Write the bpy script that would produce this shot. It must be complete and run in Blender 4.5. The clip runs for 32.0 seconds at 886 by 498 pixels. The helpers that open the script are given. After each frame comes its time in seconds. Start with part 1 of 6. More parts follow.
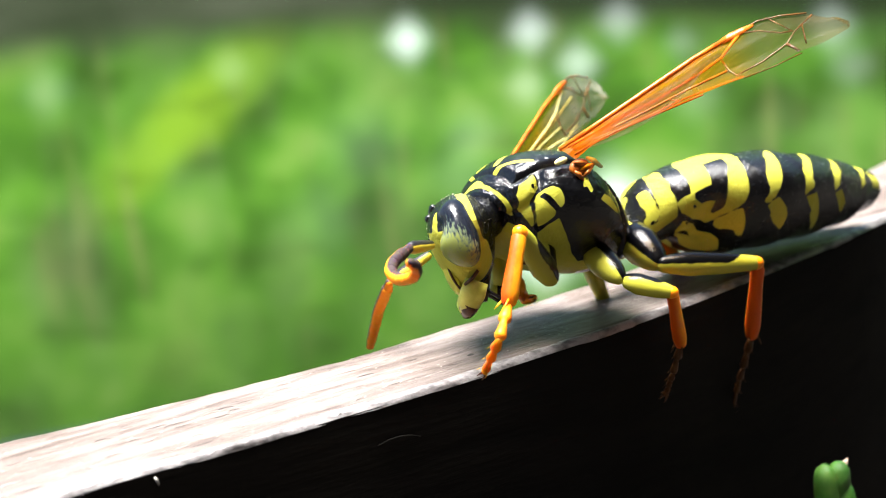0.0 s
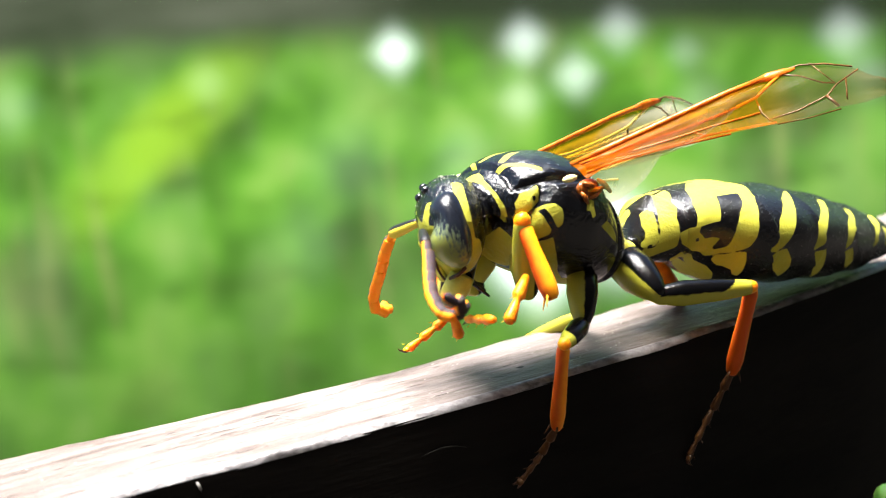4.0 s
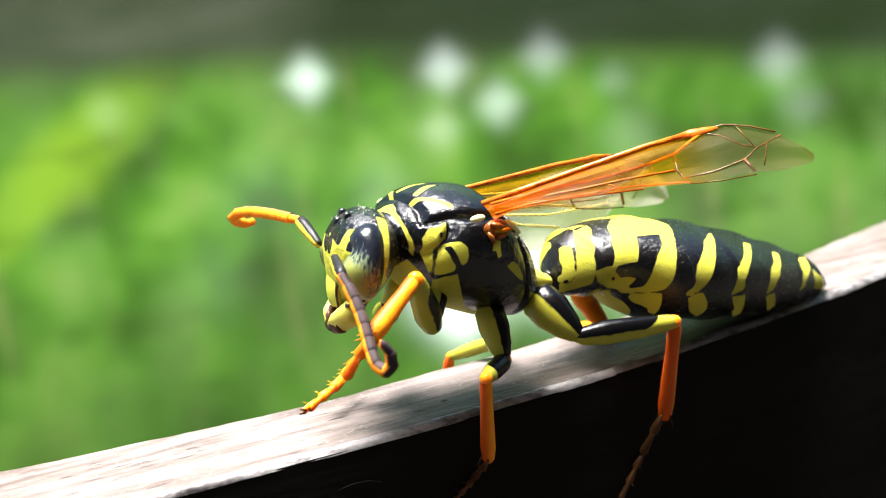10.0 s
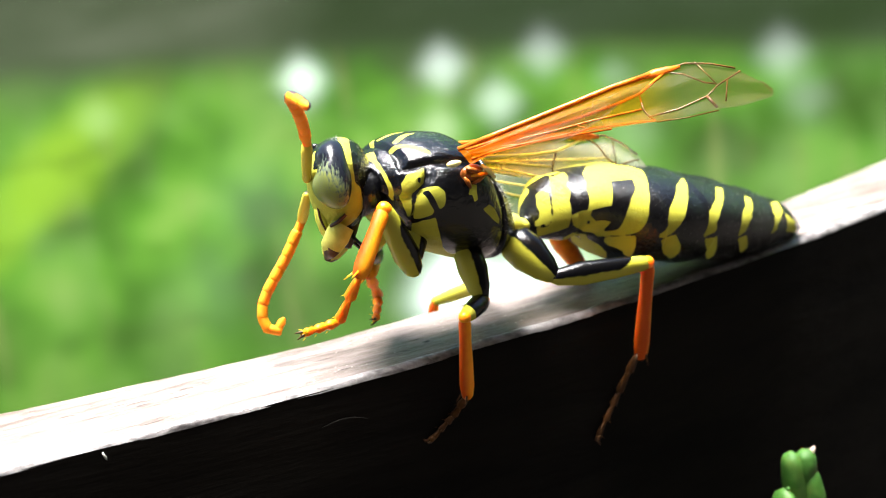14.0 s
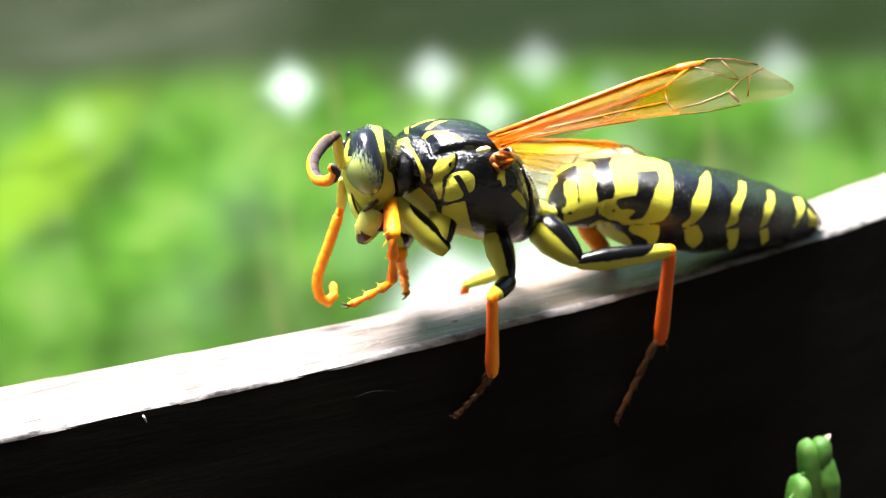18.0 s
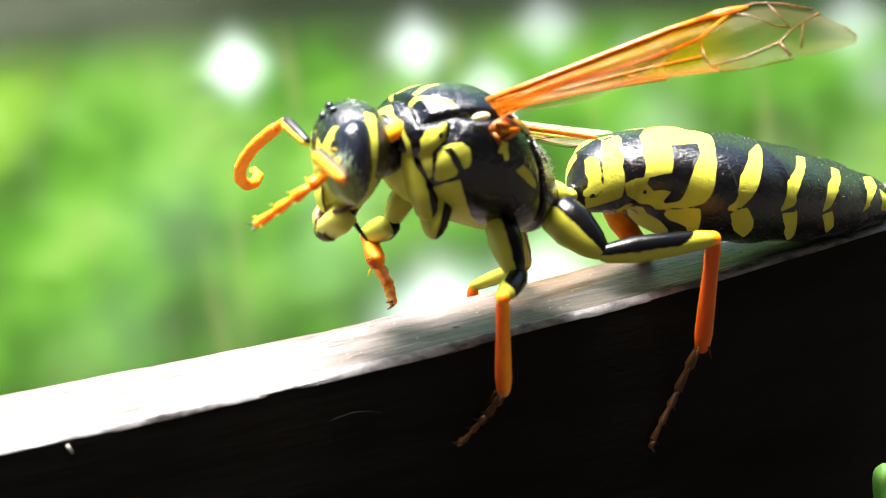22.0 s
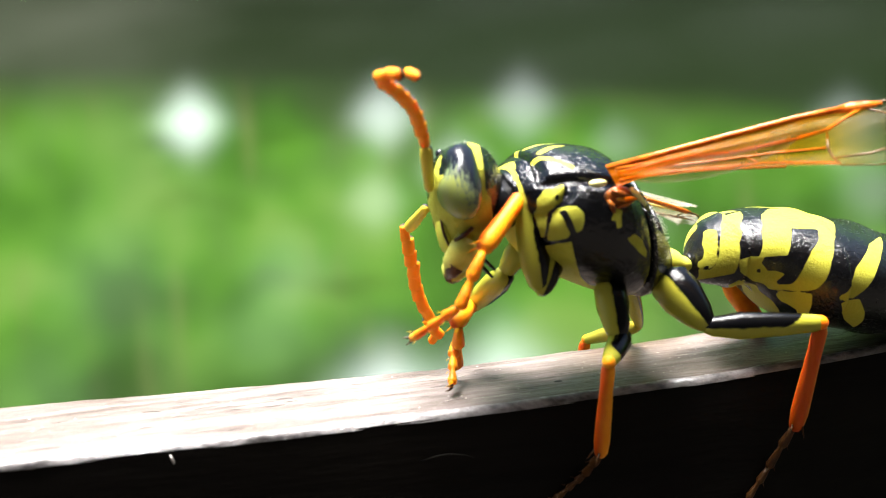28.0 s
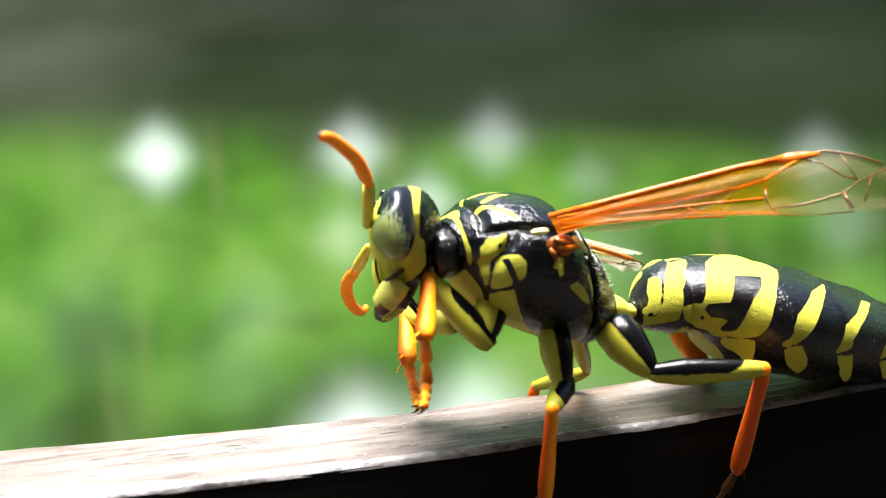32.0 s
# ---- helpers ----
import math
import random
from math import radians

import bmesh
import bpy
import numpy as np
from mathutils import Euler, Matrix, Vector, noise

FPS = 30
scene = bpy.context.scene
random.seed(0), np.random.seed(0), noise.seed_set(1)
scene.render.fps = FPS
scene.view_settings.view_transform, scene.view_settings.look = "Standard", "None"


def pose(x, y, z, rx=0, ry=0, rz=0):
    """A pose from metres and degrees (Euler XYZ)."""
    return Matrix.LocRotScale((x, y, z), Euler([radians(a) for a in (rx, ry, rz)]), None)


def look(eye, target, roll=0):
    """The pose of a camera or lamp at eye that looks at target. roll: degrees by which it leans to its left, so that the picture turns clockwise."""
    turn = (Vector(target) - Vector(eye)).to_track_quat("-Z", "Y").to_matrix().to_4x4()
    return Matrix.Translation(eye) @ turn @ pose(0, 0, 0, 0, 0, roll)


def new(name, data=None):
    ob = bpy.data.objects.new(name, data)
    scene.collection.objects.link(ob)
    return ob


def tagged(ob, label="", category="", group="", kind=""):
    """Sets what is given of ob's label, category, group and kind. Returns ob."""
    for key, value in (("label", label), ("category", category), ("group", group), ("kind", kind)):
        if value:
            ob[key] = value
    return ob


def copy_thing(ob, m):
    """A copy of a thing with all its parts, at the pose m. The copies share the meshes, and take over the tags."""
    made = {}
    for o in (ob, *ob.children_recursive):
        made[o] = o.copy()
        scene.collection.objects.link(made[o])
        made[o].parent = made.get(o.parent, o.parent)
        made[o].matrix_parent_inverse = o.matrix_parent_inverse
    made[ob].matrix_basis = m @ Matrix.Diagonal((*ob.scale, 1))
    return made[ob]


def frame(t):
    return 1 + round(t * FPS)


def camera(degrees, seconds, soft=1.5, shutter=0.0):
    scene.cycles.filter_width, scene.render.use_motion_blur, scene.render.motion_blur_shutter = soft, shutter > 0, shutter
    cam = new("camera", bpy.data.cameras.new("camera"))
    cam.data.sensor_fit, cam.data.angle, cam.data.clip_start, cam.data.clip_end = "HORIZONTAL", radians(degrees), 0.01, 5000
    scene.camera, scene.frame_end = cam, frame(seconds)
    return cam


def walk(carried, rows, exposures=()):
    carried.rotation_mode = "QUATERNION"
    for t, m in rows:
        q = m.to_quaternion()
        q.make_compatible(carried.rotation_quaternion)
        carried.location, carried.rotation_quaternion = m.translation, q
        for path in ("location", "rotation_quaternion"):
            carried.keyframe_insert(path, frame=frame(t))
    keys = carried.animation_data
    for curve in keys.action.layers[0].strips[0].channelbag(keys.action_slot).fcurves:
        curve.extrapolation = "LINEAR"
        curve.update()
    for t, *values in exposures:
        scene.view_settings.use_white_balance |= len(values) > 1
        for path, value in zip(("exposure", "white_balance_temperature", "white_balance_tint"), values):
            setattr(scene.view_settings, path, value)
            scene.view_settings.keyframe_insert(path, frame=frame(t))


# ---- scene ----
MM = 0.001
cam = camera(29.31, 32.0, soft=1.0, shutter=0.2)
# seconds, eye, target (millimetres), roll
PATH = [
    (0, (-15.335, -22.159, 8.287), (0.779, 2.247, 1.605), -5.56),
    (1, (-16.344, -22.237, 8.595), (0.790, 1.499, 2.036), -5.17),
    (2, (-15.232, -24.013, 8.464), (-0.720, 1.389, 1.819), -6.60),
    (3, (-15.270, -22.216, 8.287), (-0.138, 2.815, 1.619), -5.92),
    (5.5, (-13.014, -23.094, 7.272), (0.723, 3.130, 2.409), -6.81),
    (6, (-12.604, -23.200, 8.502), (0.621, 3.063, 2.557), -7.45),
    (6.5, (-13.400, -23.863, 7.454), (0.130, 2.551, 3.074), -6.12),
    (7, (-12.746, -23.359, 9.231), (0.509, 2.783, 2.836), -5.35),
    (7.5, (-12.706, -23.850, 9.233), (0.328, 2.419, 2.904), -5.29),
    (8, (-12.706, -23.548, 9.242), (0.414, 2.644, 2.774), -4.71),
    (8.5, (-12.675, -23.648, 9.118), (0.716, 2.402, 2.633), -4.67),
    (9, (-12.525, -23.791, 9.033), (1.088, 2.158, 2.602), -5.15),
    (9.5, (-12.593, -23.888, 8.978), (1.035, 2.050, 2.535), -5.48),
    (10, (-12.532, -24.030, 8.926), (1.064, 1.911, 2.429), -5.63),
    (10.5, (-12.466, -24.129, 8.890), (1.053, 1.793, 2.161), -6.01),
    (11, (-12.627, -24.337, 8.855), (0.890, 1.605, 2.196), -6.10),
    (11.5, (-12.728, -24.407, 8.816), (0.530, 1.648, 2.085), -5.86),
    (12, (-12.650, -24.401, 8.780), (0.560, 1.673, 2.024), -5.76),
    (12.5, (-12.690, -24.889, 8.725), (0.405, 1.309, 2.231), -6.00),
    (13, (-12.336, -24.976, 8.677), (0.861, 1.151, 2.101), -5.83),
    (13.5, (-12.386, -25.195, 8.632), (0.746, 0.874, 1.703), -6.51),
    (14, (-12.624, -25.430, 8.594), (0.642, 0.585, 1.723), -6.60),
    (14.5, (-12.779, -25.370, 8.570), (0.700, 0.563, 1.802), -6.59),
    (16.5, (-11.650, -27.042, 8.472), (0.032, -0.246, 1.726), -6.55),
    (17, (-11.801, -27.240, 8.445), (-0.100, -0.430, 1.789), -6.44),
    (17.5, (-12.397, -27.118, 8.412), (-0.296, -0.488, 1.750), -6.26),
    (18, (-12.888, -26.881, 8.390), (-0.452, -0.395, 1.769), -5.64),
    (18.5, (-13.405, -26.519, 8.349), (-0.334, -0.379, 1.577), -4.73),
    (19, (-13.485, -26.578, 8.319), (-0.242, -0.457, 1.817), -4.53),
    (19.5, (-13.651, -26.846, 8.183), (-0.391, -0.771, 1.529), -4.83),
    (20, (-13.427, -26.735, 8.023), (-0.345, -0.517, 1.585), -5.22),
    (20.5, (-11.662, -25.123, 7.847), (0.827, 1.305, 1.092), -5.23),
    (21, (-10.420, -23.489, 6.729), (1.625, 3.314, 0.687), -6.54),
    (21.5, (-9.955, -22.535, 6.746), (1.820, 4.301, 0.326), -5.55),
    (22, (-9.791, -22.744, 6.604), (1.655, 4.314, 0.533), -6.98),
    (22.5, (-9.233, -23.032, 7.049), (1.299, 4.259, 0.393), -7.56),
    (23, (-8.816, -23.497, 7.008), (0.906, 4.150, 0.594), -6.77),
    (23.5, (-8.956, -23.604, 7.112), (0.794, 4.023, 0.657), -6.82),
    (24, (-8.972, -23.614, 7.170), (0.553, 4.098, 0.740), -6.56),
    (24.5, (-8.885, -23.430, 7.222), (0.551, 4.292, 0.706), -6.47),
    (25, (-8.298, -23.746, 7.267), (0.149, 4.302, 0.787), -5.24),
    (25.5, (-8.649, -23.695, 7.316), (0.074, 4.295, 0.954), -4.62),
    (26, (-8.744, -23.786, 7.380), (0.056, 4.221, 1.200), -4.32),
    (26.5, (-9.015, -23.715, 7.385), (-0.143, 4.281, 1.258), -3.71),
    (28.5, (-8.912, -23.781, 7.394), (-0.427, 4.465, 1.901), -1.83),
    (29, (-9.331, -24.098, 7.402), (-0.368, 4.061, 2.230), -1.69),
    (29.5, (-9.254, -23.780, 7.393), (0.118, 4.266, 2.331), -1.35),
    (30, (-9.326, -23.726, 7.475), (0.296, 4.241, 2.450), -1.31),
    (30.5, (-9.331, -23.821, 7.522), (0.198, 4.182, 2.521), -1.33),
    (31, (-9.012, -23.915, 7.524), (0.359, 4.157, 2.612), -1.53),
    (31.5, (-8.954, -23.904, 7.501), (0.372, 4.163, 2.477), -1.82),
    (32, (-8.407, -24.192, 7.504), (0.323, 4.067, 2.480), -2.23),
]
walk(cam, [(t, look(Vector(e) * MM, Vector(g) * MM, r)) for t, e, g, r in PATH], [(0, 2.08), (3.0, 2.2), (6.0, 2.1), (9.0, 2.08), (11.0, 2.18), (13.0, 2.32), (18.0, 2.58), (22.5, 2.55), (25.0, 2.4), (29.0, 2.12), (32, 2.12)])
cam.data.dof.use_dof = True
cam.data.dof.focus_distance = 0.0283
cam.data.dof.aperture_fstop = 165.0
cam.data.dof.aperture_blades = 4
cam.data.dof.aperture_rotation = radians(45)

# ---- world, sun, exposure ----
world = bpy.data.worlds.new("sky")
scene.world = world
world.use_nodes = True
wn = world.node_tree.nodes
sky = wn.new("ShaderNodeTexSky")
sky.sky_type = "NISHITA"
sky.sun_disc = False
sky.sun_elevation = radians(86)
sky.sun_rotation = radians(-120)
world.node_tree.links.new(sky.outputs[0], wn["Background"].inputs[0])
wn["Background"].inputs[1].default_value = 0.065
sun_data = bpy.data.lights.new("sun", "SUN")
sun_data.energy = 7.2
sun_data.angle = radians(38)
sun_data.color = (1.0, 0.975, 0.94)
sun = new("sun", sun_data)
sun.matrix_world = look((0, 0, 1), Vector((0, 0, 1)) - Vector((-0.05, 0.10, 1.0)))

# ---- materials ----
def material(name):
    m = bpy.data.materials.new(name)
    m.use_nodes = True
    nt = m.node_tree
    return m, nt, nt.nodes["Principled BSDF"]


def noise_tex(nt, scale, detail=4.0, rough=0.55, stretch=None):
    """Noise in object space; scale in cycles per millimetre."""
    co = nt.nodes.new("ShaderNodeTexCoord")
    out = co.outputs["Object"]
    mp = nt.nodes.new("ShaderNodeMapping")
    s = stretch or (1, 1, 1)
    mp.inputs["Scale"].default_value = [scale * 1000 * v for v in s]
    nt.links.new(out, mp.inputs["Vector"])
    n = nt.nodes.new("ShaderNodeTexNoise")
    n.inputs["Scale"].default_value = 1.0
    n.inputs["Detail"].default_value = detail
    n.inputs["Roughness"].default_value = rough
    nt.links.new(mp.outputs[0], n.inputs["Vector"])
    return n


def ramp(nt, source, stops, smooth=False):
    r = nt.nodes.new("ShaderNodeValToRGB")
    if smooth:
        r.color_ramp.interpolation = "EASE"
    els = r.color_ramp.elements
    while len(els) < len(stops):
        els.new(0.5)
    for e, (p, c) in zip(els, stops):
        e.position = p
        e.color = (*c, 1) if len(c) == 3 else c
    nt.links.new(source, r.inputs[0])
    return r


def bump(nt, bsdf, source, strength, distance, normal=None):
    b = nt.nodes.new("ShaderNodeBump")
    b.inputs["Strength"].default_value = strength
    b.inputs["Distance"].default_value = distance * MM
    nt.links.new(source, b.inputs["Height"])
    if normal:
        nt.links.new(normal, b.inputs["Normal"])
    nt.links.new(b.outputs[0], bsdf.inputs["Normal"])
    return b.outputs[0]


def blend(nt, fac, a, b):
    m = nt.nodes.new("ShaderNodeMix")
    m.data_type = "RGBA"
    nt.links.new(fac, m.inputs["Factor"])
    for v, key in ((a, "A"), (b, "B")):
        sock = [s for s in m.inputs if s.name == key and s.type == "RGBA"][0]
        if isinstance(v, tuple):
            sock.default_value = (*v, 1)
        else:
            nt.links.new(v, sock)
    return [s for s in m.outputs if s.type == "RGBA"][0]


def cuticle(name, black=(0.0008, 0.0008, 0.0012), yellow=(0.47, 0.45, 0.05), pits=1.0, rough=0.3, coat=0.25, relief=0.45, down=0.0):
    """Shiny black cuticle with yellow markings taken from the mesh's own marking field."""
    m, nt, bsdf = material(name)
    at = nt.nodes.new("ShaderNodeAttribute")
    at.attribute_name = "yellow"
    n = noise_tex(nt, 3.0, 3)
    add = nt.nodes.new("ShaderNodeMath")
    add.operation = "MULTIPLY_ADD"
    nt.links.new(n.outputs["Fac"], add.inputs[0])
    add.inputs[1].default_value = 0.10
    nt.links.new(at.outputs["Fac"], add.inputs[2])
    edge = ramp(nt, add.outputs[0], [(0.53, (0, 0, 0)), (0.57, (1, 1, 1))])
    tone = noise_tex(nt, 1.3, 5)
    yel = ramp(nt, tone.outputs["Fac"], [(0.3, tuple(c * 0.78 for c in yellow)), (0.7, yellow)])
    blk = ramp(nt, tone.outputs["Fac"], [(0.35, black), (0.75, tuple(c * 2.0 + 0.0006 for c in black))])
    nt.links.new(blend(nt, edge.outputs[0], blk.outputs[0], yel.outputs[0]), bsdf.inputs["Base Color"])
    fine = noise_tex(nt, 14.0 * pits, 3, 0.65)
    rr = ramp(nt, fine.outputs["Fac"], [(0.3, (rough * 0.75,) * 3), (0.75, (rough * 1.6,) * 3)])
    nt.links.new(blend(nt, edge.outputs[0], rr.outputs[0], (0.5, 0.5, 0.5)), bsdf.inputs["Roughness"])
    bump(nt, bsdf, fine.outputs["Fac"], relief, 0.05)
    nt.links.new(blend(nt, edge.outputs[0], (0.42, 0.42, 0.42), (0.10, 0.10, 0.10)), bsdf.inputs["Specular IOR Level"])
    bsdf.inputs["Sheen Weight"].default_value = down
    bsdf.inputs["Sheen Roughness"].default_value = 0.35
    bsdf.inputs["Coat Weight"].default_value = coat
    bsdf.inputs["Coat Roughness"].default_value = 0.22
    return m


def glow(bsdf, weight, tone):
    """Lets light soak through thin cuticle."""
    if weight:
        bsdf.inputs["Subsurface Weight"].default_value = weight
        bsdf.inputs["Subsurface Radius"].default_value = (max(tone[0], 0.05), max(tone[1], 0.03), max(tone[2], 0.01))
        bsdf.inputs["Subsurface Scale"].default_value = 0.25 * MM


def plain_cuticle(name, a, b, rough=0.32, scale=4.0, sub=0.0, gloss=0.5):
    m, nt, bsdf = material(name)
    n = noise_tex(nt, scale, 5)
    c = ramp(nt, n.outputs["Fac"], [(0.32, a), (0.68, b)])
    nt.links.new(c.outputs[0], bsdf.inputs["Base Color"])
    bsdf.inputs["Roughness"].default_value = rough
    bsdf.inputs["Specular IOR Level"].default_value = gloss
    fine = noise_tex(nt, 18, 3)
    bump(nt, bsdf, fine.outputs["Fac"], 0.35, 0.02)
    glow(bsdf, sub, b)
    return m


MARKED = cuticle("black_and_yellow_cuticle", rough=0.2, coat=0.0, down=0.03)
MARKED_ROUGH = cuticle("pitted_black_and_yellow_cuticle", pits=0.6, rough=0.18, coat=0.0, relief=0.7)
ORANGE = plain_cuticle("orange_cuticle", (0.72, 0.20, 0.004), (0.90, 0.36, 0.010), gloss=0.3, sub=0.5)
YELLOW = plain_cuticle("yellow_cuticle", (0.52, 0.50, 0.05), (0.66, 0.64, 0.09), gloss=0.2)
DARK = plain_cuticle("black_cuticle", (0.0015, 0.0015, 0.002), (0.006, 0.005, 0.006), 0.2)


def wood_top():
    m, nt, bsdf = material("weathered_wood")
    grain = noise_tex(nt, 3.4, 7, 0.65, (0.10, 1.0, 0.5))
    fibre = noise_tex(nt, 11.0, 4, 0.6, (0.12, 1.0, 0.5))
    grit = noise_tex(nt, 7.0, 4, 0.7)
    blot = noise_tex(nt, 0.35, 5, 0.6)
    c1 = ramp(nt, grain.outputs["Fac"], [(0.3, (0.06, 0.043, 0.038)), (0.43, (0.125, 0.099, 0.09)), (0.70, (0.26, 0.222, 0.21))])
    c2 = ramp(nt, blot.outputs["Fac"], [(0.35, (0.66, 0.60, 0.56)), (0.65, (1, 1, 1))])
    mul = nt.nodes.new("ShaderNodeMix")
    mul.data_type, mul.blend_type = "RGBA", "MULTIPLY"
    mul.inputs["Factor"].default_value = 1.0
    ab = [s for s in mul.inputs if s.type == "RGBA"]
    streak = ramp(nt, fibre.outputs["Fac"], [(0.32, (0.8, 0.8, 0.8)), (0.40, (0, 0, 0))])
    flecked = blend(nt, streak.outputs[0], c1.outputs[0], (0.05, 0.038, 0.032))
    pale = ramp(nt, grit.outputs["Fac"], [(0.60, (0, 0, 0)), (0.72, (0.5, 0.5, 0.5))])
    flecked = blend(nt, pale.outputs[0], flecked, (0.42, 0.39, 0.36))
    nt.links.new(flecked, ab[0])
    nt.links.new(c2.outputs[0], ab[1])
    nt.links.new([s for s in mul.outputs if s.type == "RGBA"][0], bsdf.inputs["Base Color"])
    r = ramp(nt, fibre.outputs["Fac"], [(0.35, (0.42,) * 3), (0.7, (0.62,) * 3)])
    nt.links.new(r.outputs[0], bsdf.inputs["Roughness"])
    bsdf.inputs["Specular IOR Level"].default_value = 0.22
    nrm = bump(nt, bsdf, grain.outputs["Fac"], 0.5, 0.10)
    nrm = bump(nt, bsdf, fibre.outputs["Fac"], 0.6, 0.05, nrm)
    bump(nt, bsdf, grit.outputs["Fac"], 0.5, 0.05, nrm)
    return m


def wood_rim():
    m, nt, bsdf = material("polished_worn_wood")
    n = noise_tex(nt, 5.0, 5, 0.6, (0.5, 1, 1))
    c = ramp(nt, n.outputs["Fac"], [(0.36, (0.05, 0.043, 0.042)), (0.64, (0.28, 0.26, 0.26))])
    nt.links.new(c.outputs[0], bsdf.inputs["Base Color"])
    r = ramp(nt, n.outputs["Fac"], [(0.35, (0.5,) * 3), (0.6, (0.25,) * 3)])
    nt.links.new(r.outputs[0], bsdf.inputs["Roughness"])
    bsdf.inputs["Specular IOR Level"].default_value = 0.7
    fine = noise_tex(nt, 9.0, 4)
    bump(nt, bsdf, fine.outputs["Fac"], 0.4, 0.08)
    return m


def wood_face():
    m, nt, bsdf = material("shade_black_wood")
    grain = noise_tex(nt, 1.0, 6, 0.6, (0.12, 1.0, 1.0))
    # near-black base colour stands in for the shade on the plank's face
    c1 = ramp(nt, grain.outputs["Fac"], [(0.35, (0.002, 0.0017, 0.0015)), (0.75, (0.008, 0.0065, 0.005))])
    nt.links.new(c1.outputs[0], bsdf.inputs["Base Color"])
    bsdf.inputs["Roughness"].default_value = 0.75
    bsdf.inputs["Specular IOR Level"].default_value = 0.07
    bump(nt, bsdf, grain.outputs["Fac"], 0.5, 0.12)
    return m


def water_material():
    m, nt, bsdf = material("still_water")
    bsdf.inputs["Base Color"].default_value = (0.006, 0.012, 0.003, 1)
    bsdf.inputs["Roughness"].default_value = 0.02
    bsdf.inputs["IOR"].default_value = 1.33
    n = noise_tex(nt, 0.03, 2, 0.5)
    bump(nt, bsdf, n.outputs["Fac"], 0.1, 0.1)
    return m


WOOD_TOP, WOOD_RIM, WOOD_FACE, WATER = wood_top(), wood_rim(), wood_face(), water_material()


# ---- mesh helpers ----
def finish(name, bm, mats, parent=None, label="", smooth=True):
    me = bpy.data.meshes.new(name)
    if smooth:
        for f in bm.faces:
            f.smooth = True
    bm.to_mesh(me)
    bm.free()
    for m in mats if isinstance(mats, (list, tuple)) else [mats]:
        me.materials.append(m)
    ob = new(name, me)
    if parent:
        ob.parent = parent
    return tagged(ob, label) if label else ob


def part(name, bm, mat, parent, label=""):
    return finish(name, bm, mat, parent, label)


def profile(rows, x):
    """Top, bottom and half width at x, smoothly between the rows."""
    xs = [r[0] for r in rows]
    return [float(np.interp(x, xs, [r[k] for r in rows])) for k in (1, 2, 3)]


def smooth_rows(rows, step):
    """The rows resampled finely and eased, so that the outline has no corners."""
    xs = np.arange(rows[0][0], rows[-1][0] + step / 2, step)
    cols = [np.interp(xs, [r[0] for r in rows], [r[k] for r in rows]) for k in (1, 2, 3)]
    ker = np.array([1, 2, 3, 2, 1]) / 9
    for _ in range(2):
        cols = [np.convolve(np.pad(c, 2, mode="edge"), ker, "valid") for c in cols]
    return [(float(x), *[float(c[i]) for c in cols]) for i, x in enumerate(xs)]


def grid_mesh(points, fields=None, closed=True, cap=True):
    """A bmesh from rows of points (millimetres); each row is a ring. fields: the marking field at each point."""
    bm = bmesh.new()
    lay = bm.verts.layers.float.new("yellow")
    rows = []
    for i, ring in enumerate(points):
        row = []
        for j, p in enumerate(ring):
            v = bm.verts.new([c * MM for c in p])
            v[lay] = fields[i][j] if fields else 0.0
            row.append(v)
        rows.append(row)
    n = len(rows[0])
    for a, b in zip(rows, rows[1:]):
        for j in range(n if closed else n - 1):
            k = (j + 1) % n
            bm.faces.new((a[j], b[j], b[k], a[k]))
    if cap and closed:
        bm.faces.new(rows[0])
        bm.faces.new(rows[-1][::-1])
    bmesh.ops.recalc_face_normals(bm, faces=bm.faces)
    return bm


def tube(stations, n=16, field=None):
    """A tube through stations of (x, y, z, radius across, radius up) along a path, in millimetres."""
    pts = [Vector(s[:3]) for s in stations]
    rings, fields = [], []
    side = None
    for i, s in enumerate(stations):
        d = (pts[min(i + 1, len(pts) - 1)] - pts[max(i - 1, 0)]).normalized()
        if side is None:
            ref = Vector((0, 0, 1)) if abs(d.z) < 0.9 else Vector((1, 0, 0))
            side = d.cross(ref).normalized()
        side = (side - d * side.dot(d)).normalized()
        up = side.cross(d)
        ra, rb = s[3], s[4] if len(s) > 4 else s[3]
        ring, fr = [], []
        for j in range(n):
            a = 2 * math.pi * j / n
            ring.append(pts[i] + side * (ra * math.cos(a)) + up * (rb * math.sin(a)))
            fr.append(field(i / (len(stations) - 1), a) if field else 0.0)
        rings.append(ring)
        fields.append(fr)
    return grid_mesh(rings, fields)


def ball(r, sx=1, sy=1, sz=1, at=(0, 0, 0), u=24, v=16):
    bm = bmesh.new()
    bm.verts.layers.float.new("yellow")
    bmesh.ops.create_uvsphere(bm, u_segments=u, v_segments=v, radius=r * MM)
    for w in bm.verts:
        w.co = Vector((w.co.x * sx + at[0] * MM, w.co.y * sy + at[1] * MM, w.co.z * sz + at[2] * MM))
    return bm


# ---- the board ----
BOARD = 2.68


def bow(x):
    """How far the near edge of the gently curved board lies back at x, in millimetres."""
    u = max(-9.0, min(16.0, x)) + 1.5
    k = 0.0106 if u > 0 else 0.004
    return 0.10 + k * u * u + 2 * k * u * (x + 1.5 - u)


def breadth(x):
    """The board's thickness at x."""
    return BOARD + 0.085 * max(0.0, min(6.0, -2.0 - x)) + 0.02 * noise.noise((x * 0.4, 1.3, 8.8))


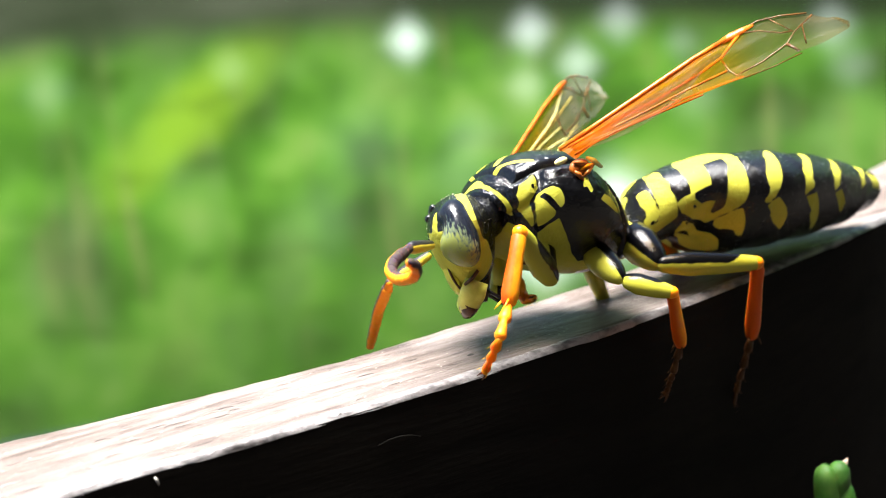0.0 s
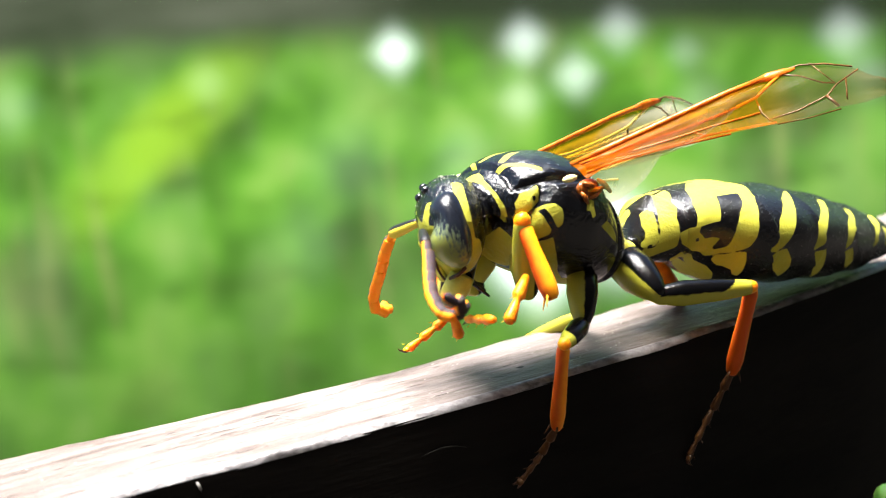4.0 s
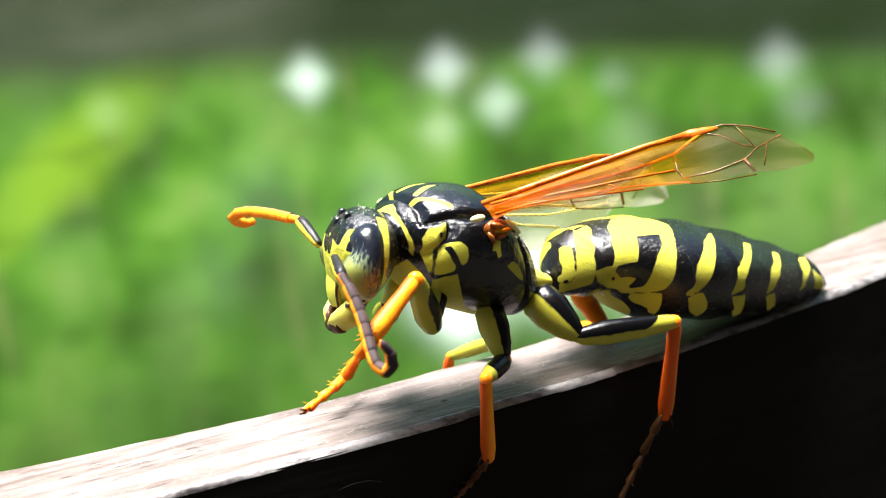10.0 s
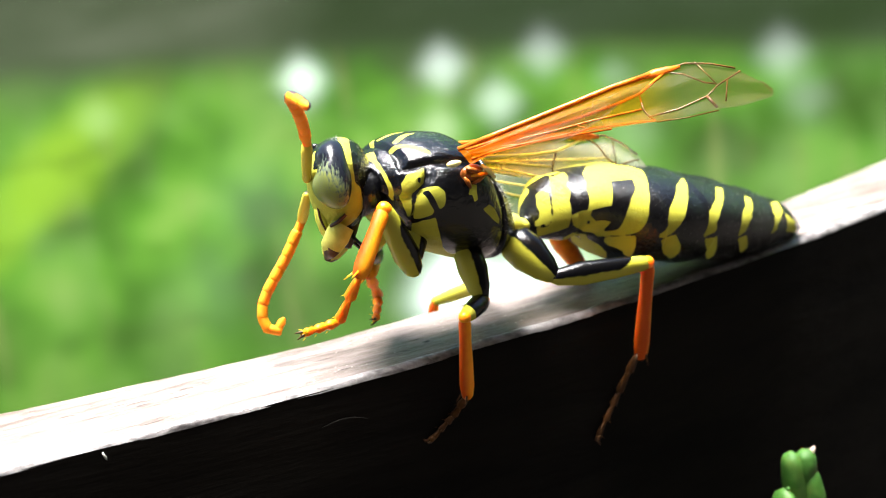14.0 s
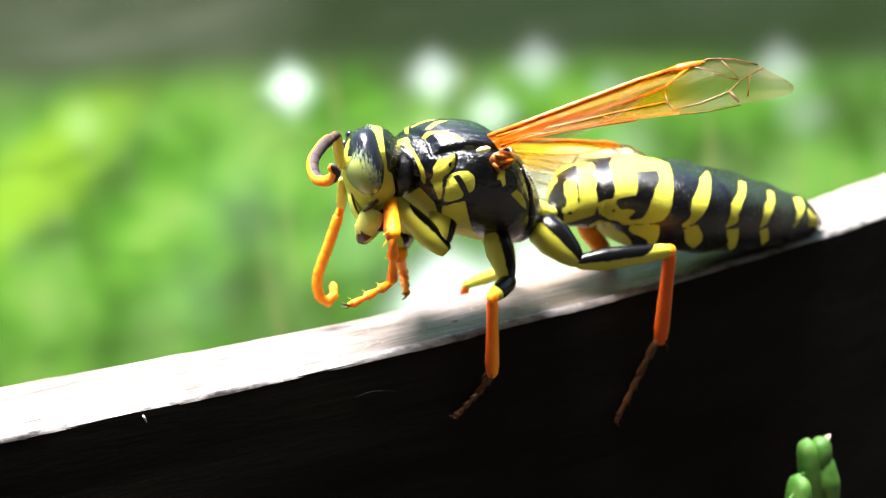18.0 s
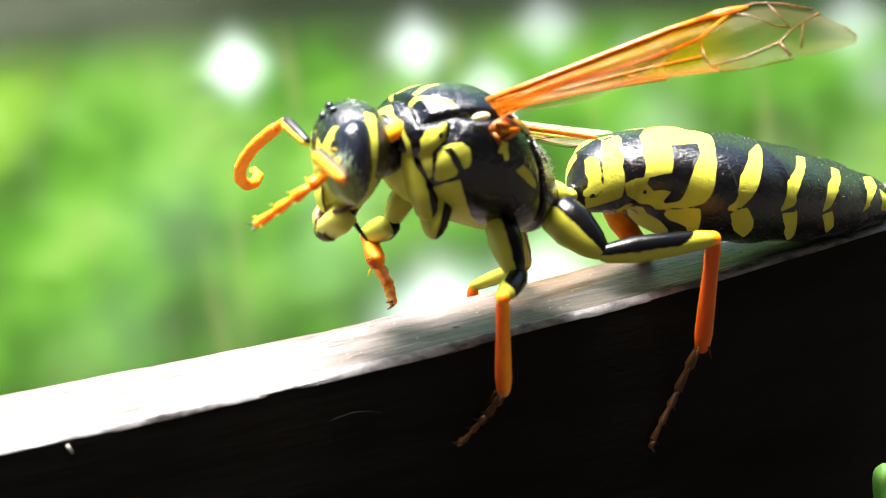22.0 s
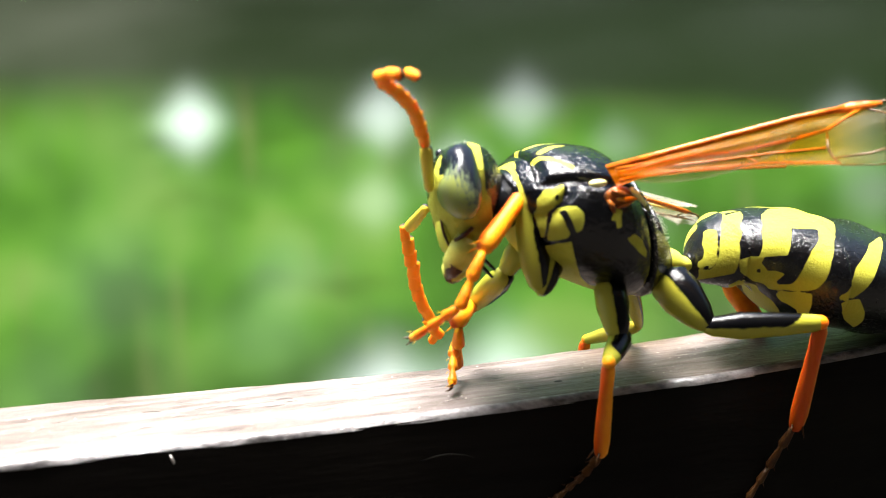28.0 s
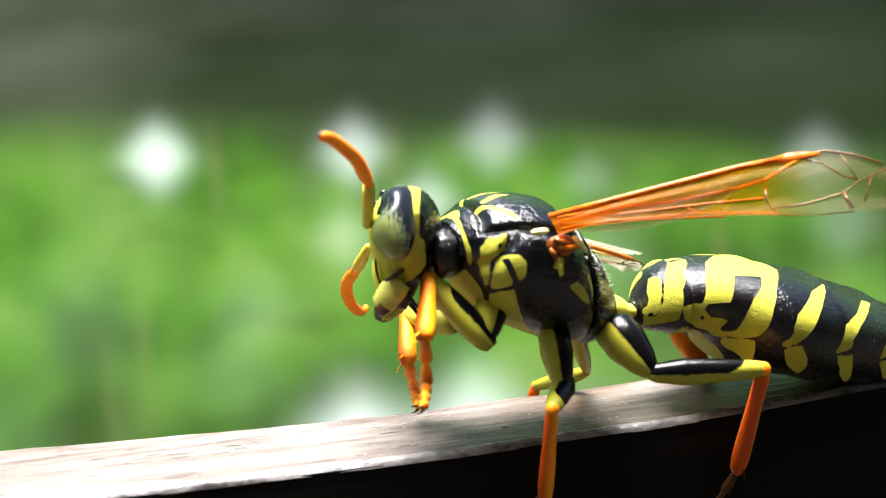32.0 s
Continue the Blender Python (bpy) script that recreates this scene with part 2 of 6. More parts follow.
def board():
    """A curved plank on edge: its narrow bleached top and its face coloured dark for shade, with worn, wavy arrises."""
    thing = tagged(new("wooden_board"), "weathered wooden board on edge with bleached top and shade-black face", "board")
    ring = []
    for x in np.arange(-60, 90.1, 0.2):
        w1 = 0.10 * noise.noise((x * 0.55, 3.1, 0)) + 0.05 * noise.noise((x * 2.3, 7.7, 0))
        w2 = 0.08 * noise.noise((x * 0.5, 13.1, 0)) + 0.04 * noise.noise((x * 2.6, 17.7, 0))
        o, wide = bow(x), breadth(x)
        row = [(x, o + 0.015 + w1 * 0.3, -0.12 + w1 * 0.3), (x, o + 0.05 + w1 * 0.8, -0.045), (x, o + 0.13 + w1, -0.01), (x, o + 0.24 + w1, 0.0)]
        for k in range(1, 30):
            y = 0.22 + (wide - 0.44) * k / 30
            dip = 0.02 * noise.noise((x * 0.25, y * 1.6, 5)) + 0.014 * noise.noise((x * 0.9, y * 6, 9)) + 0.010 * noise.noise((x * 3.1, y * 9, 2))
            row.append((x, o + y, dip))
        row += [(x, o + wide - 0.22 + w2, 0.0), (x, o + wide - 0.07 + w2, -0.06), (x, o + wide + w2 * 0.4, -0.2), (x, o + wide, -0.6), (x, o + wide, -1.2)]
        ring.append(row)
    bm = grid_mesh(ring, closed=False)
    rim = []
    for x in np.arange(-40, 60.1, 0.12):
        w1 = 0.10 * noise.noise((x * 0.55, 3.1, 0)) + 0.05 * noise.noise((x * 2.3, 7.7, 0))
        wide = 0.09 + 0.05 * noise.noise((x * 1.1, 1.0, 2.0)) + 0.02 * noise.noise((x * 4.5, 2.0, 6.0))
        o = bow(x)
        rim.append([(x, o - 0.012 + w1 * 0.25, -0.12 - 0.012 * noise.noise((x * 3, 0, 1))), (x, o + 0.012 + w1 * 0.6, -0.055), (x, o + 0.07 + w1 * 0.9, -0.008 + 0.012 * noise.noise((x * 5, 4, 0))), (x, o + 0.085 + w1 + wide * 0.3, 0.006 + 0.01 * noise.noise((x * 6, 9, 0))), (x, o + 0.10 + w1 + wide * 0.6, -0.006)])
    part("worn_edge", grid_mesh(rim, closed=False), WOOD_RIM, thing, "polished pale worn edge")
    part("top_edge", bm, WOOD_TOP, thing, "bleached grey-brown end of the plank with fine grain")
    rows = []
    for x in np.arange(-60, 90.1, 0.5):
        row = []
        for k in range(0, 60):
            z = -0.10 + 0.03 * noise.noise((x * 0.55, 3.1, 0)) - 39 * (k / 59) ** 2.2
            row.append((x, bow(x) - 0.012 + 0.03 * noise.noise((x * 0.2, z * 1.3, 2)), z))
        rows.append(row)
    part("front_face", grid_mesh(rows, closed=False), WOOD_FACE, thing, "plank face coloured near black for its shade")
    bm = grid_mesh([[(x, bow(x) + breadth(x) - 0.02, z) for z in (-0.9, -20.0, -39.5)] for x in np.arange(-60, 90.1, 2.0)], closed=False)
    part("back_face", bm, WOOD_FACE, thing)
    return thing


plank = board()

# ---- water and what it mirrors ----
WATER_Z = -7.0


def water():
    edge = [(-2600, bow(-60) + BOARD)] + [(x, bow(x) + breadth(x) - 0.1) for x in range(-60, 91, 2)] + [(2600, bow(90) + BOARD)]
    bm = grid_mesh([[(x, y, WATER_Z), (x, 2600, WATER_Z)] for x, y in edge], closed=False)
    return tagged(finish("water", bm, WATER, smooth=False), "still dark water mirroring green leaves", "water", kind="structure")


water()


# glowing spots for gaps of sky, placed to fit the camera's view: bearing and height in degrees, half size, brightness
GAPS = [(23.0, 6.6, 0.75, 5.0), (27.8, 6.7, 0.75, 3.4), (31.3, 6.6, 0.75, 2.0), (29.6, 8.1, 0.75, 2.7), (27.5, 8.8, 0.7, 1.2), (39.3, 7.4, 0.8, 1.8), (16.0, 7.0, 0.7, 0.6), (33.6, 7.6, 0.6, 0.8), (40.0, 8.9, 0.8, 0.8),
        (27.6, 14.6, 1.6, 13.0), (30.6, 14.0, 1.5, 8.0), (33.6, 14.4, 1.3, 3.0), (25.2, 10.4, 1.0, 0.5), (24.6, 12.0, 1.2, 0.4), (34.0, 9.6, 1.0, 0.5), (20.8, 10.4, 1.7, 0.3), (19.0, 13.2, 1.5, 0.3), (46.0, 7.0, 0.9, 1.0), (9.0, 7.0, 0.9, 0.6)]


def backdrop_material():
    """Far garden, its light painted into the emission: a dim grey-brown bank below, sunlit leaves above it, gaps of sky
    between them.
    """
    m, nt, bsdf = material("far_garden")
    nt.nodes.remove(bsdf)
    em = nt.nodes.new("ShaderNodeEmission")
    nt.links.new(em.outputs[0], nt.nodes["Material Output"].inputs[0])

    def math_node(op, a, b=None, c=None, clamp=False):
        n = nt.nodes.new("ShaderNodeMath")
        n.operation, n.use_clamp = op, clamp
        for k, v in enumerate((a, b, c)):
            if v is None:
                continue
            if isinstance(v, (int, float)):
                n.inputs[k].default_value = v
            else:
                nt.links.new(v, n.inputs[k])
        return n.outputs[0]

    co = nt.nodes.new("ShaderNodeTexCoord")
    sep = nt.nodes.new("ShaderNodeSeparateXYZ")
    nt.links.new(co.outputs["Object"], sep.inputs[0])
    az = math_node("MULTIPLY", math_node("ARCTAN2", sep.outputs["X"], sep.outputs["Y"]), 57.2958)
    el = math_node("MULTIPLY", math_node("ARCTAN2", sep.outputs["Z"], 2.5), 57.2958)
    comb = nt.nodes.new("ShaderNodeCombineXYZ")
    nt.links.new(az, comb.inputs[0])
    nt.links.new(el, comb.inputs[1])

    def tex(scale, detail, stretch=(1, 1, 1), rough=0.55):
        mp = nt.nodes.new("ShaderNodeMapping")
        mp.inputs["Scale"].default_value = [scale * v for v in stretch]
        nt.links.new(comb.outputs[0], mp.inputs["Vector"])
        n = nt.nodes.new("ShaderNodeTexNoise")
        n.inputs["Scale"].default_value, n.inputs["Detail"].default_value, n.inputs["Roughness"].default_value = 1.0, detail, rough
        nt.links.new(mp.outputs[0], n.inputs["Vector"])
        return n.outputs["Fac"]

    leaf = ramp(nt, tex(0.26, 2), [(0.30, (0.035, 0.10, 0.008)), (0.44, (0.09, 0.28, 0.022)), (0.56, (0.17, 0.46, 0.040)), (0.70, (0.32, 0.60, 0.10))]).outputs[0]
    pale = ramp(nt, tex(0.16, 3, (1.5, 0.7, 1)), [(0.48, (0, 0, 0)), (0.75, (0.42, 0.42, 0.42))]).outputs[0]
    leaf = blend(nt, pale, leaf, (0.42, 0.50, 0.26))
    # a slanting blade, its sunlight painted into the glow
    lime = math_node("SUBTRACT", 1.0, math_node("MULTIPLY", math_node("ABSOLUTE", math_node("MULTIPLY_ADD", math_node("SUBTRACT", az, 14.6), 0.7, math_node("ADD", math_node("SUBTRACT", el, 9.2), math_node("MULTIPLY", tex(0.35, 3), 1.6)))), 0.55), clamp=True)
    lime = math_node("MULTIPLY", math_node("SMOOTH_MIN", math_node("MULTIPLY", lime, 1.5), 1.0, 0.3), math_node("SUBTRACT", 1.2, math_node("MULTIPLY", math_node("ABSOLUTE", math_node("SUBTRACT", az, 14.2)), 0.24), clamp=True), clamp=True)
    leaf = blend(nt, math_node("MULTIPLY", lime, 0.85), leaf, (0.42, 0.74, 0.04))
    # pale stalks, and dark gaps lying flat between the leaves
    stalk = ramp(nt, tex(1.1, 2, (1.0, 0.10, 1)), [(0.58, (0, 0, 0)), (0.72, (0.45, 0.45, 0.45))]).outputs[0]
    leaf = blend(nt, stalk, leaf, (0.42, 0.44, 0.16))
    gap = ramp(nt, tex(0.8, 3, (0.35, 1.0, 1)), [(0.30, (0.55, 0.55, 0.55)), (0.46, (0, 0, 0))]).outputs[0]
    leaf = blend(nt, gap, leaf, (0.03, 0.09, 0.006))
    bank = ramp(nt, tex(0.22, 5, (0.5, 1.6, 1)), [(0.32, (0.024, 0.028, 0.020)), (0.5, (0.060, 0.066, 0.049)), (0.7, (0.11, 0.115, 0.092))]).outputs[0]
    # the bank's glow is painted dimmer towards the right
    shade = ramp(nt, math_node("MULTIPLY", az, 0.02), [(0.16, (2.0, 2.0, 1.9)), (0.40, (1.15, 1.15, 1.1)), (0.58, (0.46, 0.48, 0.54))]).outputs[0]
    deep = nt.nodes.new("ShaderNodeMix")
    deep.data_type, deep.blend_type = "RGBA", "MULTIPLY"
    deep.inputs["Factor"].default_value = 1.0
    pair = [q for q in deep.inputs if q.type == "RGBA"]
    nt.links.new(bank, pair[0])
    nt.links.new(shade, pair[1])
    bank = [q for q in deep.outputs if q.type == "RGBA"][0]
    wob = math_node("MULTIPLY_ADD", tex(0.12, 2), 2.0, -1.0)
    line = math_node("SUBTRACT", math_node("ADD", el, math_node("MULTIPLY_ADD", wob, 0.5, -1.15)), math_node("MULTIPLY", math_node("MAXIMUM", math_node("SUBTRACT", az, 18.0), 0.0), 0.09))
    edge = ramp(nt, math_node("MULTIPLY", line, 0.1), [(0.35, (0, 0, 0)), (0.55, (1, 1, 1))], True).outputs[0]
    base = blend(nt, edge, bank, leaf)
    # glow rises with height to make up for the water's weaker reflection
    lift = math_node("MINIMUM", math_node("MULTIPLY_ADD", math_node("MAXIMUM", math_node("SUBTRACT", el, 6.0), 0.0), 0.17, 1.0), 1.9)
    total = None
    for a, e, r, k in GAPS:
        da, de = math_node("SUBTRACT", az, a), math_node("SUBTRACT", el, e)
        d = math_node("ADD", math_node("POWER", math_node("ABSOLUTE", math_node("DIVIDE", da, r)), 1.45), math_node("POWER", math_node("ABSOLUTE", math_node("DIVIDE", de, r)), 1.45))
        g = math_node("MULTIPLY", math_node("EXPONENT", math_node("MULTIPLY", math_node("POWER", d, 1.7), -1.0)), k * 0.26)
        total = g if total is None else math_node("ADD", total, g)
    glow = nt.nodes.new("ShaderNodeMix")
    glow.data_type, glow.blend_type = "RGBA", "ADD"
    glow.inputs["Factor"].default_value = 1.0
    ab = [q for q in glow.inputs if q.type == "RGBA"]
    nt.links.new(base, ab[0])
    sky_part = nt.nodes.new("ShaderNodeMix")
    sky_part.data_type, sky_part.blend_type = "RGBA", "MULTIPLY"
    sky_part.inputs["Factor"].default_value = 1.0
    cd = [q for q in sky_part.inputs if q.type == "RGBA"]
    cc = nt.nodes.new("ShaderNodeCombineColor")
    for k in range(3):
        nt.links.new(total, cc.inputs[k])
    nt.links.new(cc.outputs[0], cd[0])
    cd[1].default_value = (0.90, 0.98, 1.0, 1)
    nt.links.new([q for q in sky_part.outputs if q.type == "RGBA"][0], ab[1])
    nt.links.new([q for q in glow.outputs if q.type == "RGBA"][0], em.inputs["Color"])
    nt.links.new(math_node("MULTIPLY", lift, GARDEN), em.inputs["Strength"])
    return m


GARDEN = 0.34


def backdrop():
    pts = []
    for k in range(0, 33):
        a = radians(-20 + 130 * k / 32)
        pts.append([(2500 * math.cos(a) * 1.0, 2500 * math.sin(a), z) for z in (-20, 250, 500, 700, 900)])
    return tagged(finish("backdrop", grid_mesh(pts, closed=False), backdrop_material()), "glowing backdrop painted as sunlit garden greenery", "greenery", kind="structure")


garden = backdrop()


def ground():
    """Dark soil all round, and under the water."""
    m, nt, bsdf = material("dark_soil")
    n = noise_tex(nt, 0.05, 8)
    c = ramp(nt, n.outputs["Fac"], [(0.35, (0.010, 0.008, 0.006)), (0.7, (0.026, 0.020, 0.015))])
    nt.links.new(c.outputs[0], bsdf.inputs["Base Color"])
    bsdf.inputs["Roughness"].default_value = 0.95
    bump(nt, bsdf, n.outputs["Fac"], 0.8, 6.0)
    xs, ys = np.linspace(-9000, 9000, 60), np.linspace(-9000, 9000, 60)
    pts = [[(x, y, -40.0 + (30 * noise.noise((x * 0.0006, y * 0.0006, 3)) - 14 if abs(y) > 400 else 0.0)) for y in ys] for x in xs]
    return tagged(finish("ground", grid_mesh(pts, closed=False), m), "dark bare soil beside the board", "ground", kind="structure")


ground()


def blocker_wall():
    """An added wall, unseen at the camera's back, which keeps the sky's light off the board's face."""
    m, nt, bsdf = material("blocker_dark")
    n = noise_tex(nt, 0.004, 6)
    c = ramp(nt, n.outputs["Fac"], [(0.35, (0.014, 0.011, 0.009)), (0.7, (0.028, 0.023, 0.019))])
    nt.links.new(c.outputs[0], bsdf.inputs["Base Color"])
    bsdf.inputs["Roughness"].default_value = 0.9
    bm = bmesh.new()
    bmesh.ops.create_cube(bm, size=1.0)
    for v in bm.verts:
        v.co = Vector((v.co.x * 5.0, v.co.y * 0.2 - 0.45, v.co.z * 3.4 + 1.2))
    return tagged(finish("wall_house", bm, m, smooth=False), "unseen dark wall added to block light", "wall", kind="structure")


blocker_wall()

# ---- the wasp ----
wasp = tagged(new("wasp"), "black and yellow paper wasp with orange legs on a wooden edge", "wasp")
THORAX = [(-0.72, 3.45, 2.95, 0.42), (-0.52, 3.6, 2.55, 0.82), (-0.3, 3.74, 2.2, 1.12), (0.05, 3.84, 1.95, 1.36), (0.45, 3.82, 1.74, 1.46), (0.85, 3.74, 1.56, 1.42), (1.15, 3.5, 1.46, 1.27), (1.35, 3.24, 1.43, 1.1), (1.55, 3.02, 1.41, 0.92), (1.75, 2.76, 1.42, 0.7), (1.9, 2.52, 1.46, 0.52), (2.03, 2.28, 1.5, 0.32), (2.14, 2.04, 1.58, 0.15)]
ABDOMEN = [(2.6, 1.82, 1.52, 0.12), (2.68, 2.08, 1.45, 0.3), (2.84, 2.32, 1.39, 0.54), (3.2, 2.48, 1.34, 0.85), (3.76, 2.53, 1.3, 1.05), (3.82, 2.53, 1.18, 1.1), (4.1, 2.52, 0.84, 1.3), (4.5, 2.46, 0.61, 1.52), (5.2, 2.3, 0.45, 1.66), (5.9, 2.1, 0.3, 1.64), (6.6, 1.85, 0.17, 1.52), (7.3, 1.56, 0.06, 1.3), (8.05, 1.23, 0.0, 1.02), (8.65, 0.94, 0.02, 0.78), (9.1, 0.6, 0.04, 0.48), (9.42, 0.28, 0.06, 0.2), (9.55, 0.16, 0.08, 0.05)]
THOR_Y = []
THOR_Y.append([(-0.67, 0.0), (-0.39, 0.0), (-0.47, 0.0), (-0.53, 0.3), (-0.57, 0.44), (-0.61, 1.01), (-0.62, 1.66), (-0.6, 2.27), (-0.56, 2.7), (-0.58, 2.9), (-0.63, 2.55), (-0.66, 1.83), (-0.66, 0.96), (-0.63, 0.38), (-0.62, 0.0)])
THOR_Y.append([(-0.35, 0.23), (-0.25, 0.37), (-0.1, 0.57), (0.01, 0.8), (0.11, 0.97), (0.04, 1.08), (-0.05, 0.87), (-0.17, 0.64), (-0.29, 0.48)])
THOR_Y.append([(-0.22, 0.26), (-0.02, 0.15), (0.2, 0.11), (0.38, 0.13), (0.18, 0.21), (-0.05, 0.32), (-0.18, 0.36)])
THOR_Y.append([(0.95, 0.5), (1.12, 0.32), (1.3, 0.36), (1.32, 0.5), (1.12, 0.62), (1.0, 0.62)])
THOR_Y.append([(-0.51, 1.87), (-0.42, 1.51), (-0.28, 1.45), (-0.14, 1.32), (-0.16, 1.51), (-0.2, 1.75), (-0.3, 1.94), (-0.38, 2.15), (-0.42, 2.51), (-0.41, 3.05), (-0.43, 3.12), (-0.49, 2.84), (-0.52, 2.4)])
THOR_Y.append([(-0.28, 1.97), (-0.18, 1.9), (-0.08, 1.9), (-0.0, 2.02), (0.0, 2.23), (-0.03, 2.4), (-0.08, 2.49), (-0.15, 2.47), (-0.18, 2.68), (-0.25, 2.8), (-0.37, 3.05), (-0.39, 2.88), (-0.39, 2.55), (-0.34, 2.2)])
THOR_Y.append([(-0.36, 3.25), (-0.27, 2.94), (-0.13, 2.75), (-0.06, 3.01), (0.07, 3.34), (0.26, 3.69), (0.51, 3.93), (0.66, 3.84), (0.73, 3.59), (0.99, 4.1), (0.85, 4.4), (0.11, 4.4), (-0.06, 4.4), (-0.3, 3.6)])
THOR_Y.append([(0.47, 1.82), (0.6, 1.84), (0.56, 1.97), (0.56, 2.15), (0.48, 2.22), (0.46, 2.06), (0.38, 2.08)])
THOR_Y.append([(0.65, 2.36), (0.79, 2.23), (0.93, 2.29), (1.07, 2.45), (1.08, 2.6), (0.91, 2.55), (0.76, 2.45)])
THOR_Y.append([(-0.62, 3.2), (-0.44, 3.35), (-0.36, 3.6), (-0.2, 4.4), (-0.66, 4.4)])
THOR_K = []
THOR_K.append([(-0.28, 2.07), (-0.21, 2.0), (-0.15, 2.23), (-0.09, 2.51), (-0.15, 2.6), (-0.22, 2.4)])
THOR_K.append([(-0.3, 1.65), (-0.26, 1.61), (-0.25, 1.69), (-0.28, 1.79), (-0.31, 1.77)])
ABD_Y = []
ABD_Y.append([(2.81, 0.31), (2.89, 0.49), (2.93, 0.77), (2.87, 1.26), (2.82, 1.94), (2.82, 2.31), (2.77, 2.56), (2.67, 2.59), (2.64, 2.23), (2.65, 1.83), (2.69, 1.82), (2.72, 1.43), (2.73, 0.85)])
ABD_Y.append([(3.2, 0.12), (3.56, 0.04), (3.47, 0.39), (3.28, 0.79), (3.11, 1.56), (3.07, 2.61), (3.06, 2.86), (2.87, 3.12), (2.76, 3.4), (2.69, 3.86), (2.65, 2.57), (2.77, 2.64), (2.82, 2.39), (2.9, 1.29), (3.01, 0.66)])
ABD_Y.append([(3.74, 0.5), (4.07, 0.09), (4.44, 0.0), (5.05, 0.0), (5.04, 0.47), (4.56, 1.25), (4.38, 1.79), (4.28, 2.31), (4.18, 2.63), (4.01, 2.91), (3.89, 3.21), (3.79, 3.66), (3.42, 3.35), (3.12, 2.76), (3.08, 2.24), (3.19, 2.14), (3.36, 2.15), (3.43, 1.76), (3.51, 1.24)])
ABD_Y.append([(3.13, 3.69), (3.16, 3.15), (3.81, 4.06), (3.95, 3.88), (4.08, 3.93), (4.39, 4.4), (4.19, 4.4), (3.86, 4.4), (3.33, 4.03), (3.22, 4.02)])
ABD_Y.append([(3.89, 3.61), (3.86, 3.38), (4.01, 2.95), (4.16, 2.78), (4.22, 3.02), (4.31, 3.39), (4.37, 3.67), (4.26, 3.66), (4.17, 3.51), (4.05, 3.52), (3.98, 3.64)])
ABD_Y.append([(5.3, 1.08), (5.74, 0.75), (5.61, 1.02), (5.38, 1.34), (5.18, 1.69), (5.03, 2.04), (4.89, 2.33), (4.75, 2.56), (4.53, 2.67), (4.5, 2.58), (4.6, 2.43), (4.7, 2.07), (4.78, 1.8), (4.99, 1.5)])
ABD_Y.append([(4.55, 2.71), (4.85, 2.56), (5.04, 2.89), (5.16, 3.23), (5.24, 3.61), (4.86, 3.28), (4.67, 2.98)])
ABD_Y.append([(6.02, 1.47), (6.45, 0.94), (6.65, 0.92), (6.36, 1.32), (5.98, 1.81), (5.79, 2.18), (5.71, 2.44), (5.49, 2.63), (5.47, 2.53), (5.57, 2.2), (5.65, 1.84)])
ABD_Y.append([(5.52, 2.66), (5.82, 2.56), (5.93, 2.87), (6.16, 3.32), (6.56, 4.01), (5.91, 3.32), (5.63, 2.89)])
ABD_Y.append([(6.65, 1.78), (6.98, 1.42), (7.24, 1.05), (7.43, 1.08), (7.16, 1.55), (6.79, 2.07), (6.63, 2.41), (6.43, 2.6), (6.46, 2.34), (6.55, 2.02)])
ABD_Y.append([(6.44, 2.65), (6.69, 2.52), (6.89, 2.96), (7.05, 3.39), (6.82, 3.21)])
ABD_Y.append([(8.15, 1.08), (8.64, 0.67), (8.37, 1.46), (7.93, 2.18), (7.64, 2.58), (7.83, 1.82)])
ABD_Y.append([(8.41, 1.51), (8.72, 2.05), (8.79, 2.7), (8.31, 2.53)])
ABD_K = []
ABD_K.append([(4.0, 1.03), (4.46, 0.92), (4.34, 1.25), (4.13, 1.64), (4.0, 2.1), (3.96, 2.38), (3.91, 2.85), (3.79, 3.26), (3.75, 3.14), (3.78, 2.74), (3.53, 2.75), (3.4, 2.41), (3.44, 2.18), (3.63, 2.15), (3.77, 2.09), (3.86, 1.6)])
ABD_K.append([(3.35, 2.64), (3.41, 2.66), (3.44, 2.86), (3.37, 2.82)])
ABD_K.append([(3.26, 3.39), (3.34, 3.43), (3.8, 4.4), (3.83, 4.4)])
ABD_K.append([(2.7, 2.31), (2.75, 2.4), (2.75, 2.66), (2.7, 2.61)])


def outlines(p, q, shapes):
    """The signed distances from points (along, round the body from its top) to the nearest of the outlines, in millimetres, negative inside."""
    best = np.full(p.shape, 9.0)
    for shape in shapes:
        dist = np.full(p.shape, 9.0)
        inside = np.zeros(p.shape, bool)
        for (x1, z1), (x2, z2) in zip(shape, shape[1:] + shape[:1]):
            dx, dz = x2 - x1, z2 - z1
            u = np.clip(((p - x1) * dx + (q - z1) * dz) / max(dx * dx + dz * dz, 1e-9), 0, 1)
            dist = np.minimum(dist, np.hypot(p - x1 - u * dx, q - z1 - u * dz))
            if z1 != z2:
                cross = ((z1 > q) != (z2 > q)) & (p < (x2 - x1) * (q - z1) / (z2 - z1) + x1)
                inside ^= cross
        best = np.minimum(best, np.where(inside, -dist, dist))
    return best


def marking(p, q, yellow, black, sharp=4.0):
    """The marking field: over 0.5 is yellow."""
    p, q = np.asarray(p), np.asarray(q)
    d = np.maximum(outlines(p, q, yellow), -outlines(p, q, black))
    return np.clip(0.5 - d * sharp, 0.0, 1.0)


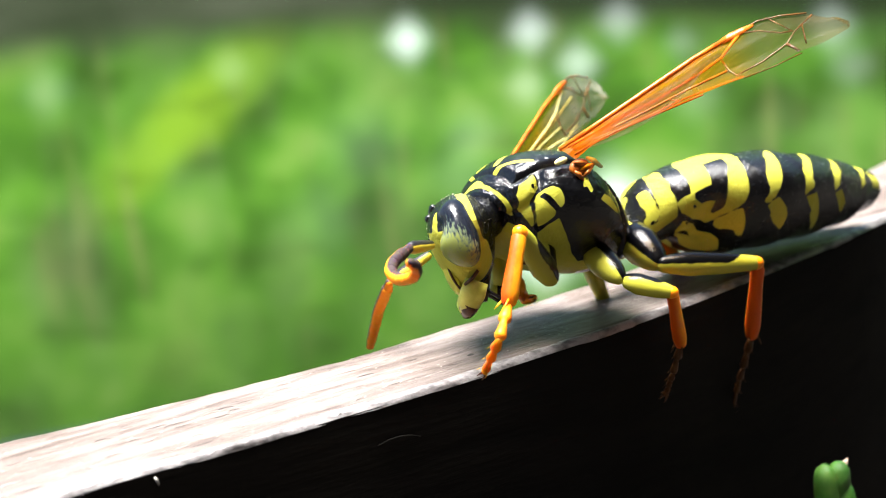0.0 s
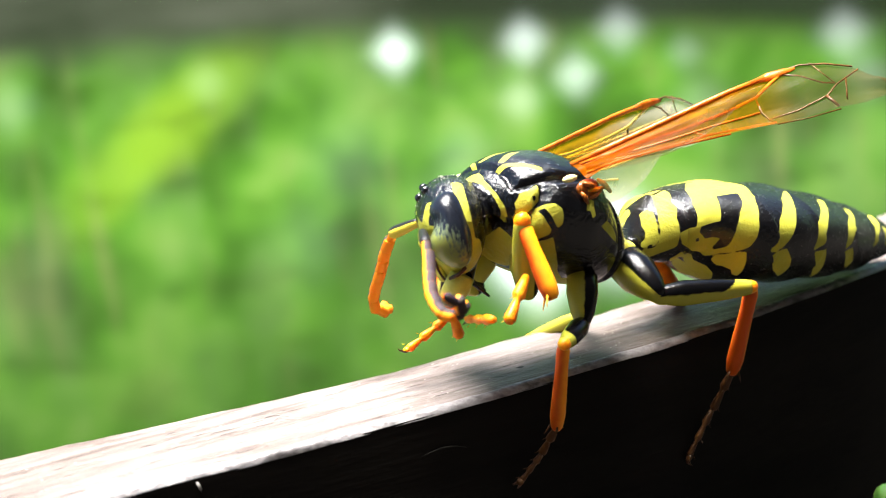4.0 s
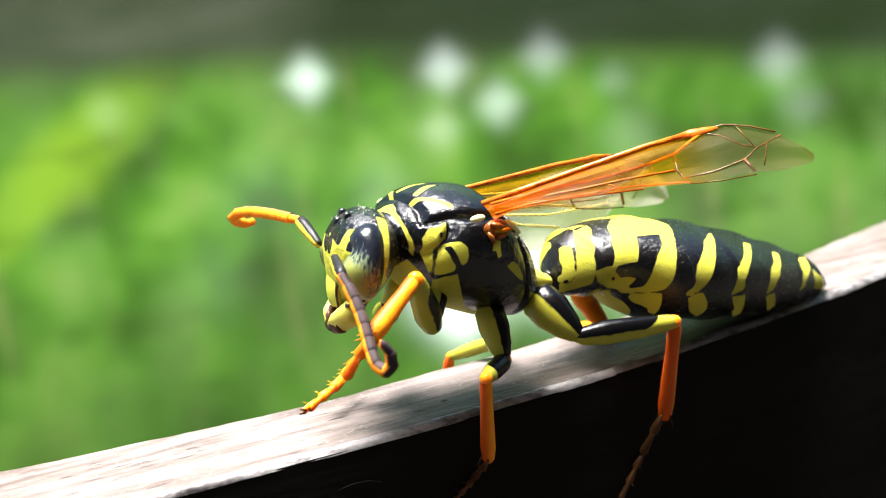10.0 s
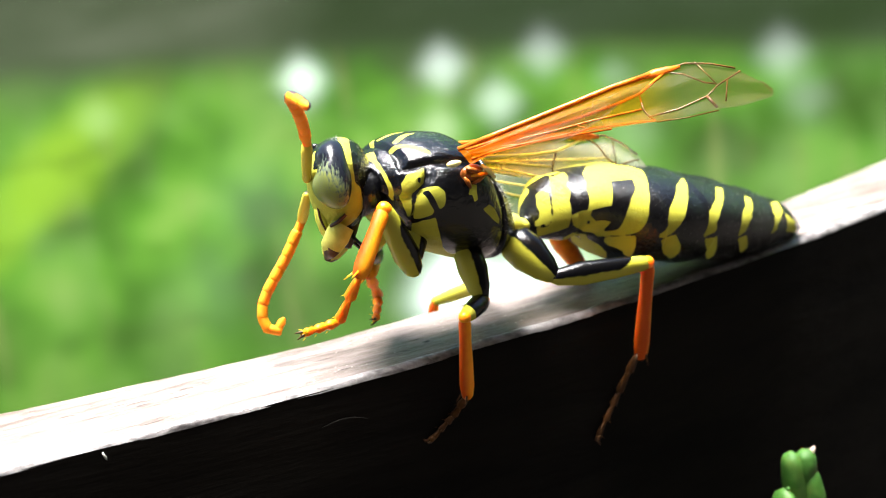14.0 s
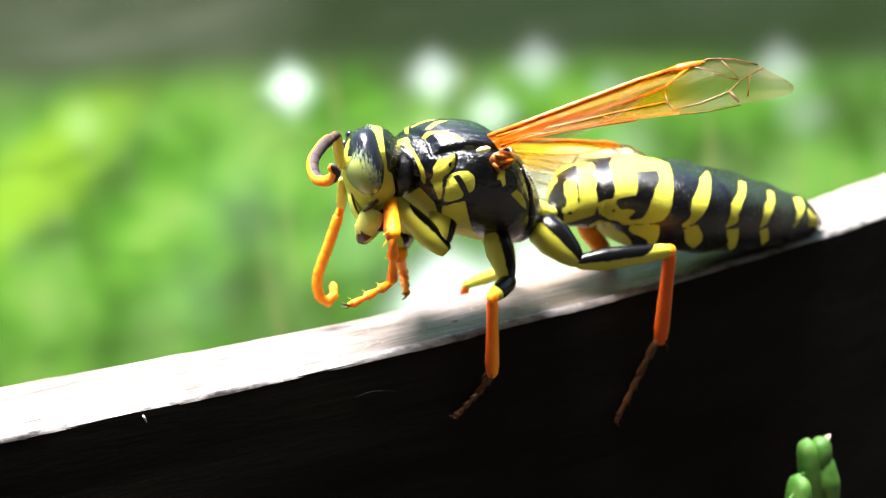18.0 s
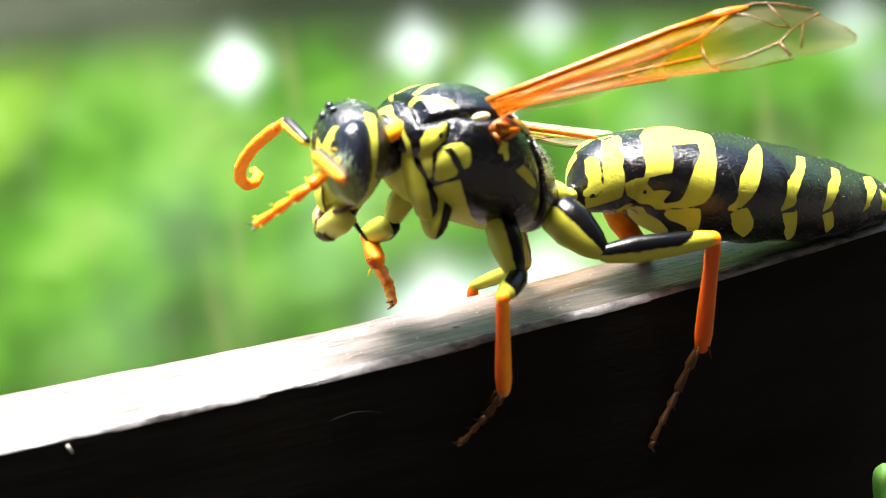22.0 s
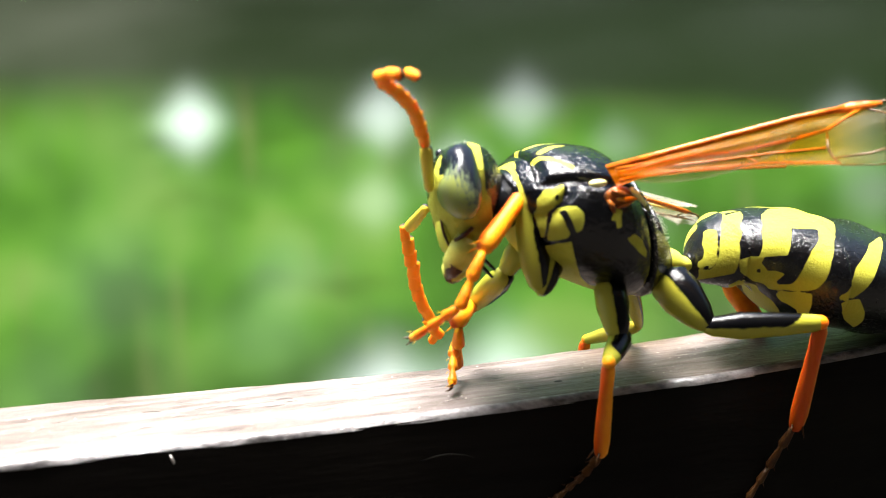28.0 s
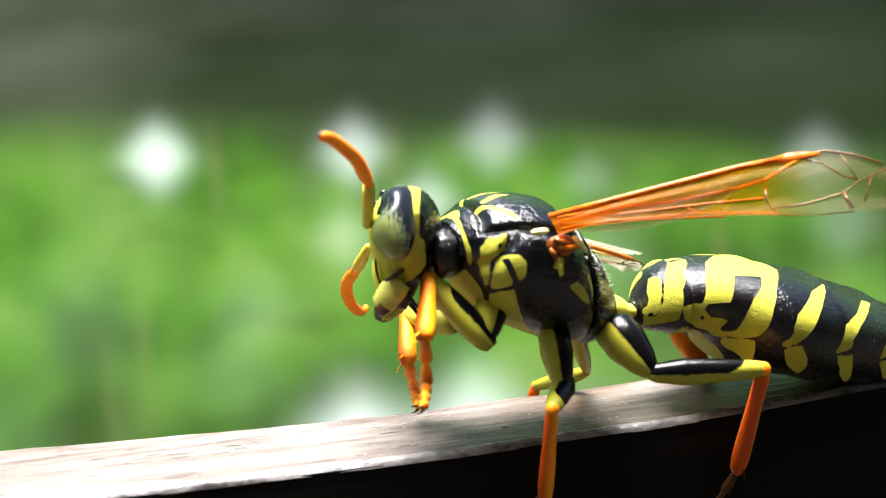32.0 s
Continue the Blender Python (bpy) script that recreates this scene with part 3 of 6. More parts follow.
def body_rings(rows, x0, x1, step, n, swell, yellow, black):
    rings, places = [], []
    count = max(3, int(round((x1 - x0) / step)))
    for i in range(count + 1):
        u = i / count
        x = x0 + (x1 - x0) * u
        t, b, w = profile(rows, x)
        zc, h = (t + b) / 2, (t - b) / 2
        ring, fr = [], []
        for j in range(n):
            a = 2 * math.pi * j / n
            s = swell(u, a)
            ring.append((x, (w + s) * math.sin(a), zc + (h + s) * math.cos(a)))
            fr.append((x, 1.4 * abs((a + math.pi) % (2 * math.pi) - math.pi)))
        rings.append(ring)
        places.append(fr)
    pl = np.array(places)
    return grid_mesh(rings, marking(pl[..., 0], pl[..., 1], yellow, black).tolist())


WAIST = (2.5, 0, 1.7)


def abdomen():
    """Seven telescoping rings, each with a raised hind rim, and the yellow stalk before them."""
    rows = smooth_rows(ABDOMEN, 0.05)
    cuts = [2.55, 3.2, 4.65, 5.75, 6.9, 7.85, 8.7, 9.55]
    for k, (a, b) in enumerate(zip(cuts, cuts[1:])):
        last = k == len(cuts) - 2

        def lip(u, ang, last=last):
            return 0.0 if last else 0.03 * max(0, 1 - (1 - u) * 7) + 0.02 * u - 0.06 * max(0, 1 - u * 6)

        bm = body_rings(rows, a - (0.15 if k else 0), b, 0.03, 128, lip, ABD_Y, ABD_K)
        bmesh.ops.translate(bm, verts=bm.verts, vec=-Vector(WAIST) * MM)
        if k == 0:
            belly = part("abdomen", bm, MARKED, wasp, "black and yellow ringed abdomen")
            belly.matrix_basis = Matrix.Translation(Vector(WAIST) * MM)
        else:
            part("abdomen_segment", bm, MARKED, belly)
    bm = tube([(2.0, 0, 1.85, 0.2, 0.16), (2.16, 0, 1.82, 0.26, 0.24), (2.32, 0, 1.78, 0.24, 0.2), (2.48, 0, 1.72, 0.16, 0.13), (2.68, 0, 1.72, 0.16, 0.14)], 20)
    part("petiole", bm, YELLOW, wasp, "pale yellow stalk between thorax and abdomen")
    return belly


def thorax_region(x, s, side):
    """Which plate of the thorax a point of its surface belongs to; s runs from 0 below to 1 above."""
    if s > 0.80 - 0.10 * max(0, x - 0.9):
        if x < 1.12:
            return "mesoscutum" if x > -0.30 - (1 - s) * 0.6 else "pronotum"
        return "scutellum" if x < 1.46 else ("metanotum" if x < 1.58 else "propodeum")
    if x < -0.32 + (s - 0.55) * 1.15 and s > 0.2:
        return "pronotum"
    if x > 1.12 + (0.8 - s) * 0.4:
        return "propodeum"
    return "mesopleuron"


def thorax():
    rows = smooth_rows(THORAX, 0.04)
    nx, na = 128, 176
    x0, x1 = rows[0][0], rows[-1][0]
    grid, plate = [], []
    for i in range(nx + 1):
        x = x0 + (x1 - x0) * i / nx
        t, b, w = profile(rows, x)
        zc, h = (t + b) / 2, (t - b) / 2
        ring, kinds = [], []
        for j in range(na):
            a = 2 * math.pi * j / na
            s = (1 + math.cos(a)) / 2
            ring.append([x, w * math.sin(a), zc + h * math.cos(a), zc, math.cos(a), math.sin(a)])
            kinds.append(thorax_region(x, s, math.sin(a)))
        grid.append(ring)
        plate.append(kinds)
    swell = {"mesoscutum": 0.05, "scutellum": 0.09, "metanotum": 0.0, "pronotum": 0.05, "mesopleuron": 0.06, "propodeum": 0.09}
    # plates sink towards their seams
    depth = np.zeros((nx + 1, na))
    for i in range(nx + 1):
        for j in range(na):
            k = plate[i][j]
            near = 5
            for r in (1, 2, 3, 4, 5):
                if any(plate[min(max(i + di, 0), nx)][(j + dj) % na] != k for di, dj in ((r, 0), (-r, 0), (0, r), (0, -r), (r, r), (-r, -r), (r, -r), (-r, r))):
                    near = r - 1
                    break
            depth[i, j] = swell[k] * (1 - ((5 - near) / 5) ** 2) - (0.055 if near == 0 else 0.025 if near == 1 else 0.008 if near == 2 else 0)
    xz = np.array([[(c[0], 1.4 * abs(math.atan2(c[5], c[4]))) for c in ring] for ring in grid])
    mark = marking(xz[..., 0], xz[..., 1], THOR_Y, THOR_K)
    plates = {}
    for kind in swell:
        bm = bmesh.new()
        lay = bm.verts.layers.float.new("yellow")
        made = {}

        def vert(i, j):
            j %= na
            if (i, j) not in made:
                x, y, z, zc, c, s = grid[i][j]
                d = depth[i, j]
                v = bm.verts.new((x * MM, (y + d * s) * MM, (z + d * c) * MM))
                v[lay] = float(mark[i, j])
                made[i, j] = v
            return made[i, j]

        for i in range(nx):
            for j in range(na):
                if plate[i][j] == kind:
                    bm.faces.new((vert(i, j), vert(i + 1, j), vert(i + 1, j + 1), vert(i, j + 1)))
        if kind == "propodeum":
            bm.faces.new([vert(nx, j) for j in range(na)][::-1])
        if kind == "pronotum":
            bm.faces.new([vert(0, j) for j in range(na)])
        bmesh.ops.recalc_face_normals(bm, faces=bm.faces)
        plates[kind] = part(kind, bm, MARKED_ROUGH, wasp)
    for side in (-1, 1):
        part("tegula", ball(0.10, 1.5, 0.6, 0.6, (0.24, side * 1.38, 3.45)), PALE_YELLOW, wasp, "pale wing cap")
        part("wing_hinge", ball(0.17, 1.4, 0.6, 0.9, (0.58, side * 1.38, 3.22)), AMBER_HINGE, wasp, "amber wing hinge")
        for k, (x, z, dx, dz, r) in enumerate(((0.42, 3.34, 0.28, -0.12, 0.05), (0.5, 3.2, 0.34, -0.02, 0.045), (0.5, 3.06, 0.3, 0.1, 0.04), (0.74, 3.34, 0.24, -0.26, 0.05), (0.36, 3.2, 0.1, -0.2, 0.045))):
            bm = tube([(x, side * 1.46, z, r * 0.5), (x + dx * 0.4, side * 1.5, z + dz * 0.4, r), (x + dx, side * 1.47, z + dz, r * 0.6)], 8)
            part("hinge_plate", bm, PALE_YELLOW if k == 3 else ORANGE if k % 2 else AMBER_HINGE, wasp)
    bm = tube([(-1.02, 0, 3.03, 0.5, 0.42), (-0.85, 0, 3.05, 0.5, 0.42), (-0.6, 0, 3.08, 0.52, 0.4)], 24)
    part("neck", bm, MARKED_ROUGH, wasp)
    return plates


def eye_material():
    m, nt, bsdf = material("compound_eye")
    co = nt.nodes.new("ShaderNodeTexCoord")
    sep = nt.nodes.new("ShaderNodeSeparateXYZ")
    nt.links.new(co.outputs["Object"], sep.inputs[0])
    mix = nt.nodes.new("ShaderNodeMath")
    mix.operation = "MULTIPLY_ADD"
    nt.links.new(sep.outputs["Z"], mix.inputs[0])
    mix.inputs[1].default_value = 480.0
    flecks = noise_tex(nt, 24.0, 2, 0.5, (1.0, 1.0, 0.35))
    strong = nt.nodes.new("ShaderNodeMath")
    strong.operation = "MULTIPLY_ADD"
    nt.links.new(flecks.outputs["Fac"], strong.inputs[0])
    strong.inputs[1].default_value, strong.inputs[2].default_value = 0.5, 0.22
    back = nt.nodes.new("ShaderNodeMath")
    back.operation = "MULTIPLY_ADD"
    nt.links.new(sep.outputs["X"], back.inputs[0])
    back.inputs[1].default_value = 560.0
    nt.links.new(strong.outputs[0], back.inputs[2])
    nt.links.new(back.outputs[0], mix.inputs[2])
    # olive to near black by height and depth, standing in for view-dependent dark
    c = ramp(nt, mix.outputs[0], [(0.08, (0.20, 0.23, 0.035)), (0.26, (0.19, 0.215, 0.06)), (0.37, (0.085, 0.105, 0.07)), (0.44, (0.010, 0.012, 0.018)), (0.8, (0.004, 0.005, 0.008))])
    nt.links.new(c.outputs[0], bsdf.inputs["Base Color"])
    bsdf.inputs["Roughness"].default_value = 0.24
    bsdf.inputs["Specular IOR Level"].default_value = 0.3
    facets = noise_tex(nt, 40, 1, 0.4)
    bump(nt, bsdf, facets.outputs["Fac"], 0.25, 0.01)
    return m


def amber(name, a, b, rough=0.3, trans=0.0):
    return plain_cuticle(name, a, b, rough, 5.0, trans, 0.25)


PALE_YELLOW = amber("pale_yellow_cuticle", (0.62, 0.55, 0.16), (0.78, 0.72, 0.35))
AMBER_HINGE = amber("amber_cuticle", (0.16, 0.035, 0.005), (0.42, 0.12, 0.012))
EYE = eye_material()


def head_mark(x, y, z):
    """Yellow face and hind rim of the eye, black crown and nape."""
    ay = abs(y)
    face = max(x + 0.74, z - 0.30 + 0.25 * ay)
    orbit = max(abs(x + 0.44 - 0.10 * z) - 0.085, 0.45 - ay, z - 0.62)
    gena = max(x + 0.30, z + 0.46 - 0.2 * ay, 0.3 - ay)
    inner = max(abs(ay - 0.62) - 0.08, x + 0.6, z - 0.45)
    d = min(face, orbit, gena, inner)
    dot = math.hypot(ay - 0.12, z - 0.12) - 0.16 if x < -0.8 else 9
    d = max(d, -dot)
    return max(0.0, min(1.0, 0.5 - d * 3.2))


def head_thing():
    rings, fields = [], []
    n, m = 72, 48
    for i in range(m + 1):
        v = math.pi * i / m
        ring, fr = [], []
        for j in range(n):
            a = 2 * math.pi * j / n
            # lens-shaped head, wider than deep, narrowing to the mouth
            z = math.cos(v)
            r = math.sin(v) ** 0.8
            zz = 0.68 * z if z > 0 else 0.95 * z
            taper = 1 - 0.42 * max(0, -z) ** 1.4
            y = 1.02 * r * math.sin(a) * taper
            x = -0.56 + 0.56 * r * math.cos(a) * (1.0 if math.cos(a) > 0 else 1.04) * (1 - 0.15 * max(0, -z)) - 0.16 * max(0, -z)
            x -= 0.05 * math.exp(-((abs(y) - 0.5) ** 2 + (zz - 0.05) ** 2) * 9) if math.cos(a) < 0 else 0
            ring.append((x, y, zz))
            fr.append(head_mark(x, y, zz))
        rings.append(ring)
        fields.append(fr)
    ob = part("head", grid_mesh(rings, fields), HEAD_SKIN, wasp, "black crown and yellow face")
    for side in (-1, 1):
        er = []
        for i in range(29):
            v = math.pi * i / 28
            row = []
            for j in range(40):
                a = 2 * math.pi * j / 40
                z = 0.62 * math.cos(v)
                r = math.sin(v)
                x = 0.36 * r * math.cos(a)
                # kidney notch towards the antenna
                x += 0.16 * math.exp(-(z - 0.12) ** 2 * 22) * max(0, -math.cos(a)) - 0.10 * (z / 0.62) ** 2 * -1
                y = 0.40 * r * math.sin(a)
                row.append((x, y, z))
            er.append(row)
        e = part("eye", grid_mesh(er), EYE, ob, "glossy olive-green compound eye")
        e.matrix_basis = pose(-0.76 * MM, side * 0.80 * MM, -0.03 * MM, side * 14, 10, side * -12)
    for y, z, x in ((-0.19, 0.59, -0.87), (0.19, 0.59, -0.87), (0, 0.48, -0.99)):
        part("ocellus", ball(0.075, 1, 1, 1, (x, y, z), 14, 10), DARK, ob, "small black simple eye")
    bm = ball(0.32, 0.38, 1.15, 1.15, (-1.02, 0, -0.58))
    shield = part("clypeus", bm, YELLOW, ob, "yellow face shield")
    ring = [(-1.02 - 0.05 * math.cos(2 * a), 0.36 * math.cos(a), -0.58 + 0.36 * math.sin(a), 0.022) for a in np.linspace(0, 2 * math.pi, 25)]
    part("face_suture", tube(ring, 6), DARK_BROWN, shield, "thin dark seam")
    for side in (-1, 1):
        bm = tube([(-0.64, side * 0.58, -0.72, 0.035, 0.03), (-0.78, side * 0.56, -0.80, 0.05, 0.035), (-0.93, side * 0.46, -0.84, 0.035, 0.03)], 10)
        part("cheek_seam", bm, DARK_BROWN, ob, "thin dark seam above the jaw")
    for side in (-1, 1):
        bm = tube([(-0.72, side * 0.42, -0.86, 0.13, 0.2), (-0.86, side * 0.40, -1.02, 0.13, 0.22), (-1.0, side * 0.27, -1.16, 0.11, 0.19), (-1.08, side * 0.10, -1.26, 0.05, 0.1)], 16)
        jaw = part("mandible", bm, MANDIBLE, ob, "yellow jaw with dark tip")
        bm = tube([(-0.97, side * 0.30, -1.14, 0.115, 0.195), (-1.06, side * 0.17, -1.22, 0.085, 0.15), (-1.12, side * 0.05, -1.29, 0.03, 0.05)], 14)
        part("jaw_tip", bm, DARK_BROWN, jaw, "dark brown toothed tip")
        bm = tube([(-0.62, side * 0.2, -0.92, 0.05), (-0.58, side * 0.22, -1.1, 0.035), (-0.48, side * 0.25, -1.24, 0.03), (-0.40, side * 0.26, -1.36, 0.022)], 8)
        part("palp", bm, DARK, ob, "thin dark feeler of the mouth")
    part("mouthparts", tube([(-0.55, 0, -0.75, 0.2, 0.16), (-0.66, 0, -1.0, 0.17, 0.13), (-0.72, 0, -1.2, 0.08, 0.07)], 14), DARK_BROWN, ob)
    return ob


HEAD_SKIN = cuticle("coarse_black_and_yellow_cuticle", black=(0.001, 0.001, 0.0014), pits=0.6, rough=0.2, coat=0.0, relief=1.0)
MANDIBLE = amber("jaw_cuticle", (0.48, 0.46, 0.06), (0.64, 0.60, 0.12))
DARK_BROWN = amber("dark_brown_cuticle", (0.03, 0.014, 0.008), (0.09, 0.035, 0.012))


def two_tone(name, dark, light, edge=0.5, rough=0.42, soft=0.06, sub=0.0):
    """Dark outer side, light inner side, by the mesh's own field."""
    m, nt, bsdf = material(name)
    at = nt.nodes.new("ShaderNodeAttribute")
    at.attribute_name = "yellow"
    n = noise_tex(nt, 6, 4)
    add = nt.nodes.new("ShaderNodeMath")
    add.operation = "MULTIPLY_ADD"
    nt.links.new(n.outputs["Fac"], add.inputs[0])
    add.inputs[1].default_value = 0.25
    nt.links.new(at.outputs["Fac"], add.inputs[2])
    c = ramp(nt, add.outputs[0], [(edge + 0.08 - soft, dark), (edge + 0.08 + soft, light)], True)
    nt.links.new(c.outputs[0], bsdf.inputs["Base Color"])
    bsdf.inputs["Roughness"].default_value = rough
    bsdf.inputs["Specular IOR Level"].default_value = 0.22
    fine = noise_tex(nt, 16, 4, 0.65)
    bump(nt, bsdf, fine.outputs["Fac"], 0.3, 0.02)
    glow(bsdf, sub, light)
    return m


FLAG = two_tone("antenna_cuticle", (0.034, 0.020, 0.022), (0.84, 0.26, 0.006), rough=0.65, sub=0.35)
SCAPE = two_tone("scape_cuticle", (0.008, 0.007, 0.008), (0.60, 0.45, 0.04))
FEMUR = two_tone("femur_cuticle", (0.0015, 0.0015, 0.002), (0.36, 0.34, 0.035), 0.55, 0.22, sub=0.1)
FLAGELLUM, FLAG_COUNT = 2.75, 11


LEG_ORANGE = plain_cuticle("leg_cuticle", (0.60, 0.13, 0.002), (0.86, 0.31, 0.007), 0.42, 3.0, gloss=0.25, sub=0.5)
# shin redder in front: its one-sided light is put into the colour
SHIN = two_tone("shin_cuticle", (0.50, 0.07, 0.001), (0.88, 0.32, 0.005), 0.56, 0.5, 0.36, sub=0.3)
# brown for the lower feet, darkened to stand in for their shade
FOOT_SHADED = plain_cuticle("shaded_foot", (0.035, 0.013, 0.003), (0.08, 0.03, 0.006), 0.5, 3.0, gloss=0.2)


def rod(stations, light, n=14):
    """A piece of limb along x; light(u, a) is its marking field round the axis (a = 90 degrees is the z side)."""
    rings, fields = [], []
    for x, r, rz in stations:
        ring, fr = [], []
        for j in range(n):
            a = 2 * math.pi * j / n
            ring.append((x, r * math.cos(a), rz * math.sin(a)))
            fr.append(light(x, a))
        rings.append(ring)
        fields.append(fr)
    return grid_mesh(rings, fields)


def antenna():
    """The pieces of one antenna, each lying along x from its own joint: scape, then the ringed whip."""
    pieces = []
    side = lambda x, a: 0.46 - 0.5 * math.sin(a)
    bm = rod([(0, 0.05, 0.05), (0.05, 0.075, 0.08), (0.3, 0.085, 0.1), (0.62, 0.1, 0.115), (0.75, 0.09, 0.1), (0.79, 0.05, 0.05)], side)
    pieces.append(part("scape", bm, SCAPE, wasp, "yellow and black first antenna joint"))
    step = FLAGELLUM / FLAG_COUNT
    for k in range(FLAG_COUNT):
        r = 0.078 if k == 0 else 0.102 - 0.0032 * max(0, k - 5) - (0.012 if k == FLAG_COUNT - 1 else 0)
        end = r * (0.5 if k == FLAG_COUNT - 1 else 0.97)
        bm = rod([(-0.03, r * 0.92, r * 0.92), (0.0, r * 0.97, r * 0.97), (0.04, r, r), (step * 0.75, r * 1.02, r * 1.02), (step * 0.97, end, end), (step * 1.06, end * 0.55, end * 0.55)], side)
        pieces.append(part("flagellomere", bm, FLAG, wasp))
    return pieces


def leg(lengths, thick, femur_label, foot=None, thigh=None):
    """Femur, tibia and two tarsus pieces along x, with spurs, knee and claws."""
    f, t, a, b = lengths
    r0, r1, r2 = thick
    dark = lambda x, ang: (0.45 - 0.75 * math.sin(ang)) if x < f * 0.86 else 1.0
    femur = part("femur", rod([(0, r0 * 0.5, r0 * 0.5), (f * 0.06, r0 * 0.75, r0 * 0.8), (f * 0.3, r0, r0 * 1.15), (f * 0.65, r0 * 0.92, r0), (f * 0.92, r0 * 0.7, r0 * 0.75), (f * 0.99, r0 * 0.62, r0 * 0.64), (f * 1.04, r0 * 0.3, r0 * 0.3)], dark, 20), thigh or FEMUR, wasp, femur_label)
    part("knee", ball(r0 * 0.66, 1.15, 1, 1, (f * 0.98, 0, 0), 16, 12), ORANGE, femur, "orange knee")
    tibia = part("tibia", rod([(-0.03, r1 * 0.5, r1 * 0.5), (t * 0.08, r1 * 0.84, r1 * 0.84), (t * 0.3, r1 * 0.8, r1 * 0.82), (t * 0.6, r1 * 0.92, r1 * 0.95), (t * 0.85, r1 * 0.98, r1 * 1.0), (t * 0.98, r1 * 0.8, r1 * 0.8), (t * 1.02, r1 * 0.5, r1 * 0.5)], lambda x, ang: 0.5 + 0.5 * math.sin(ang - 0.5), 16), SHIN, wasp, "orange shin, front painted red-brown for its shade")
    for s in (-1, 1):
        part("spur", rod([(0, 0.022, 0.022), (0.12, 0.016, 0.016), (0.22, 0.003, 0.003)], lambda x, ang: 1.0, 6), foot or ORANGE, tibia).matrix_basis = pose(t * 0.95 * MM, s * r1 * 0.5 * MM, -r1 * 0.5 * MM, 0, 28, s * 16)
    pieces = [femur, tibia]
    for k, (ln, beads) in enumerate(((a, 2), (b, 3))):
        st = []
        for i in range(beads):
            x0, x1 = ln * i / beads, ln * (i + 1) / beads
            rr = r2 * (1.0 - 0.08 * (k * 2 + i))
            st += [(x0 + 0.01, rr * 0.6, rr * 0.6), (x0 + (x1 - x0) * 0.35, rr * 0.85, rr * 0.85), (x0 + (x1 - x0) * 0.85, rr * 1.12, rr * 1.15), (x1 - 0.012, rr * 0.8, rr * 0.8)]
        tarsus = part("tarsus", rod(st, lambda x, ang: 1.0, 12), foot or LEG_ORANGE, wasp, "beaded brown foot darkened for its shade" if foot else "beaded orange foot")
        for i in range(beads):
            for s in (-1, 1):
                sp = part("bristle", rod([(0, 0.008, 0.008), (0.06, 0.002, 0.002)], lambda x, ang: 1.0, 5), foot or ORANGE, tarsus)
                sp.matrix_basis = pose(ln * (i + 0.9) / beads * MM, s * r2 * 0.8 * MM, -r2 * 0.7 * MM, 0, 40, s * 30)
        pieces.append(tarsus)
    for s in (-1, 1):
        c = part("claw", tube([(0, 0, 0, 0.028), (0.07, s * 0.03, -0.01, 0.024), (0.12, s * 0.05, -0.06, 0.014), (0.13, s * 0.055, -0.11, 0.004)], 8), DARK_BROWN, pieces[-1], "dark claw")
        c.matrix_basis = pose(b * MM, 0, 0)
    part("pad", ball(0.055, 1.2, 1.2, 0.8, (b + 0.02, 0, -0.02), 10, 8), foot or ORANGE, pieces[-1])
    return pieces


def coxa(a, b, r0, r1, hint):
    """A stout basal joint from a to b, black on the side of the hint."""
    a, b = Vector(a), Vector(b)
    ln = (b - a).length
    bm = rod([(-0.12, r0 * 0.6, r0 * 0.6), (0, r0 * 0.95, r0), (ln * 0.35, r0, r0 * 1.05), (ln * 0.75, r1 * 1.05, r1 * 1.1), (ln * 0.95, r1 * 0.7, r1 * 0.7), (ln * 1.04, r1 * 0.35, r1 * 0.35)], lambda x, ang: 0.72 - 0.9 * math.sin(ang), 22)
    ob = part("coxa", bm, FEMUR, wasp, "black and olive leg base")
    ob.matrix_basis = aim(a, b, hint)
    return ob


def aim(a, b, hint):
    """The pose at a (millimetres) whose x axis points at b and whose z axis leans to the hint."""
    a, b = Vector(a), Vector(b)
    x = (b - a).normalized()
    h = Vector(hint)
    y = h.cross(x)
    if y.length < 1e-4:
        y = Vector((0.3, 0.9, 0.2)).cross(x)
    y.normalize()
    z = x.cross(y)
    m = Matrix((x, y, z)).transposed().to_4x4()
    m.translation = a * MM
    return m


def wing_material(name, clear):
    """Clear membrane, amber where the mesh's field says so, finely wrinkled, with pale specks painted for the glint of
    hairs.
    """
    m, nt, bsdf = material(name)
    at = nt.nodes.new("ShaderNodeAttribute")
    at.attribute_name = "yellow"
    c = ramp(nt, at.outputs["Fac"], [(0.03, clear), (0.22, (0.48, 0.25, 0.007)), (0.85, (0.66, 0.16, 0.003))])
    hairs = noise_tex(nt, 16, 2, 0.6)
    glint = ramp(nt, hairs.outputs["Fac"], [(0.68, (0, 0, 0)), (0.76, (0.35, 0.35, 0.35))])
    nt.links.new(blend(nt, glint.outputs[0], c.outputs[0], (0.8, 0.72, 0.5)), bsdf.inputs["Base Color"])
    bsdf.inputs["Roughness"].default_value = 0.2
    bsdf.inputs["Specular IOR Level"].default_value = 0.08
    fold = noise_tex(nt, 1.1, 4, 0.6, (0.5, 2.2, 1.0))
    nrm = bump(nt, bsdf, fold.outputs["Fac"], 0.6, 0.12)
    bump(nt, bsdf, hairs.outputs["Fac"], 0.3, 0.03, nrm)
    tl = nt.nodes.new("ShaderNodeBsdfTranslucent")
    nt.links.new(c.outputs[0], tl.inputs[0])
    solid = nt.nodes.new("ShaderNodeMixShader")
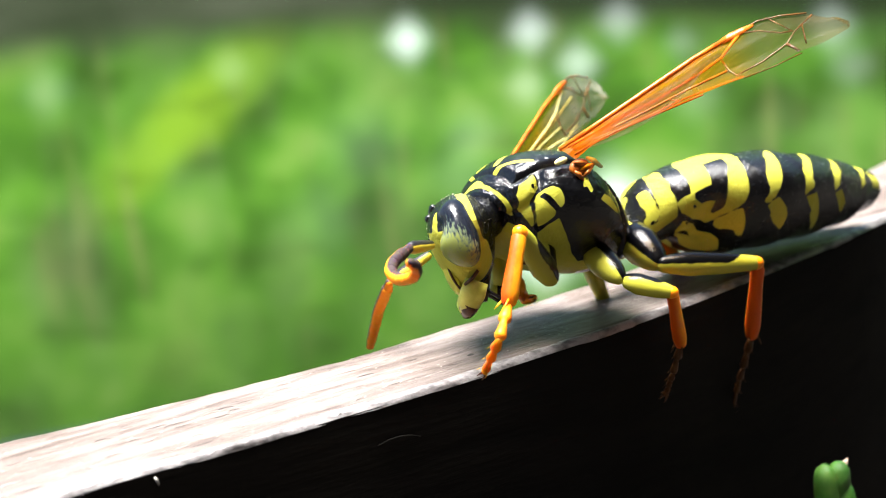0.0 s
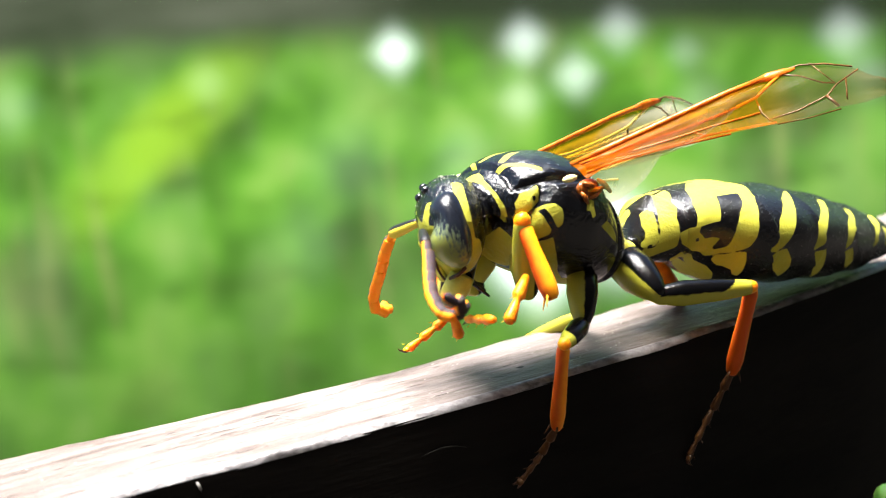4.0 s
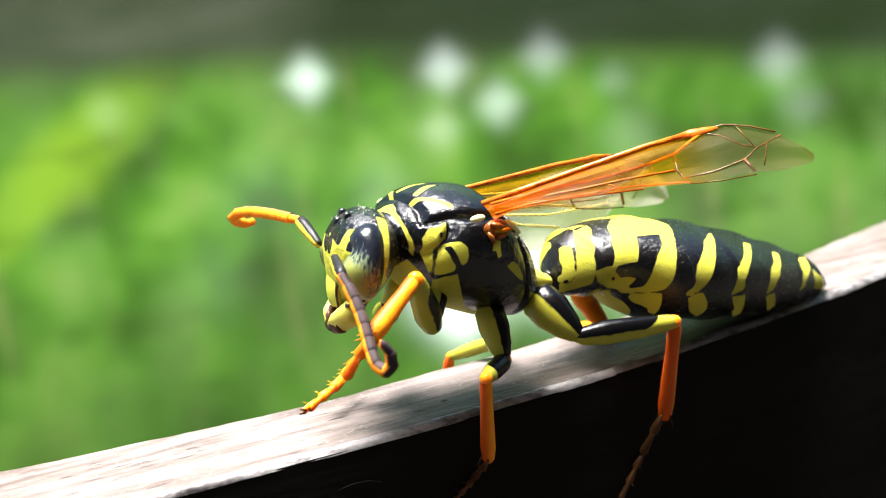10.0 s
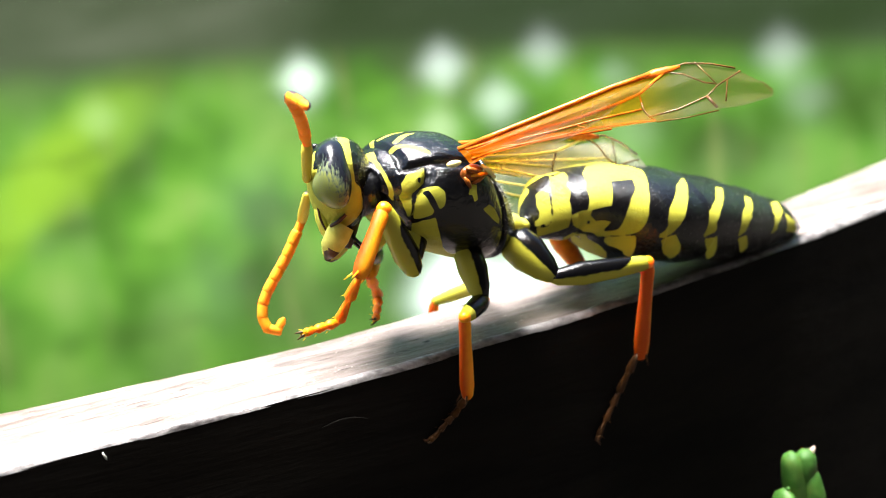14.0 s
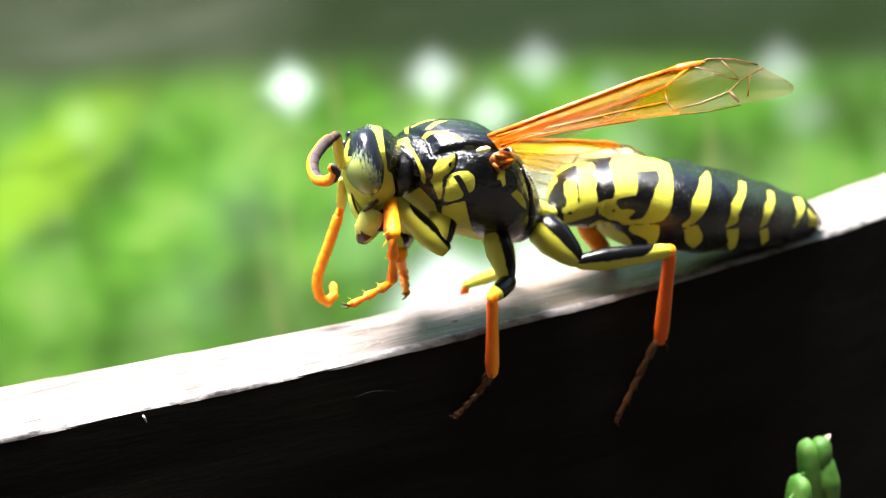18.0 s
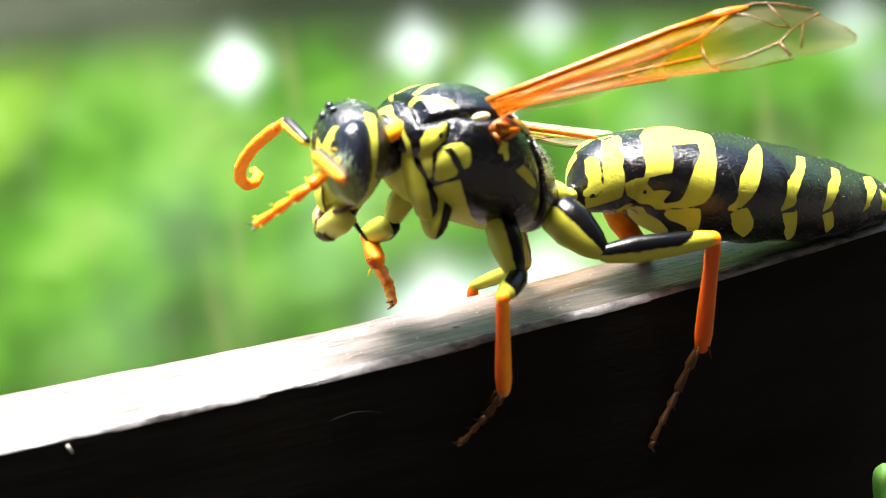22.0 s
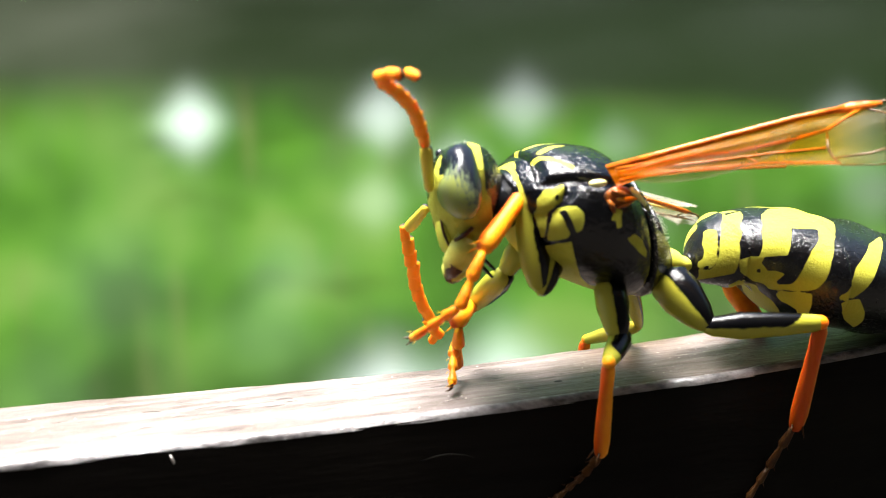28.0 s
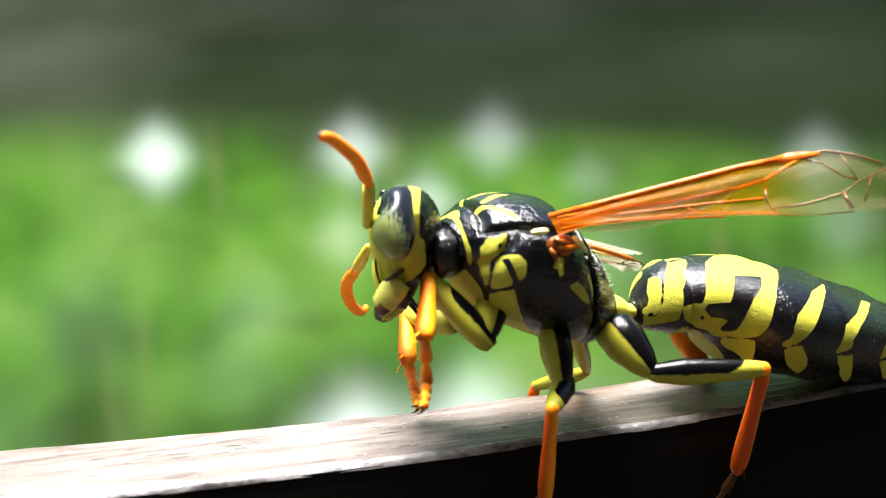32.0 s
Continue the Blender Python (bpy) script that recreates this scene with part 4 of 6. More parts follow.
    solid.inputs[0].default_value = 0.6
    nt.links.new(bsdf.outputs[0], solid.inputs[1])
    nt.links.new(tl.outputs[0], solid.inputs[2])
    tr = nt.nodes.new("ShaderNodeBsdfTransparent")
    tint = ramp(nt, at.outputs["Fac"], [(0.03, (0.78, 0.70, 0.54)), (0.22, (0.94, 0.58, 0.08)), (0.9, (0.90, 0.33, 0.015))])
    nt.links.new(tint.outputs[0], tr.inputs[0])
    cloud = noise_tex(nt, 1.3, 5)
    dens = ramp(nt, cloud.outputs["Fac"], [(0.3, (0.12,) * 3), (0.7, (0.32,) * 3)])
    dens = blend(nt, glint.outputs[0], dens.outputs[0], (0.55, 0.55, 0.55))
    body = nt.nodes.new("ShaderNodeMath")
    body.operation, body.use_clamp = "MULTIPLY_ADD", True
    nt.links.new(at.outputs["Fac"], body.inputs[0])
    body.inputs[1].default_value = 0.42
    nt.links.new(dens, body.inputs[2])
    mx = nt.nodes.new("ShaderNodeMixShader")
    nt.links.new(body.outputs[0], mx.inputs[0])
    nt.links.new(tr.outputs[0], mx.inputs[1])
    nt.links.new(solid.outputs[0], mx.inputs[2])
    nt.links.new(mx.outputs[0], nt.nodes["Material Output"].inputs[0])
    return m


WING = wing_material("wing_membrane", (0.20, 0.15, 0.07))
# paler copy for the far wing, its white glare put into the colour
WING_GLARE = wing_material("glare_pale_membrane", (0.62, 0.57, 0.48))
VEIN_ORANGE = amber("orange_vein", (0.36, 0.055, 0.003), (0.60, 0.15, 0.007))
VEIN_DARK = amber("brown_vein", (0.06, 0.025, 0.01), (0.16, 0.06, 0.015))
LEAD = [(-0.03, -0.12), (0.88, -0.12), (1.84, -0.12), (2.79, -0.12), (3.79, -0.06), (4.24, -0.02), (4.71, 0.16), (5.14, 0.43), (5.45, 0.78), (5.56, 1.1)]
TRAIL = [(0.05, 0.25), (0.39, 0.2), (1.12, 0.34), (1.65, 0.45), (2.5, 0.66), (3.17, 0.85), (4.2, 1.04), (4.84, 1.18), (5.45, 1.24), (5.56, 1.14)]
VEINS = [
    (0.050, 0, [(-0.03, -0.12), (0.88, -0.12), (1.84, -0.12), (2.79, -0.12), (3.79, -0.06)]),
    (0.018, 1, [(3.79, -0.06), (4.24, -0.02), (4.71, 0.16), (5.14, 0.43)]),
    (0.030, 0, [(0.09, -0.06), (0.83, 0.02), (1.71, 0.17), (2.64, 0.22), (3.16, 0.2), (3.77, -0.01)]),
    (0.020, 0, [(0.14, 0.05), (0.79, 0.11), (1.46, 0.23), (2.22, 0.34), (3.04, 0.49)]),
    (0.022, 0, [(0.10, 0.14), (0.60, 0.18), (1.20, 0.30), (2.10, 0.47), (2.90, 0.70), (3.17, 0.79)]),
    (0.016, 0, [(0.30, 0.02), (0.70, 0.16), (1.00, 0.27), (1.60, 0.42), (2.40, 0.62)]),
    (0.018, 1, [(3.14, 0.22), (3.07, 0.51), (3.1, 0.68), (3.17, 0.79)]),
    (0.016, 1, [(3.1, 0.68), (3.64, 0.75), (4.29, 0.73), (4.62, 0.61), (5.2, 0.52)]),
    (0.016, 1, [(3.77, -0.01), (4.07, 0.16), (4.4, 0.47), (4.63, 0.58)]),
    (0.030, 1, [(4.28, 0.72), (4.35, 1.0)]),
    (0.013, 1, [(4.88, 0.56), (4.6, 0.95)]),
    (0.012, 1, [(4.45, 0.02), (4.62, 0.58)]),
    (0.012, 1, [(3.17, 0.82), (3.70, 0.96), (4.35, 1.06)]),
    (0.012, 0, [(1.16, 0.02), (1.46, 0.23)]),
    (0.012, 0, [(1.90, 0.31), (2.05, 0.46)]),
]


def reach(x):
    """Length along the wing: the outer third a little drawn in."""
    return x + 0.10 * math.sin(math.pi * min(1.0, max(0.0, x / 4.6))) - 0.16 * max(0.0, x - 4.0)


def forewing(side):
    """A folded forewing in its own plane: x along the leading edge, y towards the trailing edge."""
    rows, fields = [], []
    for i in range(41):
        u = i / 40
        a = Vector((np.interp(u, np.linspace(0, 1, 10), [p[0] for p in LEAD]), np.interp(u, np.linspace(0, 1, 10), [p[1] for p in LEAD])))
        b = Vector((np.interp(u, np.linspace(0, 1, 10), [p[0] for p in TRAIL]), np.interp(u, np.linspace(0, 1, 10), [p[1] for p in TRAIL])))
        row, fr = [], []
        for j in range(13):
            v = j / 12
            p = a.lerp(b, v)
            p.x = reach(p.x)
            fold = 0.05 * math.sin(v * math.pi * 3 + u * 2) * (0.3 + u) + 0.03 * noise.noise((p.x * 1.5, p.y * 4, 3))
            row.append((p.x, p.y * side, fold))
            strip = max(0.0, 1 - v / (0.16 + 0.1 * u)) * max(0.0, min(1, (4.0 - p.x) / 0.4))
            cell = 0.34 * max(0.0, 1 - v * 0.45) * max(0.0, min(1, (4.0 - p.x) / 1.6))
            fr.append((1.0 if side > 0 else 0.5) * min(1.0, 0.85 * strip + cell + max(0, 0.75 - p.x * 0.36) + 0.20 * max(0.0, min(1, (3.9 - p.x) / 1.8))))
        rows.append(row)
        fields.append(fr)
    wing = part("forewing", grid_mesh(rows, fields, closed=False), WING if side > 0 else WING_GLARE, wasp, "clear amber wing folded lengthwise")
    # the far wing's thin veins are coloured pale for their glint
    for r, dark, pts in VEINS:
        bm = tube([(reach(x), y * side, 0.02, r, r * 0.8) for x, y in pts], 6)
        part("vein", bm, VEIN_DARK if dark else VEIN_ORANGE if side > 0 or r > 0.04 else PALE_YELLOW, wing)
    bm = tube([(reach(x), y * side, 0.02, r, r * 0.5) for x, y, r in ((3.3, -0.09, 0.04), (3.6, -0.06, 0.085), (3.85, -0.03, 0.07), (4.1, 0.0, 0.03))], 10)
    part("wing_spot", bm, VEIN_ORANGE, wing, "rusty spot on the wing's front edge")
    rows, fields = [], []
    for i in range(25):
        u = i / 24
        w = 0.12 + 0.42 * math.sin(min(1, u * 1.15) * math.pi) ** 0.7
        long, wide = (3.1, 0.8) if side > 0 else (4.5, 2.4)
        w = w if side > 0 else 0.10 + 0.5 * math.sin(math.pi * u ** 1.5) ** 0.6
        rows.append([(0.1 + long * u, (0.06 + 0.16 * u + wide * w * v / 6) * side, -0.1 - 0.1 * u + 0.03 * math.sin(v * 1.6)) for v in range(7)])
        fields.append([max(0.0, (0.45 if side > 0 else 0.15) - u * 1.2 - v * 0.05) for v in range(7)])
    hind = part("hindwing", grid_mesh(rows, fields, closed=False), WING if side > 0 else WING_GLARE, wing, "smaller clear hind wing")
    if side < 0:
        for pts in ([(0.2, 0.12), (1.6, 0.3), (3.2, 0.42), (4.4, 0.5)], [(0.3, 0.16), (1.6, 0.6), (2.8, 0.9), (4.1, 1.0)], [(1.2, 0.45), (2.2, 0.95), (3.0, 1.2)]):
            part("vein", tube([(x, y * side, -0.1 - 0.022 * x, 0.022, 0.016) for x, y in pts], 6), PALE_YELLOW, hind, "vein coloured pale for its glint")
    return wing


def fuzz(surfaces, parent, count, shortest, longest, lean, test, seed):
    """Fine pale hairs on the surfaces, leaning towards the tail; test(x, y, z) in millimetres picks where they grow."""
    rng = random.Random(seed)
    spots = []
    for ob in surfaces:
        spots += [(v.co / MM, v.normal) for v in ob.data.vertices if test(*(v.co / MM))]
    bm = bmesh.new()
    for k in range(count):
        p, n = spots[rng.randrange(len(spots))]
        p = p + Vector([rng.uniform(-0.02, 0.02) for _ in range(3)])
        d = (n + Vector((lean, rng.uniform(-0.25, 0.25), rng.uniform(-0.2, 0.2)))).normalized()
        side = d.orthogonal().normalized()
        up = d.cross(side)
        r = rng.uniform(0.0028, 0.0045)
        tip = bm.verts.new((p + d * rng.uniform(shortest, longest)) * MM)
        foot = [bm.verts.new((p - n * 0.02 + (side * math.cos(a) + up * math.sin(a)) * r) * MM) for a in (0, 2.1, 4.2)]
        for i in range(3):
            bm.faces.new((foot[i], foot[(i + 1) % 3], tip))
    return tagged(part("hairs", bm, HAIR, parent, "short pale hairs"), kind="stuff")


HAIR = plain_cuticle("pale_hair", (0.22, 0.20, 0.17), (0.40, 0.37, 0.32), 0.45, 3.0)
belly = abdomen()
plates = thorax()
head = head_thing()
fuzz([head], head, 180, 0.02, 0.04, 0.5, lambda x, y, z: z > 0.12 and x < -0.2 or x > -0.35, 11)
fuzz([plates["propodeum"], plates["metanotum"]], plates["propodeum"], 450, 0.04, 0.09, 0.3, lambda x, y, z: 1.2 < x < 2.1 and z > 2.0, 14)
fuzz([belly, *belly.children], belly, 900, 0.02, 0.04, 1.2, lambda x, y, z: x > 0.2, 15)
antenna_left, antenna_right = antenna(), antenna()
FORE, THICK = (1.42, 1.25, 0.95, 0.95), (0.21, 0.155, 0.098)
fore_left = leg(FORE, THICK, "yellow and black front thigh")
fore_right = leg(FORE, THICK, "yellow front thigh")
mid_left = leg((0.85, 1.62, 0.63, 0.55), (0.17, 0.13, 0.07), "yellow and black middle thigh", FOOT_SHADED)
hind_left = leg((1.9, 1.92, 0.93, 0.94), (0.19, 0.15, 0.075), "olive and black hind thigh", FOOT_SHADED)
mid_right = leg((1.19, 1.4, 0.45, 0.5), (0.14, 0.12, 0.07), "yellow middle thigh", FOOT_SHADED)
hind_right = leg((1.3, 1.9, 0.83, 0.94), (0.19, 0.15, 0.075), "orange hind thigh", FOOT_SHADED, LEG_ORANGE)
wing_left, wing_right = forewing(1), forewing(-1)
mid_hip = coxa((0.74, -0.75, 1.7), (0.71, -1.1, 0.91), 0.25, 0.18, (1, -0.7, 0.3))
hind_hip = coxa((1.88, -0.6, 1.63), (2.21, -1.25, 0.98), 0.34, 0.23, (0.4, 0, 1))
coxa((-0.15, -0.45, 2.28), (-0.4, -0.7, 1.73), 0.25, 0.18, (1, 0, 0.3))
coxa((-0.15, 0.45, 2.28), (-0.4, 0.7, 1.73), 0.2, 0.14, (1, 0, 0.3))
coxa((1.75, 0.6, 1.6), (2.45, 1.35, 0.43), 0.16, 0.12, (1, 0, 0.3))
coxa((1.88, 0.6, 1.63), (4.0, 1.1, 1.2), 0.22, 0.16, (0.4, 0, 1))
for pieces, points, hint in ((mid_right, [(2.45, 1.35, 0.43), (1.94, 2.35, 0.03), (1.84, 2.8, -1.29), (1.74, 2.85, -1.72), (1.59, 2.85, -2.17)], (1, 0, 0.3)), (hind_right, [(4.0, 1.1, 1.2), (4.75, 1.15, 0.15), (5.35, 2.9, -0.35), (5.76, 2.7, -0.97), (5.51, 2.75, -1.82)], (0.2, 0, 1))):
    for piece, a, b in zip(pieces, points, points[1:]):
        piece.matrix_basis = aim(a, b, hint)


def rest(pieces, points, hint):
    for piece, a, b in zip(pieces, points, points[1:]):
        piece.matrix_basis = aim(a, b, hint)


# ---- marks on the board ----
def board_marks():
    pale = plain_cuticle("pale_splinter", (0.30, 0.27, 0.24), (0.46, 0.42, 0.38), 0.6, 3.0)
    dark = plain_cuticle("dark_pore", (0.02, 0.017, 0.015), (0.06, 0.05, 0.045), 0.7, 3.0)
    o = bow(-6.05)
    bm = tube([(-6.07, o - 0.03, -0.15, 0.01, 0.015), (-6.05, o - 0.04, -0.2, 0.02, 0.02), (-6.03, o - 0.04, -0.25, 0.018, 0.02), (-6.02, o - 0.03, -0.29, 0.006, 0.006)], 8)
    part("splinter", bm, pale, plank, "small pale splinter on the upper edge")
    pts = [(-2.3 + 0.85 * u, bow(-2.3 + 0.85 * u) - 0.03, -0.72 + 0.08 * math.sin(u * math.pi * 0.8) - 0.1 * u * u, 0.004 + 0.010 * math.sin(math.pi * u), 0.004 + 0.012 * math.sin(math.pi * u)) for u in np.linspace(0, 1, 12)]
    part("scratch", tube(pts, 6), plain_cuticle("worn_scratch", (0.006, 0.0055, 0.005), (0.014, 0.012, 0.010), 0.8, 3.0, gloss=0.1), plank, "thin curved scratch on the dark face")
    part("pore", ball(0.06, 1.3, 0.8, 0.3, (0.3, bow(0.3) + 0.85, 0.0), 12, 8), dark, plank, "dark pore in the grain")
    # raised fibres and cracks along the grain
    rng = random.Random(4)
    for k in range(220):
        x = rng.uniform(-13, 13)
        y = bow(x) + rng.uniform(0.3, BOARD - 0.3)
        ln = rng.uniform(0.08, 0.5)
        r = rng.uniform(0.003, 0.009)
        bend = rng.uniform(-0.05, 0.05)
        crack = k % 5 > 1
        bm = tube([(x - ln / 2, y, 0.0, r * 0.3, r * 0.2), (x - ln * 0.2, y + bend, 0.004, r, r * 0.5), (x + ln * 0.25, y + bend * 0.7, 0.004, r, r * 0.5), (x + ln / 2, y - bend * 0.4, 0.0, r * 0.3, r * 0.2)], 6)
        part("crack" if crack else "fibre", bm, dark if crack else pale, plank)
    for k in range(60):
        x = rng.uniform(-13, 13)
        y = rng.uniform(0.06, 0.34)
        o = bow(x)
        r = rng.uniform(0.015, 0.045)
        part("chip", ball(r, rng.uniform(1, 2.2), 1, 0.5, (x, o + y, -0.02 - 0.15 * max(0, 0.2 - y)), 8, 6), WOOD_TOP, plank)
    # bleached specks between the fibres
    bm = bmesh.new()
    for k in range(260):
        x, y, r = rng.uniform(-11, 13), rng.uniform(0.3, BOARD - 0.3), rng.uniform(0.005, 0.014)
        y += bow(x)
        ring = [bm.verts.new(((x + r * 1.6 * math.cos(a)) * MM, (y + r * math.sin(a)) * MM, 0.012 * MM)) for a in np.arange(0, 6.2, 1.05)]
        top = bm.verts.new((x * MM, y * MM, (0.02 + r * 0.6) * MM))
        for p, q in zip(ring, ring[1:] + ring[:1]):
            bm.faces.new((p, q, top))
    tagged(part("wood_specks", bm, pale, plank), kind="stuff")


board_marks()


# ---- the sprout ----
def sprout_material():
    m, nt, bsdf = material("fleshy_leaf")
    n = noise_tex(nt, 1.5, 5)
    c = ramp(nt, n.outputs["Fac"], [(0.3, (0.018, 0.075, 0.006)), (0.52, (0.04, 0.14, 0.010)), (0.72, (0.10, 0.21, 0.03))])
    nt.links.new(c.outputs[0], bsdf.inputs["Base Color"])
    bsdf.inputs["Roughness"].default_value = 0.6
    bsdf.inputs["Subsurface Weight"].default_value = 0.15
    bsdf.inputs["Subsurface Scale"].default_value = 0.0004
    fine = noise_tex(nt, 6, 4)
    bump(nt, bsdf, fine.outputs["Fac"], 0.4, 0.05)
    return m


def sprout():
    leaf = sprout_material()
    tip = plain_cuticle("dry_leaf_tip", (0.35, 0.22, 0.16), (0.55, 0.42, 0.34), 0.5, 5.0)
    thing = tagged(new("succulent_sprout"), "small green succulent sprout growing against the dark plank", "plant")
    bx, by, bz = 7.33, -0.62, -3.55
    bm = tube([(bx + 0.5, 0.1, bz - 5.5, 0.12), (bx + 0.3, -0.4, bz - 4.6, 0.16), (bx + 0.05, by, bz - 3.2, 0.22), (bx, by, bz - 1.9, 0.28), (bx, by, bz - 1.5, 0.2)], 14)
    part("stem", bm, leaf, thing)
    # two halves of the folded tall leaf, with a groove between them
    def blunt(u, w, belly):
        cap = math.sqrt(max(0.0, 1 - max(0, (u - 0.86) / 0.145) ** 2))
        return w * (0.8 + 0.2 * math.sin(math.pi * u * 0.9) + belly * math.exp(-((u - 0.62) / 0.2) ** 2)) * cap

    for side, w, top, out, belly in ((-1, 0.25, -0.02, -0.13, 0.06), (1, 0.24, -0.42, 0.15, 0.25)):
        st = []
        for u in np.linspace(0, 1, 22):
            r = blunt(u, w, belly)
            st.append((bx + out - 0.07 * (u * u if side < 0 else 0) + 0.03 * math.sin(u * 6), by - 0.06 * side, bz - 1.9 + (1.9 + top) * u, r, r * 0.85))
        part("leaf_lobe", tube(st, 20), leaf, thing)
    part("leaf_neck", tube([(bx + 0.02, by, bz - 0.9, 0.16), (bx + 0.05, by - 0.04, bz - 0.45, 0.22), (bx + 0.06, by - 0.04, bz - 0.2, 0.21), (bx + 0.05, by, bz - 0.08, 0.16), (bx + 0.04, by, bz - 0.03, 0.05)], 16), leaf, thing)
    part("leaf_tip", tube([(bx + 0.10, by - 0.05, bz - 0.16, 0.10), (bx + 0.20, by - 0.05, bz - 0.10, 0.075), (bx + 0.24, by - 0.05, bz - 0.07, 0.05), (bx + 0.28, by - 0.05, bz - 0.04, 0.032), (bx + 0.29, by - 0.05, bz - 0.01, 0.012)], 12), tip, thing, "dry pinkish leaf tip")
    st = []
    for u in np.linspace(0, 1, 18):
        r = blunt(u, 0.40, 0.05) * (1 - 0.22 * u)
        st.append((bx - 0.86 + 0.2 * u, by - 0.25, bz - 2.2 + 1.62 * u, r, r * 0.6))
    small = part("side_leaf", tube(st, 18), leaf, thing, "short scalloped side leaf")
    for k in range(9):
        u = k / 8
        part("tooth", ball(0.045, 1, 1, 1, (bx - 1.10 + 0.46 * u, by - 0.32, bz - 1.18 + 0.58 * u - 0.04 * math.sin(k * 2.1)), 8, 6), leaf, small)
    part("leaf_stalk", tube([(bx - 0.05, by, bz - 3.0, 0.1), (bx - 0.4, by - 0.15, bz - 2.5, 0.11), (bx - 0.7, by - 0.2, bz - 1.9, 0.14)], 10), leaf, thing)
    return thing


sprout()


# ---- ripples ----
def ripple_patch():
    """Rings of small waves round the place where the visitor alights; they lie under the surface when the water is calm."""
    rings = []
    for i in range(150):
        r = 2.0 + 0.42 * i
        fade = math.exp(-r / 30) * min(1, (64.8 - r) / 12) * min(1, r / 6)
        ring = []
        for j in range(96):
            a = 2 * math.pi * j / 96
            rr = r * (1 + 0.06 * noise.noise((math.cos(a) * 1.5, math.sin(a) * 1.5, r * 0.05)))
            z = 0.02 * fade * math.sin(rr * 1.05 + noise.noise((math.cos(a), math.sin(a), 4)) * 1.5)
            ring.append((rr * math.cos(a), rr * math.sin(a) * 0.52, z))
        rings.append(ring)
    ob = finish("water_ripples", grid_mesh(rings, cap=False), WATER)
    return tagged(ob, "rings of small ripples spreading on dark water", "ripples")


ripples = ripple_patch()


# ---- what moves ----
# seconds, turn as a rotation vector in degrees, place in millimetres
BODY_ROWS = [
    (0, -18.5, -7.7, 7.1, 2.09, 0.36, -0.54),
    (1, -11.8, -7.5, 8.3, 1.21, 0.45, -0.74),
    (2, -5.7, -3.4, 11.2, 0.47, 0.32, -0.36),
    (3, -5.2, -3.4, 8.9, 0.26, 0.15, -0.21),
    (5.5, 0.0, 0.0, 6.2, 0, 0.67, 0),
    (32, 0.0, 0.0, 6.2, 0, 0.67, 0),
]
HEAD_ROWS = [
    (0, -8.5, 1.7, -33.2, -0.6, -0.13, 2.94),
    (1, 3.4, -5.8, -25.0, -0.71, -0.11, 3.11),
    (2, 4.5, 2.6, -28.9, -0.6, -0.07, 3.1),
    (3, 7.3, 0.4, -29.4, -0.56, -0.05, 3.16),
    (6, -31.3, -21.9, -38.7, -0.32, -0.2, 3.01),
    (7, -18.5, 3.5, -24.5, -0.49, -0.07, 3.28),
    (8, 5.7, -10.7, -28.5, -0.45, -0.1, 3.17),
    (9, 3.5, -3.5, -21.6, -0.48, -0.03, 3.1),
    (10, 1.2, 7.4, -19.0, -0.55, -0.08, 2.95),
    (11, 1.1, 8.7, -20.3, -0.51, -0.05, 2.95),
    (12, -4.2, 2.7, -19.9, -0.53, -0.05, 3.09),
    (13, -15.8, -7.2, -24.9, -0.45, -0.04, 3.18),
    (14, -21.7, -0.2, -26.9, -0.51, 0.04, 3.34),
    (17, -19.6, 5.3, -27.6, -0.64, 0.04, 3.24),
    (18, -19.8, -1.4, -26.7, -0.59, -0.02, 3.32),
    (19, -10.3, -2.4, -29.8, -0.53, -0.1, 3.28),
    (20, -11.5, -7.3, -28.0, -0.6, -0.08, 3.1),
    (21, 5.4, -19.1, -21.6, -0.63, -0.05, 3.22),
    (22, 5.6, 5.4, -19.1, -0.64, -0.15, 3.09),
    (23, -22.8, -5.0, -19.6, -0.64, 0, 3.25),
    (24, 1.9, 5.1, -16.2, -0.75, -0.12, 2.92),
    (25, 3.7, 10.1, -14.2, -0.75, -0.09, 2.96),
    (26, -0.0, 4.4, -14.6, -0.69, -0.11, 3.01),
    (29, -30.8, -3.8, -21.5, -0.7, 0.05, 3.45),
    (30, -24.9, 0.3, -25.9, -0.59, 0.13, 3.39),
    (31, -23.0, 0.5, -21.9, -0.68, 0.11, 3.35),
    (32, -23.5, 3.0, -21.8, -0.71, 0.09, 3.38),
]
